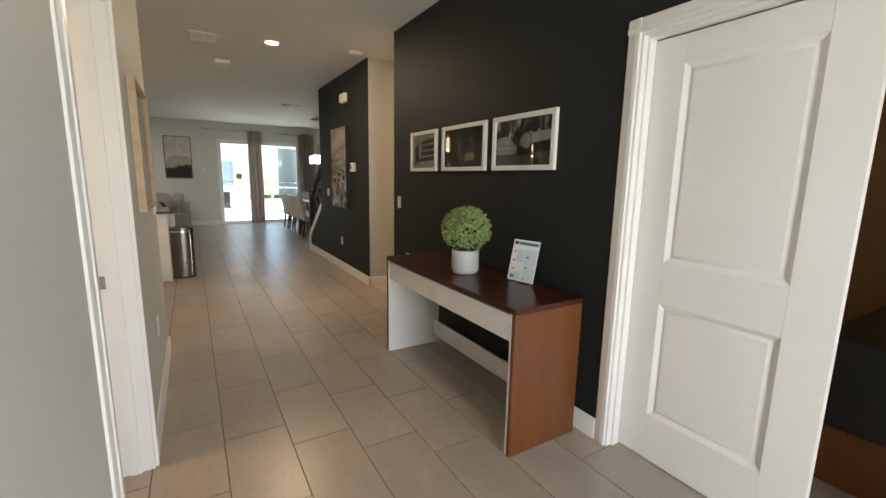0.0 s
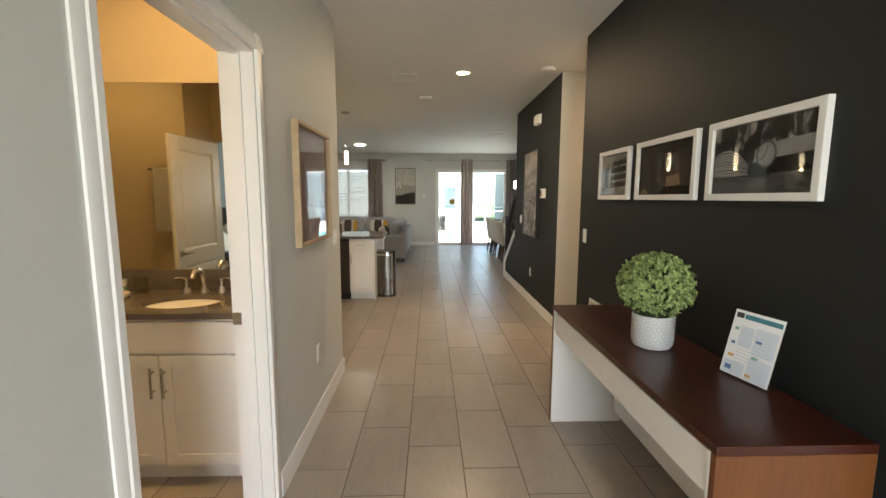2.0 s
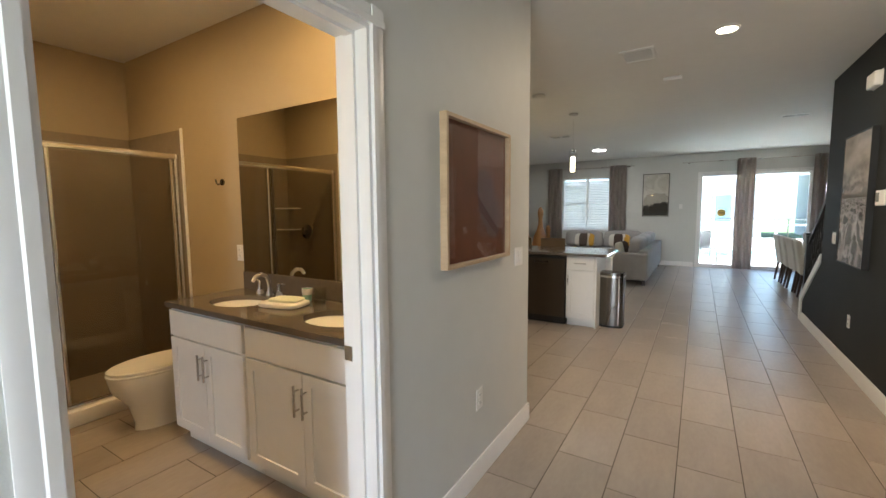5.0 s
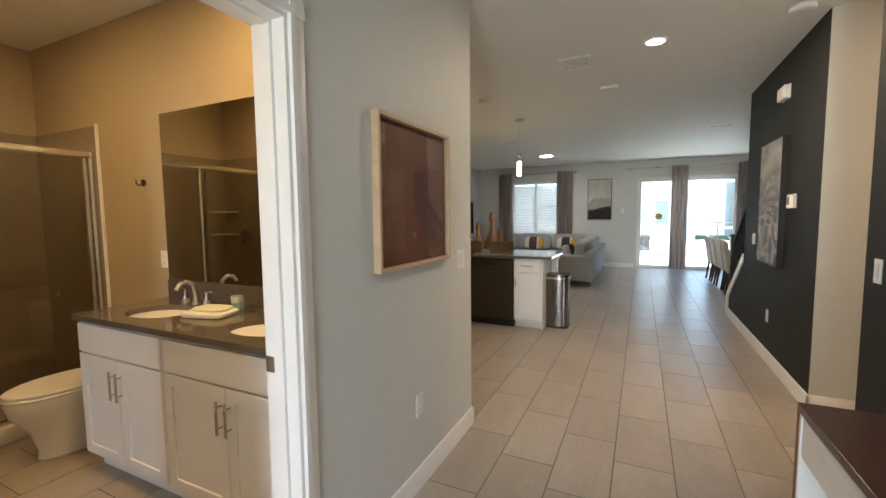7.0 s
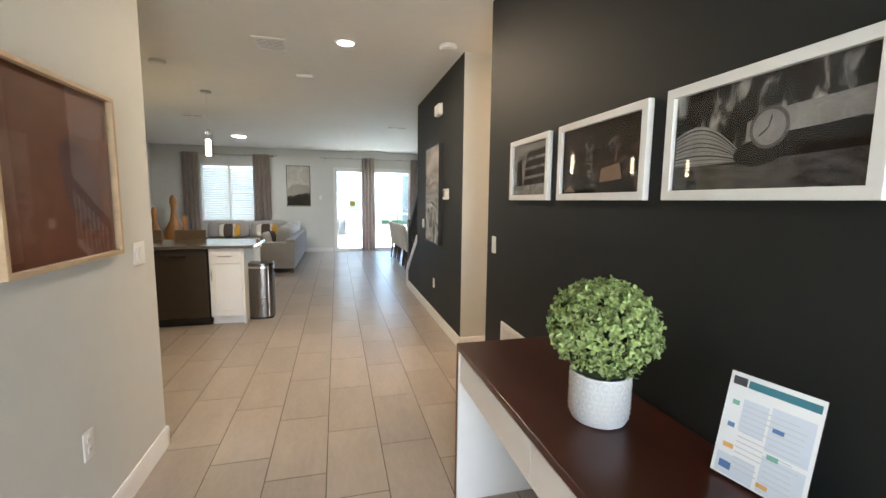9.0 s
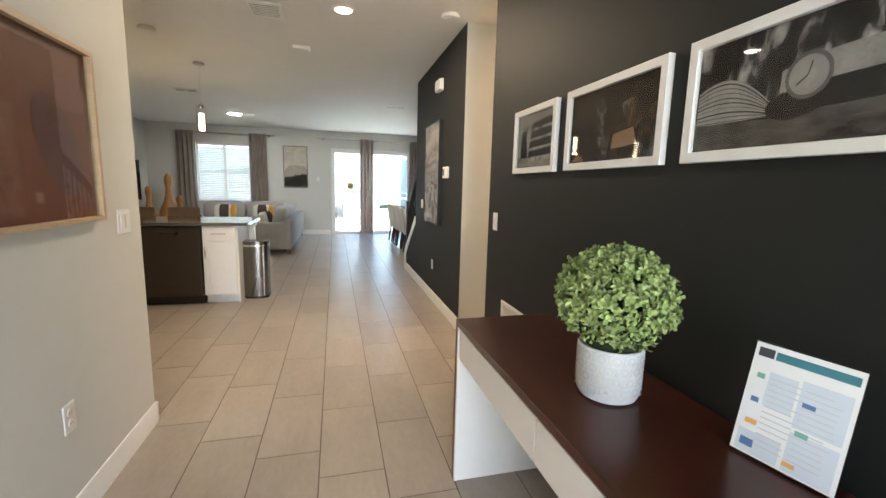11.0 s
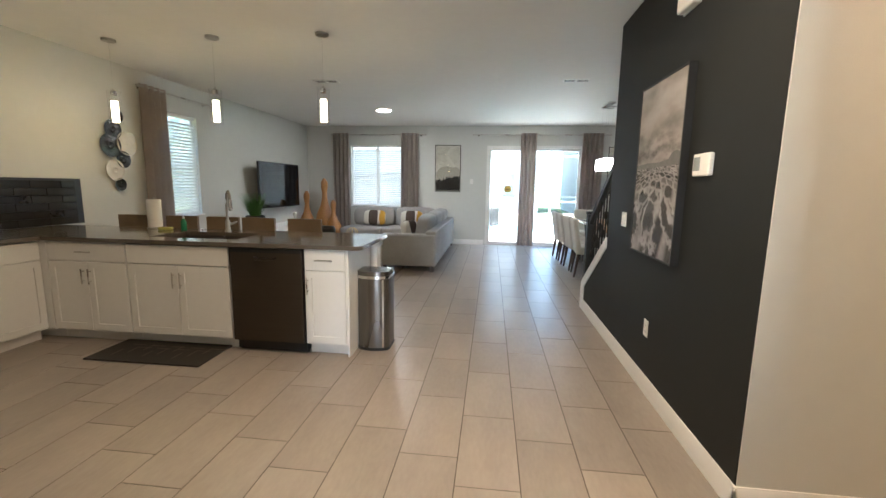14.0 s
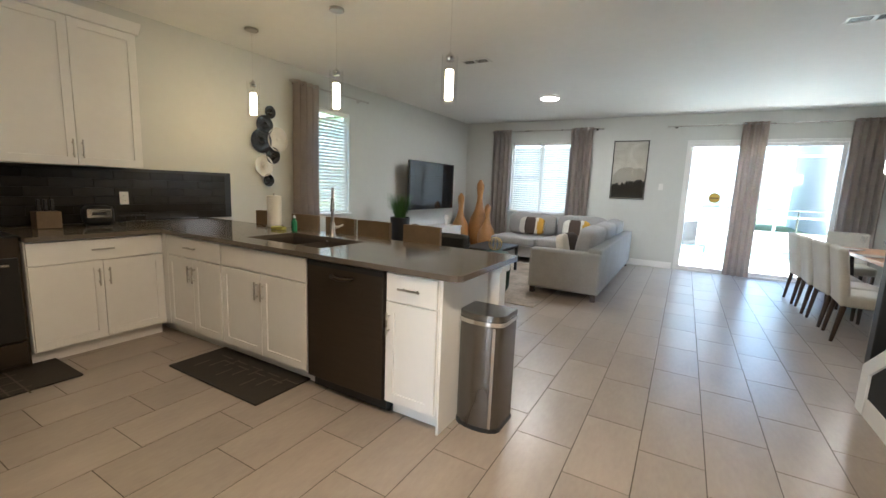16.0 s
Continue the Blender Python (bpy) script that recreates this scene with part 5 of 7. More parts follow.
rod(bm, (0, -0.156, 0.31), (0, -0.162, 0.21), 0.0145, 0.018)
part("spray_head", bm, NICKEL, fc)
bm = bmesh.new()
tube(bm, [(0.015, 0, 0.075), (0.05, 0, 0.078), (0.085, 0, 0.098)], [0.016, 0.010, 0.007])
part("lever", bm, NICKEL, fc)
pt = thing("paper_towel_roll", "white paper towel roll standing on the counter", "paper towel", pose(-2.46, 7.06, CT))
part("roll", lathe(bmesh.new(), [(0.060, 0.012), (0.064, 0.016), (0.064, 0.288), (0.06, 0.29)], 28), mat("paper_towel", (0.80, 0.78, 0.74), 0.9, var=0.03, bump=0.3, bscale=120), pt)
part("holder", lathe(bmesh.new(), [(0.075, 0), (0.075, 0.010), (0.01, 0.0115), (0.008, 0.31), (0.003, 0.315)], 24), NICKEL, pt)
sb = thing("dish_soap", "green dish soap bottle beside the sink", "soap bottle", pose(-2.06, 6.95, CT))
part("bottle", lathe(bmesh.new(), [(0.026, 0), (0.029, 0.006), (0.029, 0.085), (0.012, 0.105), (0.011, 0.115)], 20, (0, 0, 0), 1.0, 0.7), mat("green_soap", (0.03, 0.25, 0.12), 0.2), sb)
part("cap", lathe(bmesh.new(), [(0.011, 0.1155), (0.011, 0.128), (0.005, 0.14)], 14), PAPER, sb)
spg = bmesh.new()
puff(spg, (0, 0, 0.014), (0.12, 0.075, 0.028), 6)
solid("sponge", spg, mat("yellow_sponge", (0.42, 0.40, 0.10), 0.9, var=0.2, bump=0.6, bscale=150), "yellow green sponge beside the sink", "sponge", m=pose(-2.24, 6.93, CT, 0, 0, 20))
ped = thing("end_post", "white square support post with recessed panel under the counter end", "counter support", pose(-0.17, 6.99, 0))
part("shaft", B((-0.055, -0.055, 0), (0.055, 0.055, CT - 0.033), 0.004), WHITE, ped)
part("capital", B((-0.075, -0.075, CT - 0.10), (0.075, 0.075, CT - 0.034), 0.014, 2), WHITE, ped)
part("base", B((-0.07, -0.07, 0.0), (0.07, 0.07, 0.11), 0.008), WHITE, ped)
solid("painted_panel", B((-2.80, 6.872, 0), (PX1, 6.905, CT - 0.033)), CABWHITE, "white painted panel closing the peninsula on the seating side", "panel")
solid("painted_panel", B((PX1 + 0.0005, PY + 0.004, 0), (PX1 + 0.016, 6.871, CT - 0.033), 0.002), CABWHITE, "white painted end panel of the peninsula", "panel")

# backsplash of dark glass tiles
BSP = mat("dark_glass_tile", (0.020, 0.018, 0.016), 0.12, var=0.30, scale=3, objvar=0.5)
bs = thing("backsplash", "dark brown glossy subway tile backsplash above the counter", "backsplash", pose(KL, 0, CT + 0.001), kind="structure")
part("bed", B((0.0005, 4.0, 0), (0.004, 7.37, 0.485)), BLACK, bs)
tb = bmesh.new()
box(tb, (0.004, -0.148, -0.036), (0.0105, 0.148, 0.036), 0.0015, 1)
tme = mesh_of("tile", tb, BSP)
tb = bmesh.new()
box(tb, (0.004, -0.073, -0.036), (0.0105, 0.073, 0.036), 0.0015, 1)
thalf = mesh_of("tile", tb, BSP)
for r in range(6):
    z = 0.04 + r * 0.0765
    if z + 0.036 > 0.486:
        z = 0.448
    y = 4.15 + (0.15 if r % 2 else 0.0)
    while y < 7.30:
        t = new("tile", tme if y + 0.148 < 7.37 else thalf)
        t.location = (0, y if y + 0.148 < 7.37 else y - 0.075, z)
        t.parent = bs
        y += 0.30

# wall cabinets
def wall_unit(y0, y1, label):
    c = thing("wall_cabinet", label, "cabinet", group="wall cabinets")
    part("body", B((KL + 0.002, y0, 1.40), (KL + 0.325, y1, 2.50), 0.001), CABWHITE, c)
    mid = (y0 + y1) / 2
    for a, b, hy in ((y0 + 0.004, mid - 0.002, mid - 0.03), (mid + 0.002, y1 - 0.004, mid + 0.03)):
        bm = bmesh.new()
        x, r, e = KL + 0.326, 0.06, 0.0015
        face = lambda g, dx: [(x + dx, a + g, 1.405 + g), (x + dx, b - g, 1.405 + g), (x + dx, b - g, 2.495 - g), (x + dx, a + g, 2.495 - g)]
        ring(bm, [face(0, 0), face(0, 0.0175), face(e, 0.019), face(r, 0.019), face(r + e, 0.011)], cap0=True)
        d = part("door", bm, CABWHITE, c)
        bar_handle(d, (x + 0.019, hy, 1.53), 0.14, "z", (1, 0, 0))
    bm = bmesh.new()
    prism(bm, [(KL + 0.326, 2.501), (KL + 0.35, 2.501), (KL + 0.40, 2.565), (KL + 0.40, 2.58), (KL + 0.002, 2.58), (KL + 0.002, 2.501)], "y", y0, y1 + (0.02 if y1 > 6.3 else 0))
    part("crown_moulding", bm, CABWHITE, c)
    return c


wall_unit(5.44, 6.35, "white shaker wall cabinet with two doors and crown moulding")
wall_unit(4.52, 5.436, "white shaker wall cabinet with two doors above the range")
# small appliances on the west counter
bl = thing("toaster", "black and chrome toaster on the kitchen counter", "toaster", pose(KL + 0.26, 6.02, CT + 0.001, 0, 0, 75))
part("body", B((-0.10, -0.13, 0.012), (0.10, 0.10, 0.17), 0.045, 4), BLACK, bl)
part("face", B((-0.078, -0.136, 0.075), (0.078, -0.1305, 0.145), 0.0025, 3), CHROME, bl, "chrome face plate")
part("slot", B((-0.045, -0.139, 0.098), (0.045, -0.1365, 0.118), 0.001), BLACK, bl)
part("foot", B((-0.08, -0.09, 0.0), (0.08, 0.07, 0.0125)), BLACK, bl)
kb = thing("knife_block", "small brown wooden utensil block on the counter", "knife block", pose(KL + 0.25, 5.70, CT + 0.001))
part("block", B((-0.06, -0.075, 0), (0.06, 0.075, 0.13), 0.006), STOOLWOOD, kb)
for k in range(3):
    part("handle", B((-0.012, -0.05 + k * 0.04, 0.131), (0.012, -0.03 + k * 0.04, 0.22), 0.004), BLACK, kb)
jr = thing("spice_rack", "small dark wire rack on the counter", "rack", pose(KL + 0.2, 6.30, CT + 0.001))
bm = bmesh.new()
for z in (0.01, 0.07):
    tube(bm, [(-0.05, -0.09, z), (-0.05, 0.09, z), (0.05, 0.09, z), (0.05, -0.09, z), (-0.05, -0.09, z)], 0.004, 6)
for y in (-0.08, 0.0, 0.08):
    rod(bm, (0.05, y, 0.0), (0.05, y, 0.07), 0.004, seg=6)
part("wire", bm, BLACKIRON, jr)

# floor mats
def floor_mat(name, label, x0, y0, x1, y1):
    f = thing(name, label, "floor mat", pose((x0 + x1) / 2, (y0 + y1) / 2, 0))
    hx, hy = (x1 - x0) / 2, (y1 - y0) / 2
    part("pad", B((-hx, -hy, 0.001), (hx, hy, 0.013), 0.005), RUBBER, f)
    bm = bmesh.new()
    for k in range(9):
        a = -0.7 + 0.18 * k
        box(bm, (a * hx, -0.6 * hy + 0.25 * hy * (k % 3), 0.0128), (a * hx + 0.012, -0.1 * hy + 0.25 * hy * (k % 3), 0.0138))
        box(bm, (a * hx, 0.3 * hy - 0.2 * hy * (k % 2), 0.0128), (a * hx + 0.12, 0.3 * hy - 0.2 * hy * (k % 2) + 0.01, 0.0138))
    ink_ob = part("print", bm, mat("mat_print", (0.09, 0.07, 0.055), 0.8, var=0.2, scale=20), f, "faint printed bars")
    tagged(ink_ob, "faint printed bars", kind="stuff")


floor_mat("kitchen_mat", "dark brown cushioned kitchen mat in front of the sink", -2.20, 5.94, -1.23, 6.42)
floor_mat("kitchen_mat", "dark brown cushioned kitchen mat in front of the range", -3.0, 4.75, -2.50, 5.56)

# towel on a bar beside the bedroom doorway
tb = thing("towel_bar", "chrome towel bar on the bathroom wall", "towel bar", pose(-1.94, 1.24, 1.72))
bm = bmesh.new()
rod(bm, (-0.16, 0.06, 0), (0.16, 0.06, 0), 0.008, seg=12)
part("bar", bm, CHROME, tb)
for x in (-0.15, 0.15):
    bm = bmesh.new()
    rod(bm, (x, 0.0005, 0), (x, 0.0515, 0), 0.012, seg=12)
    part("bracket", bm, CHROME, tb)
bt = thing("bath_towel", "pale cream bath towel hanging on a bar", "towel", pose(-1.93, 1.30, 1.72))
bm = bmesh.new()
prof = [(-0.024, -0.52), (-0.016, -0.25), (-0.014, 0.0), (0.0, 0.013), (0.016, 0.0), (0.020, -0.30), (0.030, -0.60)]
rows_t = []
for k in range(25):
    u = -0.12 + 0.24 * k / 24
    rows_t.append([bm.verts.new((u, y + (0.005 * math.sin(u * 34) * min(1, -z * 2.5) if z < 0 else 0), z)) for y, z in prof])
for a, b in zip(rows_t, rows_t[1:]):
    for k in range(len(prof) - 1):
        bm.faces.new((a[k], a[k + 1], b[k + 1], b[k]))
bmesh.ops.solidify(bm, geom=bm.faces[:], thickness=0.004)
part("cloth", bm, TOWEL, bt)

# waste bin
tr = thing("waste_bin", "tall brushed steel waste bin with a black pedal base and lid", "trash can", pose(-0.035, 6.58, 0))
def dee(bm, w, d, z0, z1, grow=0.0):
    pts = [(-w / 2 - grow, d / 2 + grow), (-w / 2 - grow, -d / 2 + 0.05)]
    for k in range(9):
        a = math.pi * k / 8
        pts.append((-(w / 2 + grow) * math.cos(a), -d / 2 + 0.05 - (0.06 + grow) * math.sin(a)))
    pts += [(w / 2 + grow, d / 2 + grow)]
    return prism(bm, pts, "z", z0, z1)
part("body", dee(bmesh.new(), 0.265, 0.23, 0.025, 0.615), DARKSTEEL, tr, "brushed dark steel body")
part("base", dee(bmesh.new(), 0.265, 0.23, 0.0, 0.0245, 0.004), BLACK, tr)
part("collar", dee(bmesh.new(), 0.265, 0.23, 0.616, 0.64, 0.006), CHROME, tr)
part("lid", dee(bmesh.new(), 0.265, 0.23, 0.641, 0.675, 0.002), DARKSTEEL, tr)
part("seam", B((0.085, -0.122, 0.03), (0.102, -0.105, 0.613), 0.004), CHROME, tr, "bright steel corner strip")

# ---------- pendants ----------
PGLOW = glow("pendant_glow", (1.0, 0.82, 0.50), 1.0)
CLEAR = glass_mat("clear_glass", (0.97, 0.97, 0.97))


def pendant(x, y):
    p = thing("pendant_light", "lit clear glass cylinder pendant with chrome cap over the peninsula", "pendant light", pose(x, y, CEIL), group="pendants over the peninsula")
    part("canopy", lathe(bmesh.new(), [(0.055, -0.022), (0.062, -0.018), (0.062, 0.0)], 28), NICKEL, p)
    bm = bmesh.new()
    rod(bm, (0, 0, -0.49), (0, 0, -0.02), 0.0009, seg=6)
    part("cord", bm, NICKEL, p)
    part("cap", lathe(bmesh.new(), [(0.026, -0.535), (0.028, -0.53), (0.028, -0.495), (0.012, -0.485), (0.006, -0.47)], 22), CHROME, p)
    bm = bmesh.new()
    rod(bm, (0, 0, -0.82), (0, 0, -0.49), 0.058, seg=32, caps=False)
    part("glass", bm, CLEAR, p, "clear glass cylinder")
    part("diffuser", lathe(bmesh.new(), [(0.028, -0.80), (0.030, -0.795), (0.030, -0.60), (0.026, -0.595)], 26), PGLOW, p, "glowing frosted inner tube")


for px in (-0.71, -1.82, -2.93):
    pendant(px, 7.21)
    pd = bpy.data.lights.new("pendant_bulb", "POINT")
    pd.energy, pd.shadow_soft_size, pd.color = 0.28, 0.028, (1.0, 0.66, 0.25)
    new("pendant_bulb", pd).matrix_basis = pose(px, 7.21, CEIL - 0.845)


# ---------- bar stools ----------
def stool_proto(m):
    s = thing("bar_stool", "brown upholstered bar stool with a low curved back", "bar stool", m, group="stools at the peninsula")
    part("seat", B((-0.19, -0.19, 0.62), (0.19, 0.19, 0.69), 0.025, 3), STOOLWOOD, s)
    bm = bmesh.new()
    n = 9
    a, b = [], []
    for k in range(n):
        t = -1 + 2 * k / (n - 1)
        x, y = 0.185 * t, 0.20 - 0.035 * t * t
        for lst, dy in ((a, -0.016), (b, 0.016)):
            lst.append([bm.verts.new((x, y + dy, z)) for z in (0.80, 0.81, 1.0, 1.012)])
    for k in range(n - 1):
        for j in range(3):
            bm.faces.new((a[k][j], a[k + 1][j], a[k + 1][j + 1], a[k][j + 1]))
            bm.faces.new((b[k][j], b[k][j + 1], b[k + 1][j + 1], b[k + 1][j]))
        bm.faces.new((a[k][3], a[k + 1][3], b[k + 1][3], b[k][3]))
        bm.faces.new((a[k][0], b[k][0], b[k + 1][0], a[k + 1][0]))
    for k in (0, n - 1):
        bm.faces.new([v for v in a[k]] + [v for v in b[k][::-1]])
    part("backrest", bm, STOOLWOOD, s, "curved brown backrest")
    for x in (-0.17, 0.17):
        for y in (-0.17, 0.17):
            bm = bmesh.new()
            rod(bm, (x * 1.12, y * 1.12, 0), (x * 0.9, y * 0.9, 0.62), 0.015, 0.02, seg=10)
            part("leg", bm, DARKWOOD, s)
        bm = bmesh.new()
        rod(bm, (x, 0.18, 0.66), (x * 0.95, 0.195, 0.82), 0.012, seg=8)
        part("back_post", bm, DARKWOOD, s)
    bm = bmesh.new()
    tube(bm, [(-0.17, -0.17, 0.22), (0.17, -0.17, 0.22), (0.17, 0.17, 0.22), (-0.17, 0.17, 0.22), (-0.17, -0.17, 0.22)], 0.010, 8)
    part("footrest", bm, BLACKIRON, s)
    return s


SY = 7.26
st0 = stool_proto(pose(-1.04, SY, 0))
for x in (-1.56, -1.97, -2.45, -3.03):
    copy_thing(st0, pose(x, SY, 0))


# ---------- windows ----------
SLAT = bpy.data.materials.new("blind_slat")
SLAT.use_nodes = True
nt = SLAT.node_tree
dif, trl, mx = (nt.nodes.new(k) for k in ("ShaderNodeBsdfDiffuse", "ShaderNodeBsdfTranslucent", "ShaderNodeMixShader"))
dif.inputs["Color"].default_value = trl.inputs["Color"].default_value = (0.85, 0.85, 0.83, 1)
mx.inputs[0].default_value = 0.16
nt.links.new(dif.outputs[0], mx.inputs[1])
nt.links.new(trl.outputs[0], mx.inputs[2])
nt.links.new(mx.outputs[0], nt.nodes["Material Output"].inputs["Surface"])


def window(name, label, m, w, h, units, blind):
    """Local: x across, z up, y outwards; the origin is the opening's lower left inner corner."""
    wd = thing(name, label, "window", m, kind="structure")
    uw = w / units
    for u in range(units):
        x0, x1 = u * uw, (u + 1) * uw
        bm = bmesh.new()
        f = 0.045
        box(bm, (x0, 0.07, 0), (x0 + f, 0.13, h), 0.003)
        box(bm, (x1 - f, 0.07, 0), (x1, 0.13, h), 0.003)
        box(bm, (x0 + f, 0.07, 0), (x1 - f, 0.13, f), 0.003)
        box(bm, (x0 + f, 0.07, h - f), (x1 - f, 0.13, h), 0.003)
        box(bm, (x0 + f, 0.075, h * 0.5 - 0.022), (x1 - f, 0.125, h * 0.5 + 0.022), 0.003)
        part("window_frame", bm, WHITE, wd)
        for z0, z1 in ((f, h * 0.5 - 0.022), (h * 0.5 + 0.022, h - f)):
            g = part("pane", B((x0 + f, 0.098, z0), (x1 - f, 0.102, z1)), PANE, wd)
            g.visible_shadow = False
    bm = bmesh.new()
    box(bm, (-0.03, -0.03, -0.025), (w + 0.03, 0.069, -0.0005), 0.005)
    part("window_sill", bm, WHITE, wd)
    if blind:
        for u in range(units):
            x0, x1 = u * uw + 0.012, (u + 1) * uw - 0.012
            part("blind_headrail", B((x0, 0.012, h - 0.05), (x1, 0.062, h - 0.004), 0.004), WHITE, wd)
            b = bmesh.new()
            prism(b, [(0.026, -0.0195), (0.044, 0.017), (0.044, 0.0195), (0.033, 0.004), (0.026, -0.0165)], "x", x0, x1)
            sm = mesh_of("slat", b, SLAT)
            n = int((h - 0.10) / 0.046)
            for k in range(n):
                s = new("slat", sm)
                s.location = (0, 0, 0.03 + k * 0.046)
                s.parent = wd
            part("bottom_rail", B((x0, 0.02, 0.002), (x1, 0.055, 0.018), 0.004), WHITE, wd)
            bm = bmesh.new()
            for x in (x0 + 0.1, x1 - 0.1):
                rod(bm, (x, 0.013, 0.01), (x, 0.013, h - 0.04), 0.0012, seg=6)
            part("ladder_cord", bm, WHITE, wd)
    return wd


window("window_1", "white twin window with lowered white slat blinds in the living room", pose(WX0, BACK, WZ0), WX1 - WX0, WZ1 - WZ0, 2, True)
window("window_2", "white window with lowered white slat blinds on the side wall", pose(KL, 8.42, 0.90, 0, 0, 90), 0.88, 1.45, 1, True)

# patio slider
sl = thing("door_patio", "white framed sliding glass patio door", "sliding door", pose(SX0, BACK, 0), kind="structure")
SW = SX1 - SX0
bm = bmesh.new()
box(bm, (0, 0.02, 0.0), (0.04, 0.13, SZ1), 0.003)
box(bm, (SW - 0.04, 0.02, 0.0), (SW, 0.13, SZ1), 0.003)
box(bm, (0.04, 0.02, SZ1 - 0.05), (SW - 0.04, 0.13, SZ1), 0.003)
box(bm, (0.04, 0.02, 0.0), (SW - 0.04, 0.13, 0.025), 0.003)
part("door_frame", bm, WHITE, sl)
for x0, x1, y in ((0.04, SW / 2 + 0.03, 0.05), (SW / 2 - 0.03, SW - 0.04, 0.09)):
    bm = bmesh.new()
    f = 0.055
    box(bm, (x0, y, 0.026), (x0 + f, y + 0.03, SZ1 - 0.051), 0.003)
    box(bm, (x1 - f, y, 0.026), (x1, y + 0.03, SZ1 - 0.051), 0.003)
    box(bm, (x0 + f, y, 0.026), (x1 - f, y + 0.03, 0.026 + f), 0.003)
    box(bm, (x0 + f, y, SZ1 - 0.051 - f), (x1 - f, y + 0.03, SZ1 - 0.051), 0.003)
    lf_ = part("sash", bm, WHITE, sl)
    g = part("pane", B((x0 + f, y + 0.013, 0.026 + f), (x1 - f, y + 0.017, SZ1 - 0.051 - f)), PANE, lf_)
    g.visible_shadow = False
bm = bmesh.new()
rod(bm, (0.51, 0.046, 1.335), (0.51, 0.0495, 1.335), 0.085, seg=32)
stk = part("sticker", bm, mat("yellow_sticker", (0.62, 0.42, 0.06), 0.5, var=0.05), sl, "round yellow warning sticker")
part("sticker_bar", B((0.445, 0.0445, 1.322), (0.575, 0.0458, 1.345)), mat("sticker_brown", (0.20, 0.12, 0.03), 0.5), stk)


# ---------- curtains ----------
def curtain(name, label, m, w, z0, z1, folds, seed):
    """A gathered panel that hangs in the local xz plane."""
    r = random.Random(seed)
    c = thing(name, label, "curtain", m)
    bm = bmesh.new()
    nx, nz = folds * 8, 14
    ph = [r.uniform(-0.5, 0.5) for _ in range(nz + 1)]
    grid = []
    for j in range(nz + 1):
        v = j / nz
        row = []
        for i in range(nx + 1):
            u = i / nx
            amp = 0.035 * (0.9 + 0.25 * math.sin(3 * u + 2 * v))
            y = amp * math.sin(2 * math.pi * folds * u + 0.35 * math.sin(4 * v + ph[0]))
            x = (u - 0.5) * w * (1 + 0.06 * (1 - v)) + 0.01 * math.sin(2 * math.pi * folds * 2 * u) * (1 - v)
            row.append(bm.verts.new((x, y, z0 + (z1 - z0) * v)))
        grid.append(row)
    faces = []
    for j in range(nz):
        for i in range(nx):
            faces.append(bm.faces.new((grid[j][i], grid[j][i + 1], grid[j + 1][i + 1], grid[j + 1][i])))
    bmesh.ops.solidify(bm, geom=faces, thickness=0.003)
    part("panel", bm, CURTAIN, c)
    return c


def curtain_rod(label, m, length):
    c = thing("curtain_rod", label, "curtain rod", m)
    bm = bmesh.new()
    rod(bm, (0, 0, 0), (length, 0, 0), 0.011, seg=12)
    part("pole", bm, NICKEL, c)
    for x in (0, length):
        bm = bmesh.new()
        lathe(bm, [(0.012, -0.02), (0.018, -0.01), (0.018, 0.01), (0.012, 0.02)], 16)
        bmesh.ops.transform(bm, matrix=Matrix.Translation((x, 0, 0)) @ Matrix.Rotation(radians(90), 4, "Y"), verts=bm.verts)
        part("finial", bm, NICKEL, c)
    for x in (0.12, length - 0.12):
        bm = bmesh.new()
        rod(bm, (x, 0, 0), (x, 0.10, 0), 0.007, seg=8)
        rod(bm, (x, 0.096, 0), (x, 0.1005, 0), 0.025, seg=16)
        part("bracket", bm, NICKEL, c)


RZ = 2.565
curtain_rod("brushed nickel curtain rod above the patio door", pose(0.47, BACK - 0.10, RZ), 3.05)
curtain_rod("brushed nickel curtain rod above the living room window", pose(-2.93, BACK - 0.10, RZ), 2.28)
curtain_rod("brushed nickel curtain rod above the side window", pose(KL + 0.10, 8.15, RZ, 0, 0, 90), 1.44)
curtain("curtain", "taupe grommet curtain drawn to the middle of the patio door", pose(1.735, BACK - 0.10, 0), 0.36, 0.02, 2.60, 4, 1)
curtain("curtain", "taupe grommet curtain at the end of the patio door", pose(3.15, BACK - 0.10, 0), 0.46, 0.02, 2.60, 5, 2)
curtain("curtain", "taupe grommet curtain beside the living room window", pose(-2.70, BACK - 0.10, 0), 0.40, 0.02, 2.60, 4, 3)
curtain("curtain", "taupe grommet curtain overlapping the living room window", pose(-1.03, BACK - 0.10, 0), 0.42, 0.02, 2.60, 4, 4)
curtain("curtain", "taupe grommet curtain beside the side window", pose(KL + 0.10, 8.39, 0, 0, 0, 90), 0.42, 0.02, 2.60, 4, 5)

# ---------- living room ----------
tv = thing("television", "large black flat television on a wall bracket showing reflections", "television", pose(-3.36, 11.33, 1.35, 0, 0, 90))
part("panel", B((-0.80, -0.022, -0.44), (0.80, 0.018, 0.44), 0.006), BLACK, tv)
part("screen", B((-0.785, -0.0235, -0.425), (0.785, -0.0221, 0.428)), mat("tv_screen", (0.006, 0.007, 0.009), 0.06, var=0.0, rvar=0.0), tv, "glossy dark screen")
part("bracket", B((-0.15, 0.0185, -0.12), (0.15, 0.238, 0.12), 0.01), BLACKIRON, tv)
cs = thing("media_console", "low white media console under the television", "media console", pose(KL + 0.26, 11.2, 0))
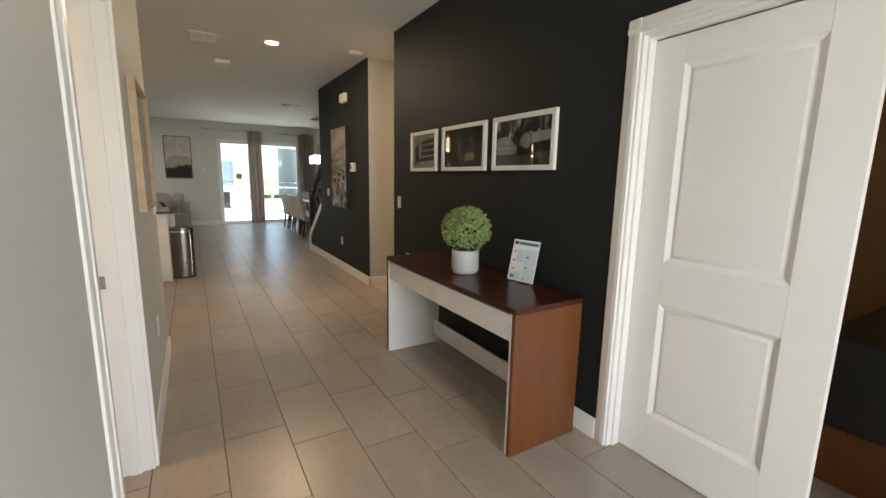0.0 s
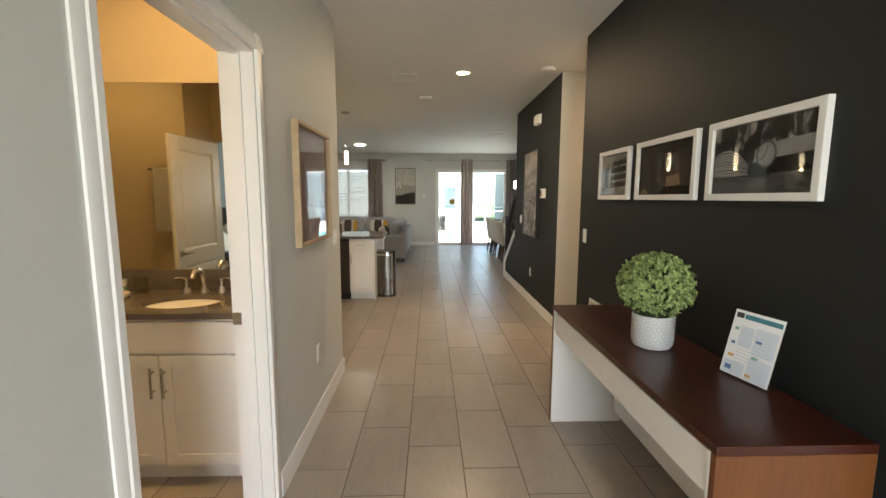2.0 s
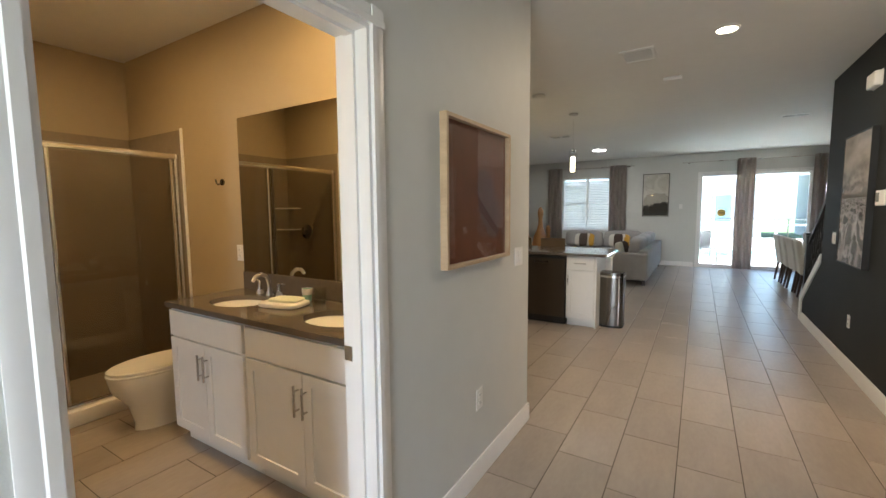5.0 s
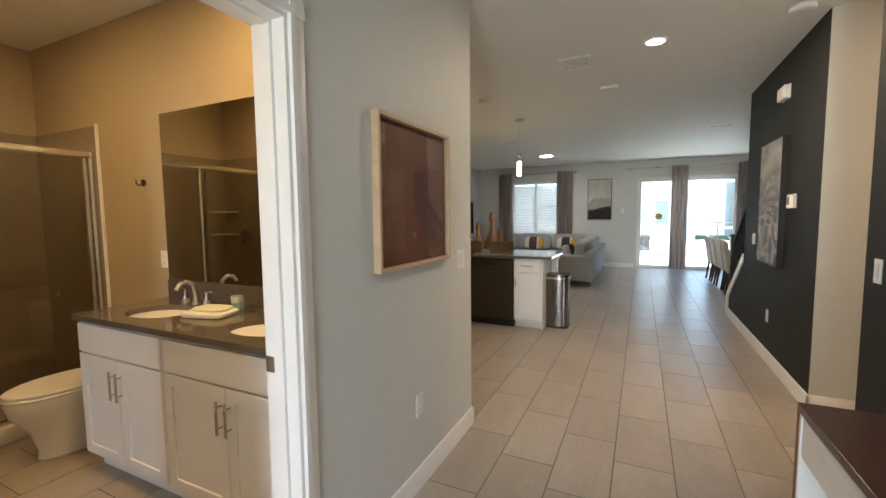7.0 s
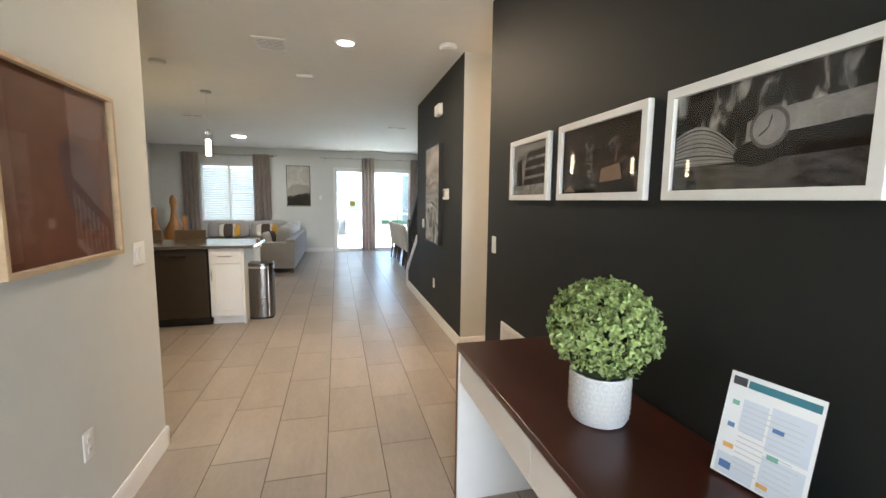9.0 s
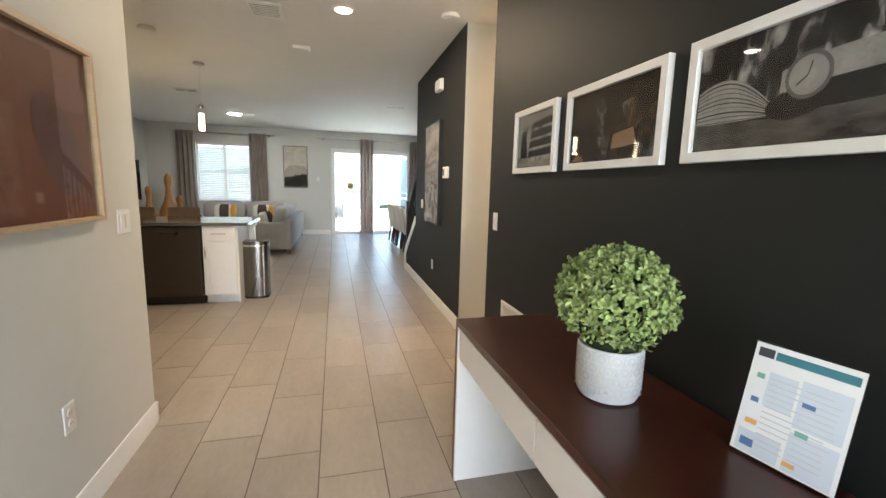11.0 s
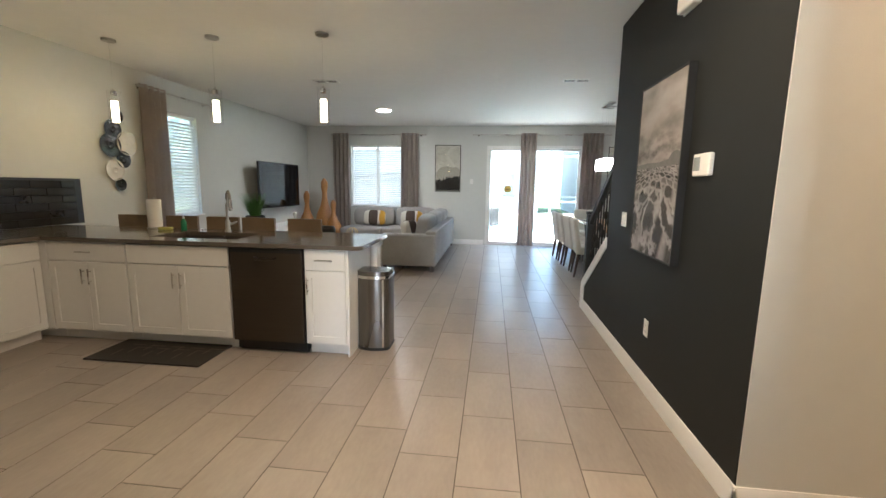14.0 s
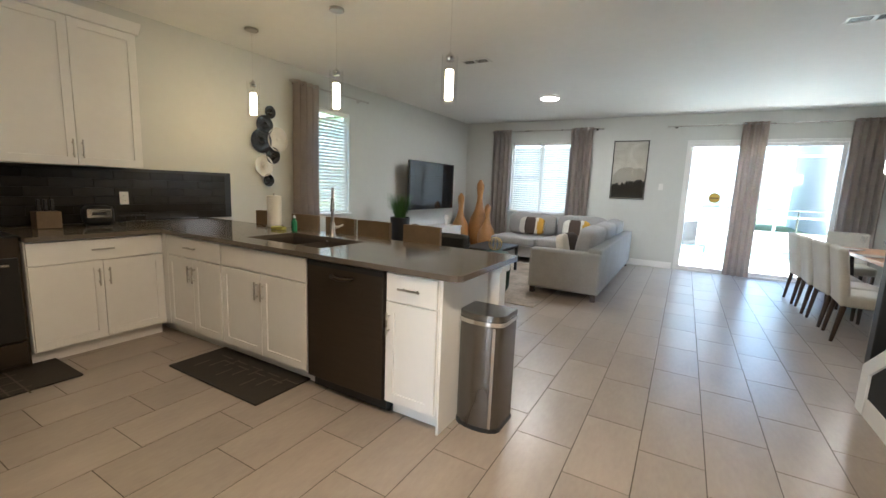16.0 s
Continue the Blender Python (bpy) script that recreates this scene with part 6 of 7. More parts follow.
part("top", B((-0.23, -0.95, 0.53), (0.23, 0.95, 0.56), 0.003), WHITE, cs)
part("body", B((-0.22, -0.93, 0.10), (0.215, 0.93, 0.529)), WHITE, cs)
for k in range(4):
    y0 = -0.92 + k * 0.46
    part("door", B((0.2155, y0 + 0.004, 0.115), (0.232, y0 + 0.456, 0.515), 0.003), WHITE, cs)
for x in (-0.18, 0.18):
    for y in (-0.85, 0.85):
        part("leg", B((x - 0.02, y - 0.02, 0), (x + 0.02, y + 0.02, 0.0995)), DARKWOOD, cs)
bust = thing("figurine", "small white abstract figurine on the media console", "figurine", pose(KL + 0.26, 11.9, 0.56))
part("figure", lathe(bmesh.new(), [(0.045, 0), (0.04, 0.02), (0.022, 0.05), (0.03, 0.10), (0.05, 0.14), (0.05, 0.19), (0.02, 0.22)], 18), PORCELAIN, bust)
bw = thing("bowl", "small dark bowl on the media console", "bowl", pose(KL + 0.26, 10.75, 0.56))
part("bowl", lathe(bmesh.new(), [(0.05, 0), (0.09, 0.05), (0.08, 0.08), (0.03, 0.095)], 20), DARKWOOD, bw)
gp = thing("grass_plant", "spiky green grass plant in a tall black pot", "potted plant", pose(-3.12, 9.98, 0))
part("pot", lathe(bmesh.new(), [(0.11, 0), (0.13, 0.02), (0.16, 0.82), (0.15, 0.83), (0.14, 0.78), (0.02, 0.78)], 28), BLACK, gp)
bv, bf = [], []
for k in range(260):
    a, l = rng.uniform(0, 2 * math.pi), rng.uniform(0.25, 0.45)
    out = rng.uniform(0.05, 0.22)
    b0 = Vector((0.07 * math.cos(a), 0.07 * math.sin(a), 0.78)) * 1.0
    s_ = Vector((-math.sin(a), math.cos(a), 0)) * 0.007
    q = len(bv)
    for j in range(4):
        u = j / 3
        p = b0 + Vector((math.cos(a) * out * u ** 1.6, math.sin(a) * out * u ** 1.6, l * u))
        bv += [p - s_ * (1 - u * 0.85), p + s_ * (1 - u * 0.85)]
    for j in range(3):
        bf.append((q + 2 * j, q + 2 * j + 1, q + 2 * j + 3, q + 2 * j + 2))
gm = bpy.data.meshes.new("blades")
gm.from_pydata([tuple(v) for v in bv], [], bf)
gm.materials.append(mat("grass_blade", (0.045, 0.115, 0.018), 0.5, var=0.4, scale=8, objvar=0.4, island=True))
go = new("blades", gm)
go.parent = gp
tagged(go, "thin green blades", kind="stuff")


def gourd(x, y, h, r, label):
    g = thing("wooden_sculpture", label, "sculpture", pose(x, y, 0), group="carved sculptures in the corner")
    part("body", lathe(bmesh.new(), [(r * 0.55, 0), (r * 0.7, 0.05 * h), (r * 0.98, 0.22 * h), (r, 0.32 * h), (r * 0.85, 0.45 * h), (r * 0.45, 0.58 * h), (r * 0.28, 0.70 * h), (r * 0.26, 0.78 * h), (r * 0.36, 0.87 * h), (r * 0.34, 0.94 * h), (r * 0.12, h)], 26), GOURD, g)


gourd(-3.02, 12.78, 1.52, 0.225, "tall honey brown carved wooden gourd sculpture on the floor")
gourd(-3.36, 12.55, 1.22, 0.20, "honey brown carved wooden gourd sculpture on the floor")
gourd(-2.72, 12.55, 1.02, 0.19, "short honey brown carved wooden gourd sculpture on the floor")

# sectional sofa: one run along the passage, one under the window
sf = thing("sectional_sofa", "light grey fabric L-shaped sectional sofa with loose cushions", "sofa", pose(0, 0, 0))
part("base", B((-0.80, 9.76, 0.09), (0.035, 12.98, 0.30), 0.02), SOFA, sf)
part("base", B((-2.30, 12.10, 0.09), (-0.801, 12.98, 0.30), 0.02), SOFA, sf)
part("back_panel", B((-0.10, 9.74, 0.09), (0.06, 13.0, 0.66), 0.02, 3), SOFA, sf)
part("back_panel", B((-2.30, 12.86, 0.09), (-0.102, 13.0, 0.66), 0.02, 3), SOFA, sf)
part("arm", B((-0.83, 9.71, 0.09), (0.062, 9.90, 0.61), 0.035, 3), SOFA, sf)
part("chaise", B((-2.32, 11.95, 0.09), (-1.45, 12.86, 0.30), 0.02), SOFA, sf)
for y0, y1 in ((9.90, 10.92), (10.925, 11.95)):
    part("seat_cushion", B((-0.84, y0 + 0.005, 0.30), (-0.11, y1 - 0.005, 0.46), 0.045, 3), SOFA, sf)
part("seat_cushion", B((-2.34, 11.90, 0.30), (-1.46, 12.84, 0.46), 0.045, 3), SOFA, sf)
part("seat_cushion", B((-1.455, 11.96, 0.30), (-0.11, 12.84, 0.46), 0.045, 3), SOFA, sf)
for y0, y1 in ((9.92, 10.90), (10.92, 11.90), (11.92, 12.84)):
    bm = bmesh.new()
    puff(bm, (0, 0, 0), (0.25, y1 - y0, 0.46), 4.5)
    bmesh.ops.transform(bm, matrix=Matrix.Translation((-0.20, (y0 + y1) / 2, 0.66)) @ Matrix.Rotation(radians(10), 4, "Y"), verts=bm.verts)
    part("back_cushion", bm, SOFA, sf)
for x0, x1 in ((-2.28, -1.30), (-1.28, -0.32)):
    bm = bmesh.new()
    puff(bm, (0, 0, 0), (x1 - x0, 0.25, 0.46), 4.5)
    bmesh.ops.transform(bm, matrix=Matrix.Translation(((x0 + x1) / 2, 12.76, 0.66)) @ Matrix.Rotation(radians(-10), 4, "X"), verts=bm.verts)
    part("back_cushion", bm, SOFA, sf)
for x, y in ((-0.78, 9.78), (0.0, 9.78), (0.0, 12.9), (-2.25, 12.9), (-2.25, 12.0)):
    part("foot", B((x - 0.03, y - 0.03, 0.0), (x + 0.03, y + 0.03, 0.0895)), DARKWOOD, sf)
BROWNF = mat("brown_pillow", (0.055, 0.036, 0.026), 0.9, var=0.1, bump=0.3, bscale=250)
MUSTARD = mat("mustard_pillow", (0.46, 0.26, 0.035), 0.9, var=0.1, bump=0.3, bscale=250)


def pillow(label, m, cols):
    p = thing("throw_pillow", label, "pillow", m, group="throw pillows on the sofa")
    bm = puff(bmesh.new(), (0, 0, 0), (0.50, 0.15, 0.34), 4.2, 28, 12)
    part("cover", bm, CREAM, p)
    for k, (x0, x1, mm) in enumerate(cols):
        b = puff(bmesh.new(), (0, 0, 0), (0.506, 0.155, 0.346), 4.2, 56, 14)
        dead = [v for v in b.verts if not x0 <= v.co.x <= x1]
        bmesh.ops.delete(b, geom=dead, context="VERTS")
        part("stripe", b, mm, p)


pillow("striped cream brown and mustard lumbar pillow", pose(-1.72, 12.50, 0.645, -14, 0, 0), [(-0.13, 0.10, BROWNF), (0.12, 0.25, MUSTARD)])
pillow("striped cream brown and mustard lumbar pillow", pose(-0.86, 12.50, 0.645, -14, 0, 0), [(-0.13, 0.10, BROWNF), (0.12, 0.25, MUSTARD)])
pillow("dark brown striped pillow leaning on the sofa arm", pose(-0.44, 10.12, 0.63, -14, 0, 80), [(-0.13, 0.25, BROWNF)])

RUG = mat("patterned_rug", (0.30, 0.255, 0.21), 0.95, var=0.45, scale=4, bump=0.6, bscale=200)
solid("rug", B((-2.75, 9.05, 0.0005), (-0.52, 11.75, 0.012), 0.004), RUG, "beige patterned woven area rug in the living room", "rug")
ct = thing("coffee_table", "dark low coffee table with a gold wire ornament", "coffee table", pose(-1.75, 10.6, 0))
part("top", B((-0.30, -0.45, 0.40), (0.30, 0.45, 0.44), 0.004), BLACK, ct)
for x in (-0.27, 0.27):
    for y in (-0.42, 0.42):
        part("leg", B((x - 0.02, y - 0.02, 0.012), (x + 0.02, y + 0.02, 0.3995)), BLACK, ct)
ac_ = thing("armchair", "black armchair with a dark green cushion behind the peninsula", "armchair", pose(-1.34, 8.78, 0, 0, 0, 0))
part("seat", B((-0.22, -0.28, 0.16), (0.22, 0.34, 0.44), 0.04, 3), BLACK, ac_)
part("backrest", B((-0.22, -0.36, 0.16), (0.22, -0.24, 0.84), 0.04, 3), BLACK, ac_)
for s in (-1, 1):
    part("arm", B((s * 0.25 - 0.03, -0.34, 0.16), (s * 0.25 + 0.03, 0.34, 0.60), 0.03, 3), BLACK, ac_)
    for y in (-0.3, 0.3):
        part("leg", B((s * 0.18 - 0.02, y - 0.02, 0), (s * 0.18 + 0.02, y + 0.02, 0.1595)), DARKWOOD, ac_)
orn = thing("wire_ornament", "gold wire ball ornament on a dark green pouf", "ornament", pose(-1.25, 9.55, 0.0125))
part("pouf", lathe(bmesh.new(), [(0.18, 0.0), (0.21, 0.05), (0.22, 0.30), (0.19, 0.50), (0.08, 0.53)], 26), mat("green_velvet", (0.012, 0.05, 0.035), 0.7, var=0.2), orn)
bm = bmesh.new()
for k in range(5):
    a = math.pi * k / 5
    tube(bm, [(0.09 * math.cos(t) * math.cos(a), 0.09 * math.cos(t) * math.sin(a), 0.615 + 0.085 * math.sin(t)) for t in [2 * math.pi * j / 24 for j in range(25)]], 0.004, 6)
part("ball", bm, mat("gold_wire", (0.62, 0.45, 0.18), 0.3, metal=1.0), orn)

TREEART = photo_mat("misty_forest_print", [(0.35, (0.48, 0.46, 0.40)), (0.6, (0.60, 0.58, 0.52))], 3)


def forest_picture(label, m):
    p = picture("framed_artwork", label, m, 0.61, 1.09, BLACKIRON, TREEART, f=0.014, d=0.03)
    bm = bmesh.new()
    prism(bm, [(-0.28, -0.1), (-0.18, 0.02), (0.0, 0.06), (0.12, 0.02), (0.2, 0.05), (0.29, -0.05), (0.29, -0.30), (-0.28, -0.30)], "y", -0.0103, -0.0097)
    part("print_hill", bm, mat("print_haze", (0.36, 0.335, 0.285), 0.6, var=0.15), p)
    bm = bmesh.new()
    r = random.Random(3)
    top = [(-0.285 + 0.57 * k / 22, -0.29 + 0.09 * (k / 22) + r.uniform(-0.03, 0.07)) for k in range(23)]
    prism(bm, [(-0.285, -0.52)] + top + [(0.285, -0.52)], "y", -0.0112, -0.0106)
    part("print_trees", bm, GREYS[0], p)
    return p


forest_picture("misty forest print in a thin black frame on the wall", pose(-0.125, BACK, 1.795))
forest_picture("misty forest print in a thin black frame on the dining wall", pose(3.83, BACK, 1.77))

# metal wall discs
PEARL = mat("pearl_shell", (0.62, 0.55, 0.44), 0.25, metal=0.2, var=0.12, scale=12)
GUN = mat("gunmetal_disc", (0.055, 0.054, 0.052), 0.26, metal=0.9, var=0.3, scale=10)
wd_ = thing("wall_sculpture", "cluster of gunmetal and pearl disc wall sculpture", "wall decor", pose(KL, 7.85, 1.75))
for y, z, r, mm in ((0.04, 0.40, 0.075, GUN), (-0.04, 0.24, 0.115, GUN), (-0.09, 0.05, 0.14, GUN), (0.14, 0.09, 0.145, PEARL), (0.07, -0.11, 0.10, GUN), (-0.06, -0.24, 0.125, PEARL), (0.0, -0.41, 0.075, GUN)):
    bm = lathe(bmesh.new(), [(r * 0.9, 0.028), (r, 0.036), (r, 0.040), (r * 0.5, 0.030), (r * 0.27, 0.042), (r * 0.1, 0.034)], 30)
    bmesh.ops.transform(bm, matrix=Matrix.Translation((0.0, y, z)) @ Matrix.Rotation(radians(90), 4, "Y"), verts=bm.verts)
    dd = part("disc", bm, mm, wd_)
    bm = bmesh.new()
    rod(bm, (0.0005, y, z), (0.034, y, z), 0.006, seg=8)
    part("pin", bm, BLACKIRON, dd)

# ---------- dining ----------
def chair_proto(m):
    c = thing("dining_chair", "cream upholstered high back dining chair with dark wooden legs", "chair", m, group="chairs along the dining table")
    part("seat", B((-0.24, -0.235, 0.36), (0.24, 0.235, 0.48), 0.03, 3), CREAM, c)
    bm = B((-0.235, -0.235, 0.36), (-0.155, 0.235, 0.92), 0.03, 3)
    for v in bm.verts:
        v.co.x -= 0.09 * max(0.0, v.co.z - 0.45) / 0.5
    part("backrest", bm, CREAM, c)
    for x, y, lean in ((-0.20, -0.20, -0.05), (-0.20, 0.20, -0.05), (0.20, -0.20, 0.0), (0.20, 0.20, 0.0)):
        bm = bmesh.new()
        rod(bm, (x + lean, y, 0), (x, y, 0.37), 0.016, 0.026, seg=8)
        part("leg", bm, DARKWOOD, c)
    return c


CY = (9.97, 10.52, 11.07, 11.62)
c0 = chair_proto(pose(2.51, CY[0], 0, 0, 0, -4))
for y, x, a in zip(CY[1:], (2.50, 2.48, 2.46), (3, -2, 2)):
    copy_thing(c0, pose(x, y, 0, 0, 0, a))
for y in CY:
    copy_thing(c0, pose(3.84, y, 0, 0, 0, 180))
copy_thing(c0, pose(2.98, 12.42, 0, 0, 0, -90))
dt = thing("dining_table", "honey brown wooden dining table on a dark metal base", "dining table", pose(3.16, 10.80, 0))
part("tabletop", B((-0.50, -1.16, 0.72), (0.50, 1.16, 0.765), 0.006), TABLEWOOD, dt)
for y in (-0.85, 0.85):
    bm = bmesh.new()
    tube(bm, [(-0.38, y, 0.715), (-0.30, y, 0.02), (0.30, y, 0.02), (0.38, y, 0.715)], 0.025, 8)
    part("trestle", bm, BLACKIRON, dt)
part("stretcher", B((-0.03, -0.85, 0.03), (0.03, 0.85, 0.08)), BLACKIRON, dt)
for k, y in enumerate((10.05, 10.8, 11.5)):
    g = thing("place_setting", "stacked glass tableware on the dining table", "tableware", pose(2.72, y, 0.765), group="place settings")
    part("plate", lathe(bmesh.new(), [(0.07, 0), (0.13, 0.012), (0.13, 0.016), (0.06, 0.006)], 24), PORCELAIN, g)
    part("goblet", lathe(bmesh.new(), [(0.03, 0.008), (0.006, 0.02), (0.006, 0.09), (0.03, 0.11), (0.036, 0.18), (0.033, 0.18), (0.01, 0.115)], 18, (0.14, 0.12, 0)), CLEAR, g)
cd = thing("chandelier", "lit rectangular crystal chandelier above the dining table", "chandelier", pose(2.82, 10.7, CEIL))
part("canopy", B((-0.055, -0.24, -0.025), (0.055, 0.24, 0), 0.004), CHROME, cd)
bm = bmesh.new()
for x in (-0.035, 0.035):
    for y in (-0.2, 0.2):
        rod(bm, (x, y, -0.90), (x, y, -0.018), 0.0015, seg=6)
part("cables", bm, CHROME, cd)
bm = bmesh.new()
box(bm, (-0.085, -0.30, -0.905), (0.085, 0.30, -0.895))
part("plate", bm, CHROME, cd)
CRYS = glow("crystal_glow", (1.0, 0.93, 0.82), 1.2)
cm = mesh_of("crystal", B((-0.016, -0.016, -1.09), (0.016, 0.016, -0.906), 0.005), CRYS)
for i in range(3):
    for j in range(9):
        if i in (0, 2) or j in (0, 8):
            o = new("crystal", cm)
            o.location = (-0.065 + 0.065 * i, -0.28 + 0.07 * j, 0)
            o.parent = cd

# ---------- stairs ----------
stn = thing("staircase", "staircase with white stringer, dark treads and black iron balustrade", "staircase", pose(0, 0, 0), kind="structure")
for k in range(9):
    y1 = 8.18 - 0.26 * k
    part("tread", B((XD + 0.13, y1 - 0.285, 0.185 * (k + 1) - 0.03), (3.098, y1 + 0.02, 0.185 * (k + 1)), 0.008), mat("stair_carpet", (0.24, 0.21, 0.18), 0.95, var=0.15, bump=0.5, bscale=200) if k == 0 else bpy.data.materials["stair_carpet"], stn)
    part("riser", B((XD + 0.13, y1 - 0.02, 0.185 * k), (3.098, y1, 0.185 * (k + 1) - 0.0305)), WHITE, stn)
low = bmesh.new()
prism(low, [(7.22, 0), (8.06, 0), (8.06, 0.27), (7.22, 0.845)], "x", XD + 0.001, XD + 0.12)
solid("wall_stair_low", low, BLACKWALL, "low charcoal wall end under the stair stringer", "wall", "structure")
tm = bmesh.new()
prism(tm, [(8.02, 0.0), (8.14, 0.0), (8.14, 0.30), (7.225, 0.935), (7.222, 0.83), (8.02, 0.27)], "x", XD - 0.014, XD + 0.135)
solid("trim_stair", tm, WHITE, "white stepped trim board along the foot of the stairs", "stair trim", "structure")
part("newel", B((XD + 0.04, 8.22, 0.0), (XD + 0.13, 8.31, 1.08), 0.006), BLACKIRON, stn, "black square newel post")
part("newel_cap", B((XD + 0.03, 8.21, 1.081), (XD + 0.14, 8.32, 1.115), 0.01), BLACKIRON, stn)
bm = bmesh.new()
prism(bm, [(8.22, 0.97), (8.22, 1.04), (7.235, 1.755), (7.235, 1.685)], "x", XD + 0.055, XD + 0.115)
part("handrail", bm, BLACKIRON, stn)
for k in range(9):
    y = 8.14 - 0.10 * k
    z0 = 0.30 + (8.14 - y) * 0.694
    z1 = 0.975 + (8.22 - y) * 0.727
    bm = bmesh.new()
    rod(bm, (XD + 0.085, y, z0), (XD + 0.085, y, z1), 0.009, seg=8)
    zc = z0 + (z1 - z0) * (0.62 if k % 2 else 0.45)
    lathe(bm, [(0.009, -0.05), (0.022, -0.02), (0.026, 0.0), (0.022, 0.02), (0.009, 0.05)], 12, (XD + 0.085, y, zc))
    part("baluster", bm, BLACKIRON, stn)

# ---------- side room by the entry ----------
bc = thing("bench_cabinet", "low black cabinet in the dim side room", "cabinet", pose(3.1, -0.1, 0))
part("body", B((-0.55, -0.5, 0.30), (0.9, 0.8, 0.72), 0.01), BLACK, bc)
part("base", B((-0.5, -0.45, 0.0), (0.85, 0.75, 0.2995)), BROWNWOOD, bc)

# ---------- outside ----------
GROUND = mat("lawn", (0.09, 0.13, 0.04), 0.95, var=0.3, scale=1.5, bump=0.5, bscale=30)
PAVING = mat("pool_paving", (0.50, 0.47, 0.42), 0.8, var=0.08, scale=3)
solid("ground", B((-400, -400, -0.35), (400, 400, -0.16)), GROUND, "flat green lawn reaching the horizon", "ground", "structure")
solid("patio", B((-3.8, BACK + 0.15, -0.159), (6.0, 27.0, -0.03)), PAVING, "pale stone pool deck outside the patio door", "pavement", "structure")
WATER = mat("pool_water", (0.10, 0.42, 0.46), 0.05, var=0.15, scale=2, bump=0.2, bscale=6)
pl = thing("pool", "small turquoise swimming pool in the deck", "pool", pose(2.2, 17.6, -0.03))
part("water", B((-2.2, -1.1, 0.001), (2.2, 1.1, 0.008)), WATER, pl)
bm = bmesh.new()
for a, b in (((-2.4, -1.3), (2.4, -1.1)), ((-2.4, 1.1), (2.4, 1.3)), ((-2.4, -1.1), (-2.2, 1.1)), ((2.2, -1.1), (2.4, 1.1))):
    box(bm, (*a, 0.001), (*b, 0.02), 0.005)
part("coping", bm, PAVING, pl)
cage = thing("screen_enclosure", "white aluminium pool screen enclosure frame", "pool enclosure", pose(0, 0, -0.03))
for x in (-3.4, -1.2, 1.0, 3.2, 5.4):
    part("post", B((x - 0.03, 19.9, 0), (x + 0.03, 19.96, 3.0)), WHITE, cage)
for z in (0.85, 2.6, 3.0):
    part("rail", B((-3.4, 19.91, z), (5.4, 19.95, z + 0.05)), WHITE, cage)
pf = thing("pool_fence", "thin dark mesh pool safety fence", "fence", pose(0, 0, -0.03))
for k in range(9):
    x = -3.0 + k * 0.98
    bm = bmesh.new()
    rod(bm, (x, 15.4, 0), (x, 15.4, 1.18), 0.018, seg=8)
    part("post", bm, DARKSTEEL, pf)
bm = bmesh.new()
rod(bm, (-3.0, 15.4, 1.17), (4.84, 15.4, 1.17), 0.018, seg=8)
part("top_rail", bm, DARKSTEEL, pf)
pc = thing("patio_chair", "grey metal patio chair on the pool deck", "patio chair", pose(1.0, 14.4, -0.03, 0, 0, 20))
part("seat", B((-0.24, -0.24, 0.40), (0.24, 0.24, 0.43), 0.01), DARKSTEEL, pc)
part("backrest", B((-0.24, 0.22, 0.431), (0.24, 0.25, 0.88), 0.01), DARKSTEEL, pc)
for x in (-0.22, 0.22):
    for y in (-0.22, 0.22):
        part("leg", B((x - 0.014, y - 0.014, 0), (x + 0.014, y + 0.014, 0.3995)), DARKSTEEL, pc)
STUCCO = mat("white_stucco", (0.50, 0.50, 0.495), 0.85, var=0.05, scale=2, bump=0.3, bscale=30)
GREYROOF = mat("grey_roof", (0.16, 0.15, 0.14), 0.9, var=0.2, scale=6)
WINGLASS = mat("pale_window_glass", (0.20, 0.25, 0.28), 0.08, var=0.1)


def house(x0, x1, y0, label):
    h = thing("house", label, "house", pose((x0 + x1) / 2, y0, -0.16))
    w = (x1 - x0) / 2
    part("wall", B((-w, 0, 0), (w, 8, 6.0)), STUCCO, h)
    bm = bmesh.new()
    prism(bm, [(-0.5, 6.001), (8.5, 6.001), (4, 8.2)], "x", -w - 0.5, w + 0.5)
    part("roof", bm, GREYROOF, h)
    for z0, z1 in ((0.9, 2.3), (3.9, 5.3)):
        for k in range(int(2 * w / 3)):
            x = -w + 1.5 + 3 * k
            wn_ = part("window", B((x - 0.75, -0.02, z0), (x + 0.75, -0.001, z1)), WINGLASS, h)
            bm = bmesh.new()
            for a, b in (((x - 0.83, z0 - 0.08), (x + 0.83, z0)), ((x - 0.83, z1), (x + 0.83, z1 + 0.08)), ((x - 0.83, z0), (x - 0.75, z1)), ((x + 0.75, z0), (x + 0.83, z1)), ((x - 0.03, z0), (x + 0.03, z1))):
                box(bm, (a[0], -0.05, a[1]), (b[0], -0.0205, b[1]))
            part("frame", bm, WHITE, wn_)


house(-9, 3.5, 27, "pale grey two storey neighbouring house with dark windows")
house(6.0, 17, 27, "pale grey two storey neighbouring house with dark windows")
house(-26, -11, 27, "pale grey two storey neighbouring house with dark windows")
hs = thing("house", "pale two storey house across the side yard", "house", pose(-15, 9, -0.16, 0, 0, 90))
part("wall", B((-9, 0, 0), (9, 7, 6.0)), STUCCO, hs)
bm = bmesh.new()
prism(bm, [(-0.5, 6.001), (7.5, 6.001), (3.5, 8)], "x", -9.5, 9.5)
part("roof", bm, GREYROOF, hs)

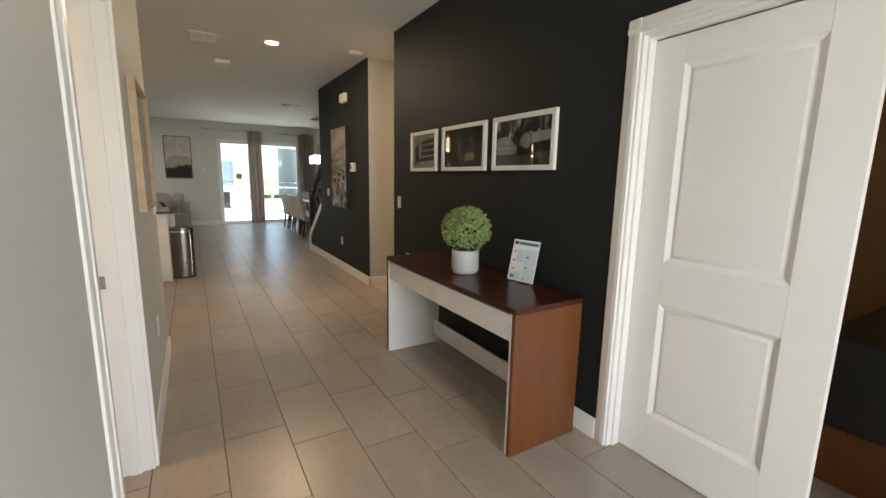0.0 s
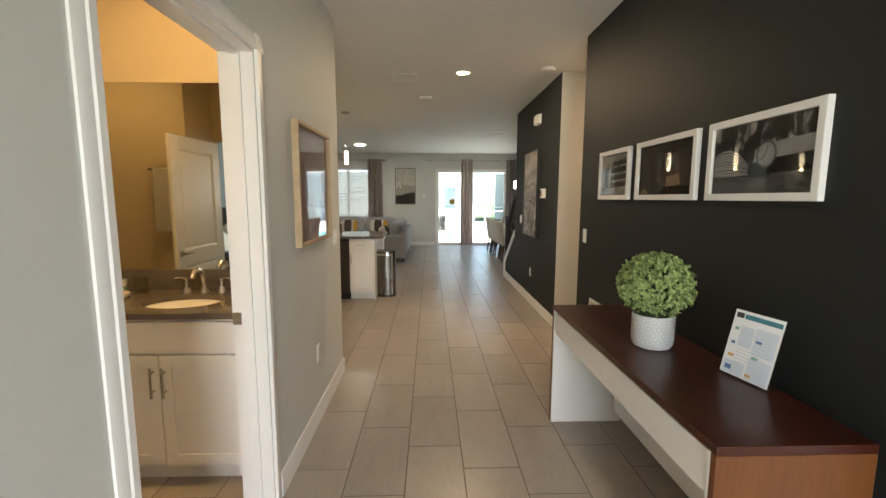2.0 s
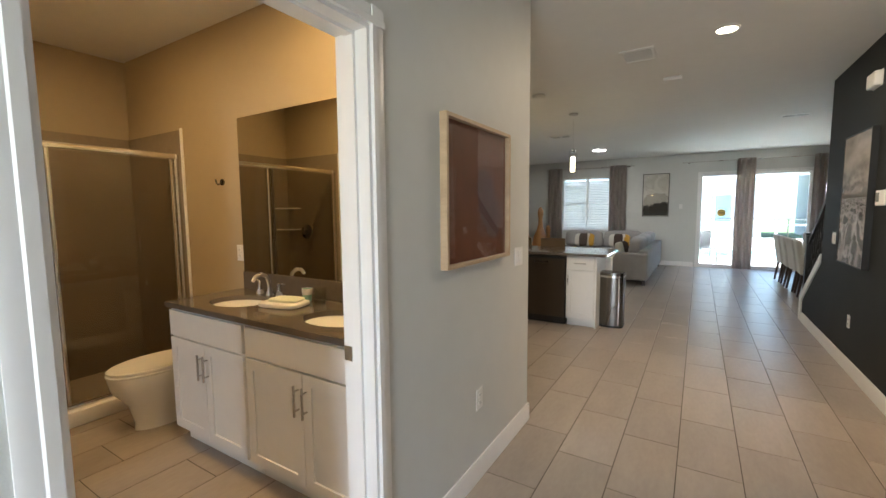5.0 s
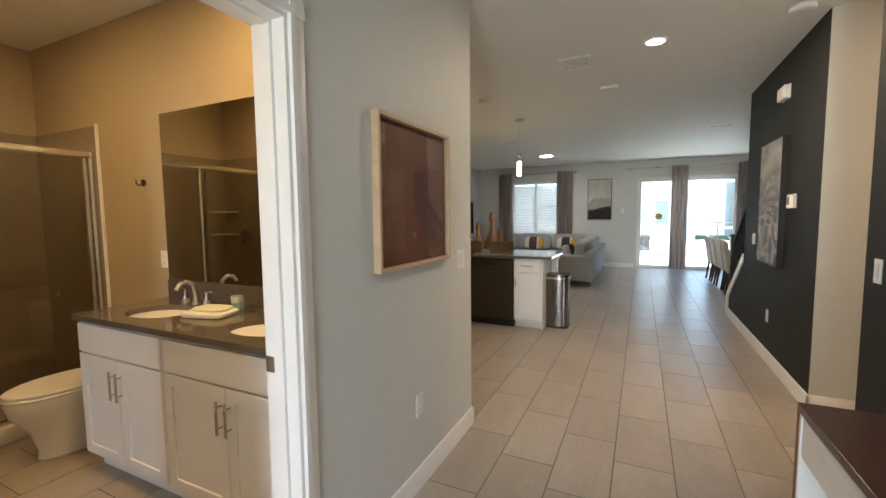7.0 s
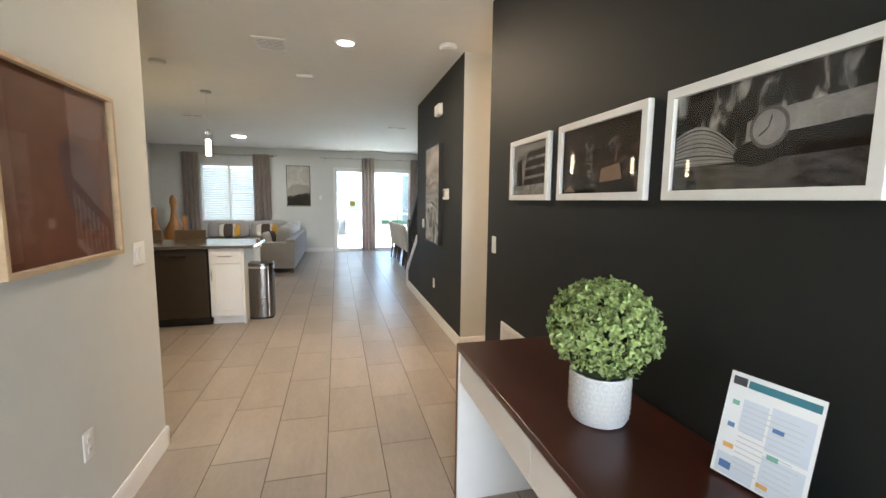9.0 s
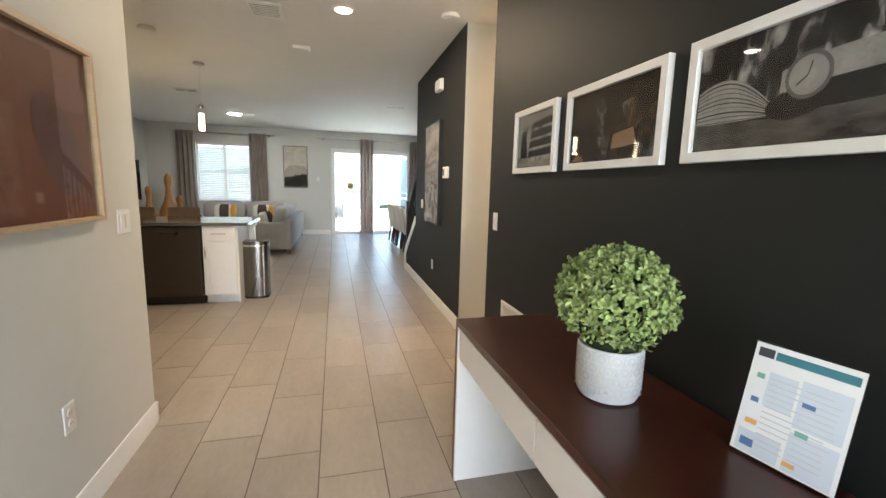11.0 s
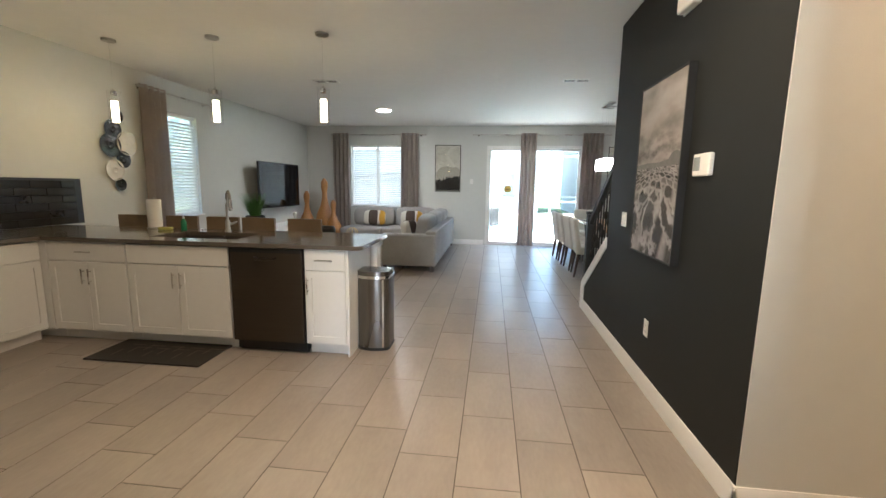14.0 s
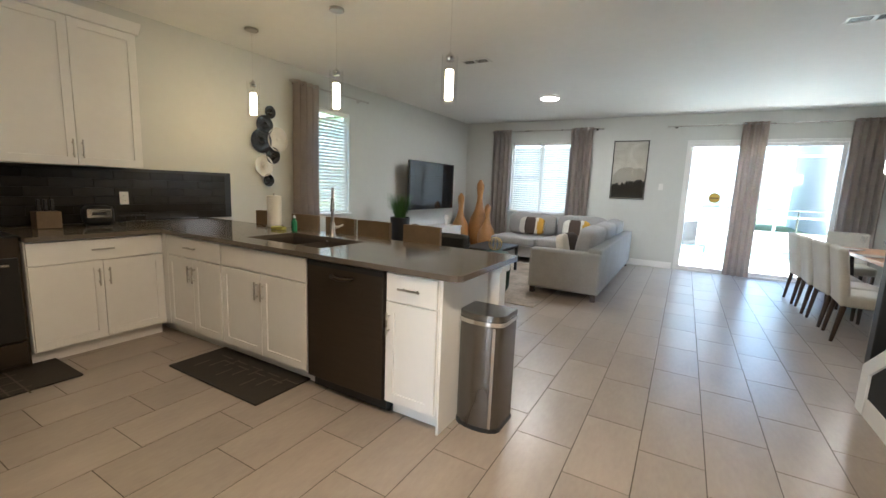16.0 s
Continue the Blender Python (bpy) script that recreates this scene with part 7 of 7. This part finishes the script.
# ---------- floor, tile by tile ----------
FX0, FY0, FX1, FY1 = KL - 0.13, -3.8, 4.58, BACK + 0.13
solid("floor", B((KL - 0.14, -3.9, -0.15), (5.12, BACK + 0.14, -0.0022)), GROUT, "beige grey rectangular porcelain tile floor with dark joints", "floor", "structure")
floor_ob = bpy.data.objects["floor"]
TW, TL, JX, GAP = 0.3070, 0.610, 0.485, 0.0023


def tile_verts(w, l):
    a, b, c = w / 2 - GAP, l / 2 - GAP, 0.0018
    v = [(-a, -b, -0.0024), (a, -b, -0.0024), (a, b, -0.0024), (-a, b, -0.0024), (-a, -b, -c * 0.6), (a, -b, -c * 0.6), (a, b, -c * 0.6), (-a, b, -c * 0.6), (-a + c, -b + c, 0), (a - c, -b + c, 0), (a - c, b - c, 0), (-a + c, b - c, 0)]
    f = [(8, 9, 10, 11)] + [(k, (k + 1) % 4, 4 + (k + 1) % 4, 4 + k) for k in range(4)] + [(4 + k, 4 + (k + 1) % 4, 8 + (k + 1) % 4, 8 + k) for k in range(4)]
    return v, f


tv_, tf_ = tile_verts(TW, TL)
tmesh = bpy.data.meshes.new("tile")
tmesh.from_pydata(tv_, [], tf_)
tmesh.materials.append(TILE)
rest_v, rest_f, near = [], [], 0
for c in range(-14, 15):
    x = JX + TW * (c + 0.5)
    ph = (0.286 - 0.2065 * c) % TL
    for r in range(-8, 24):
        y = ph + TL * (r + 0.5)
        if not (FX0 < x < 4.95 and FY0 < y < FY1 + 0.1):
            continue
        close = (-0.3 < x < 2.1 and 0.4 < y < 9.5) or (-2.8 < x <= -0.3 and 3.9 < y < 6.6) or (0.0 < x < 2.0 and 9.5 <= y < 12.5)
        if close and near < 300:
            t = new("tile", tmesh)
            t.location = (x, y, 0)
            t.parent = floor_ob
            near += 1
        else:
            q = len(rest_v)
            rest_v += [(x + a, y + b, d) for a, b, d in tv_]
            rest_f += [tuple(q + k for k in f) for f in tf_]
rm = bpy.data.meshes.new("tiles")
rm.from_pydata(rest_v, [], rest_f)
rm.materials.append(TILEREST)
ro = new("tiles", rm)
ro.parent = floor_ob
tagged(ro, "further floor tiles", kind="stuff")
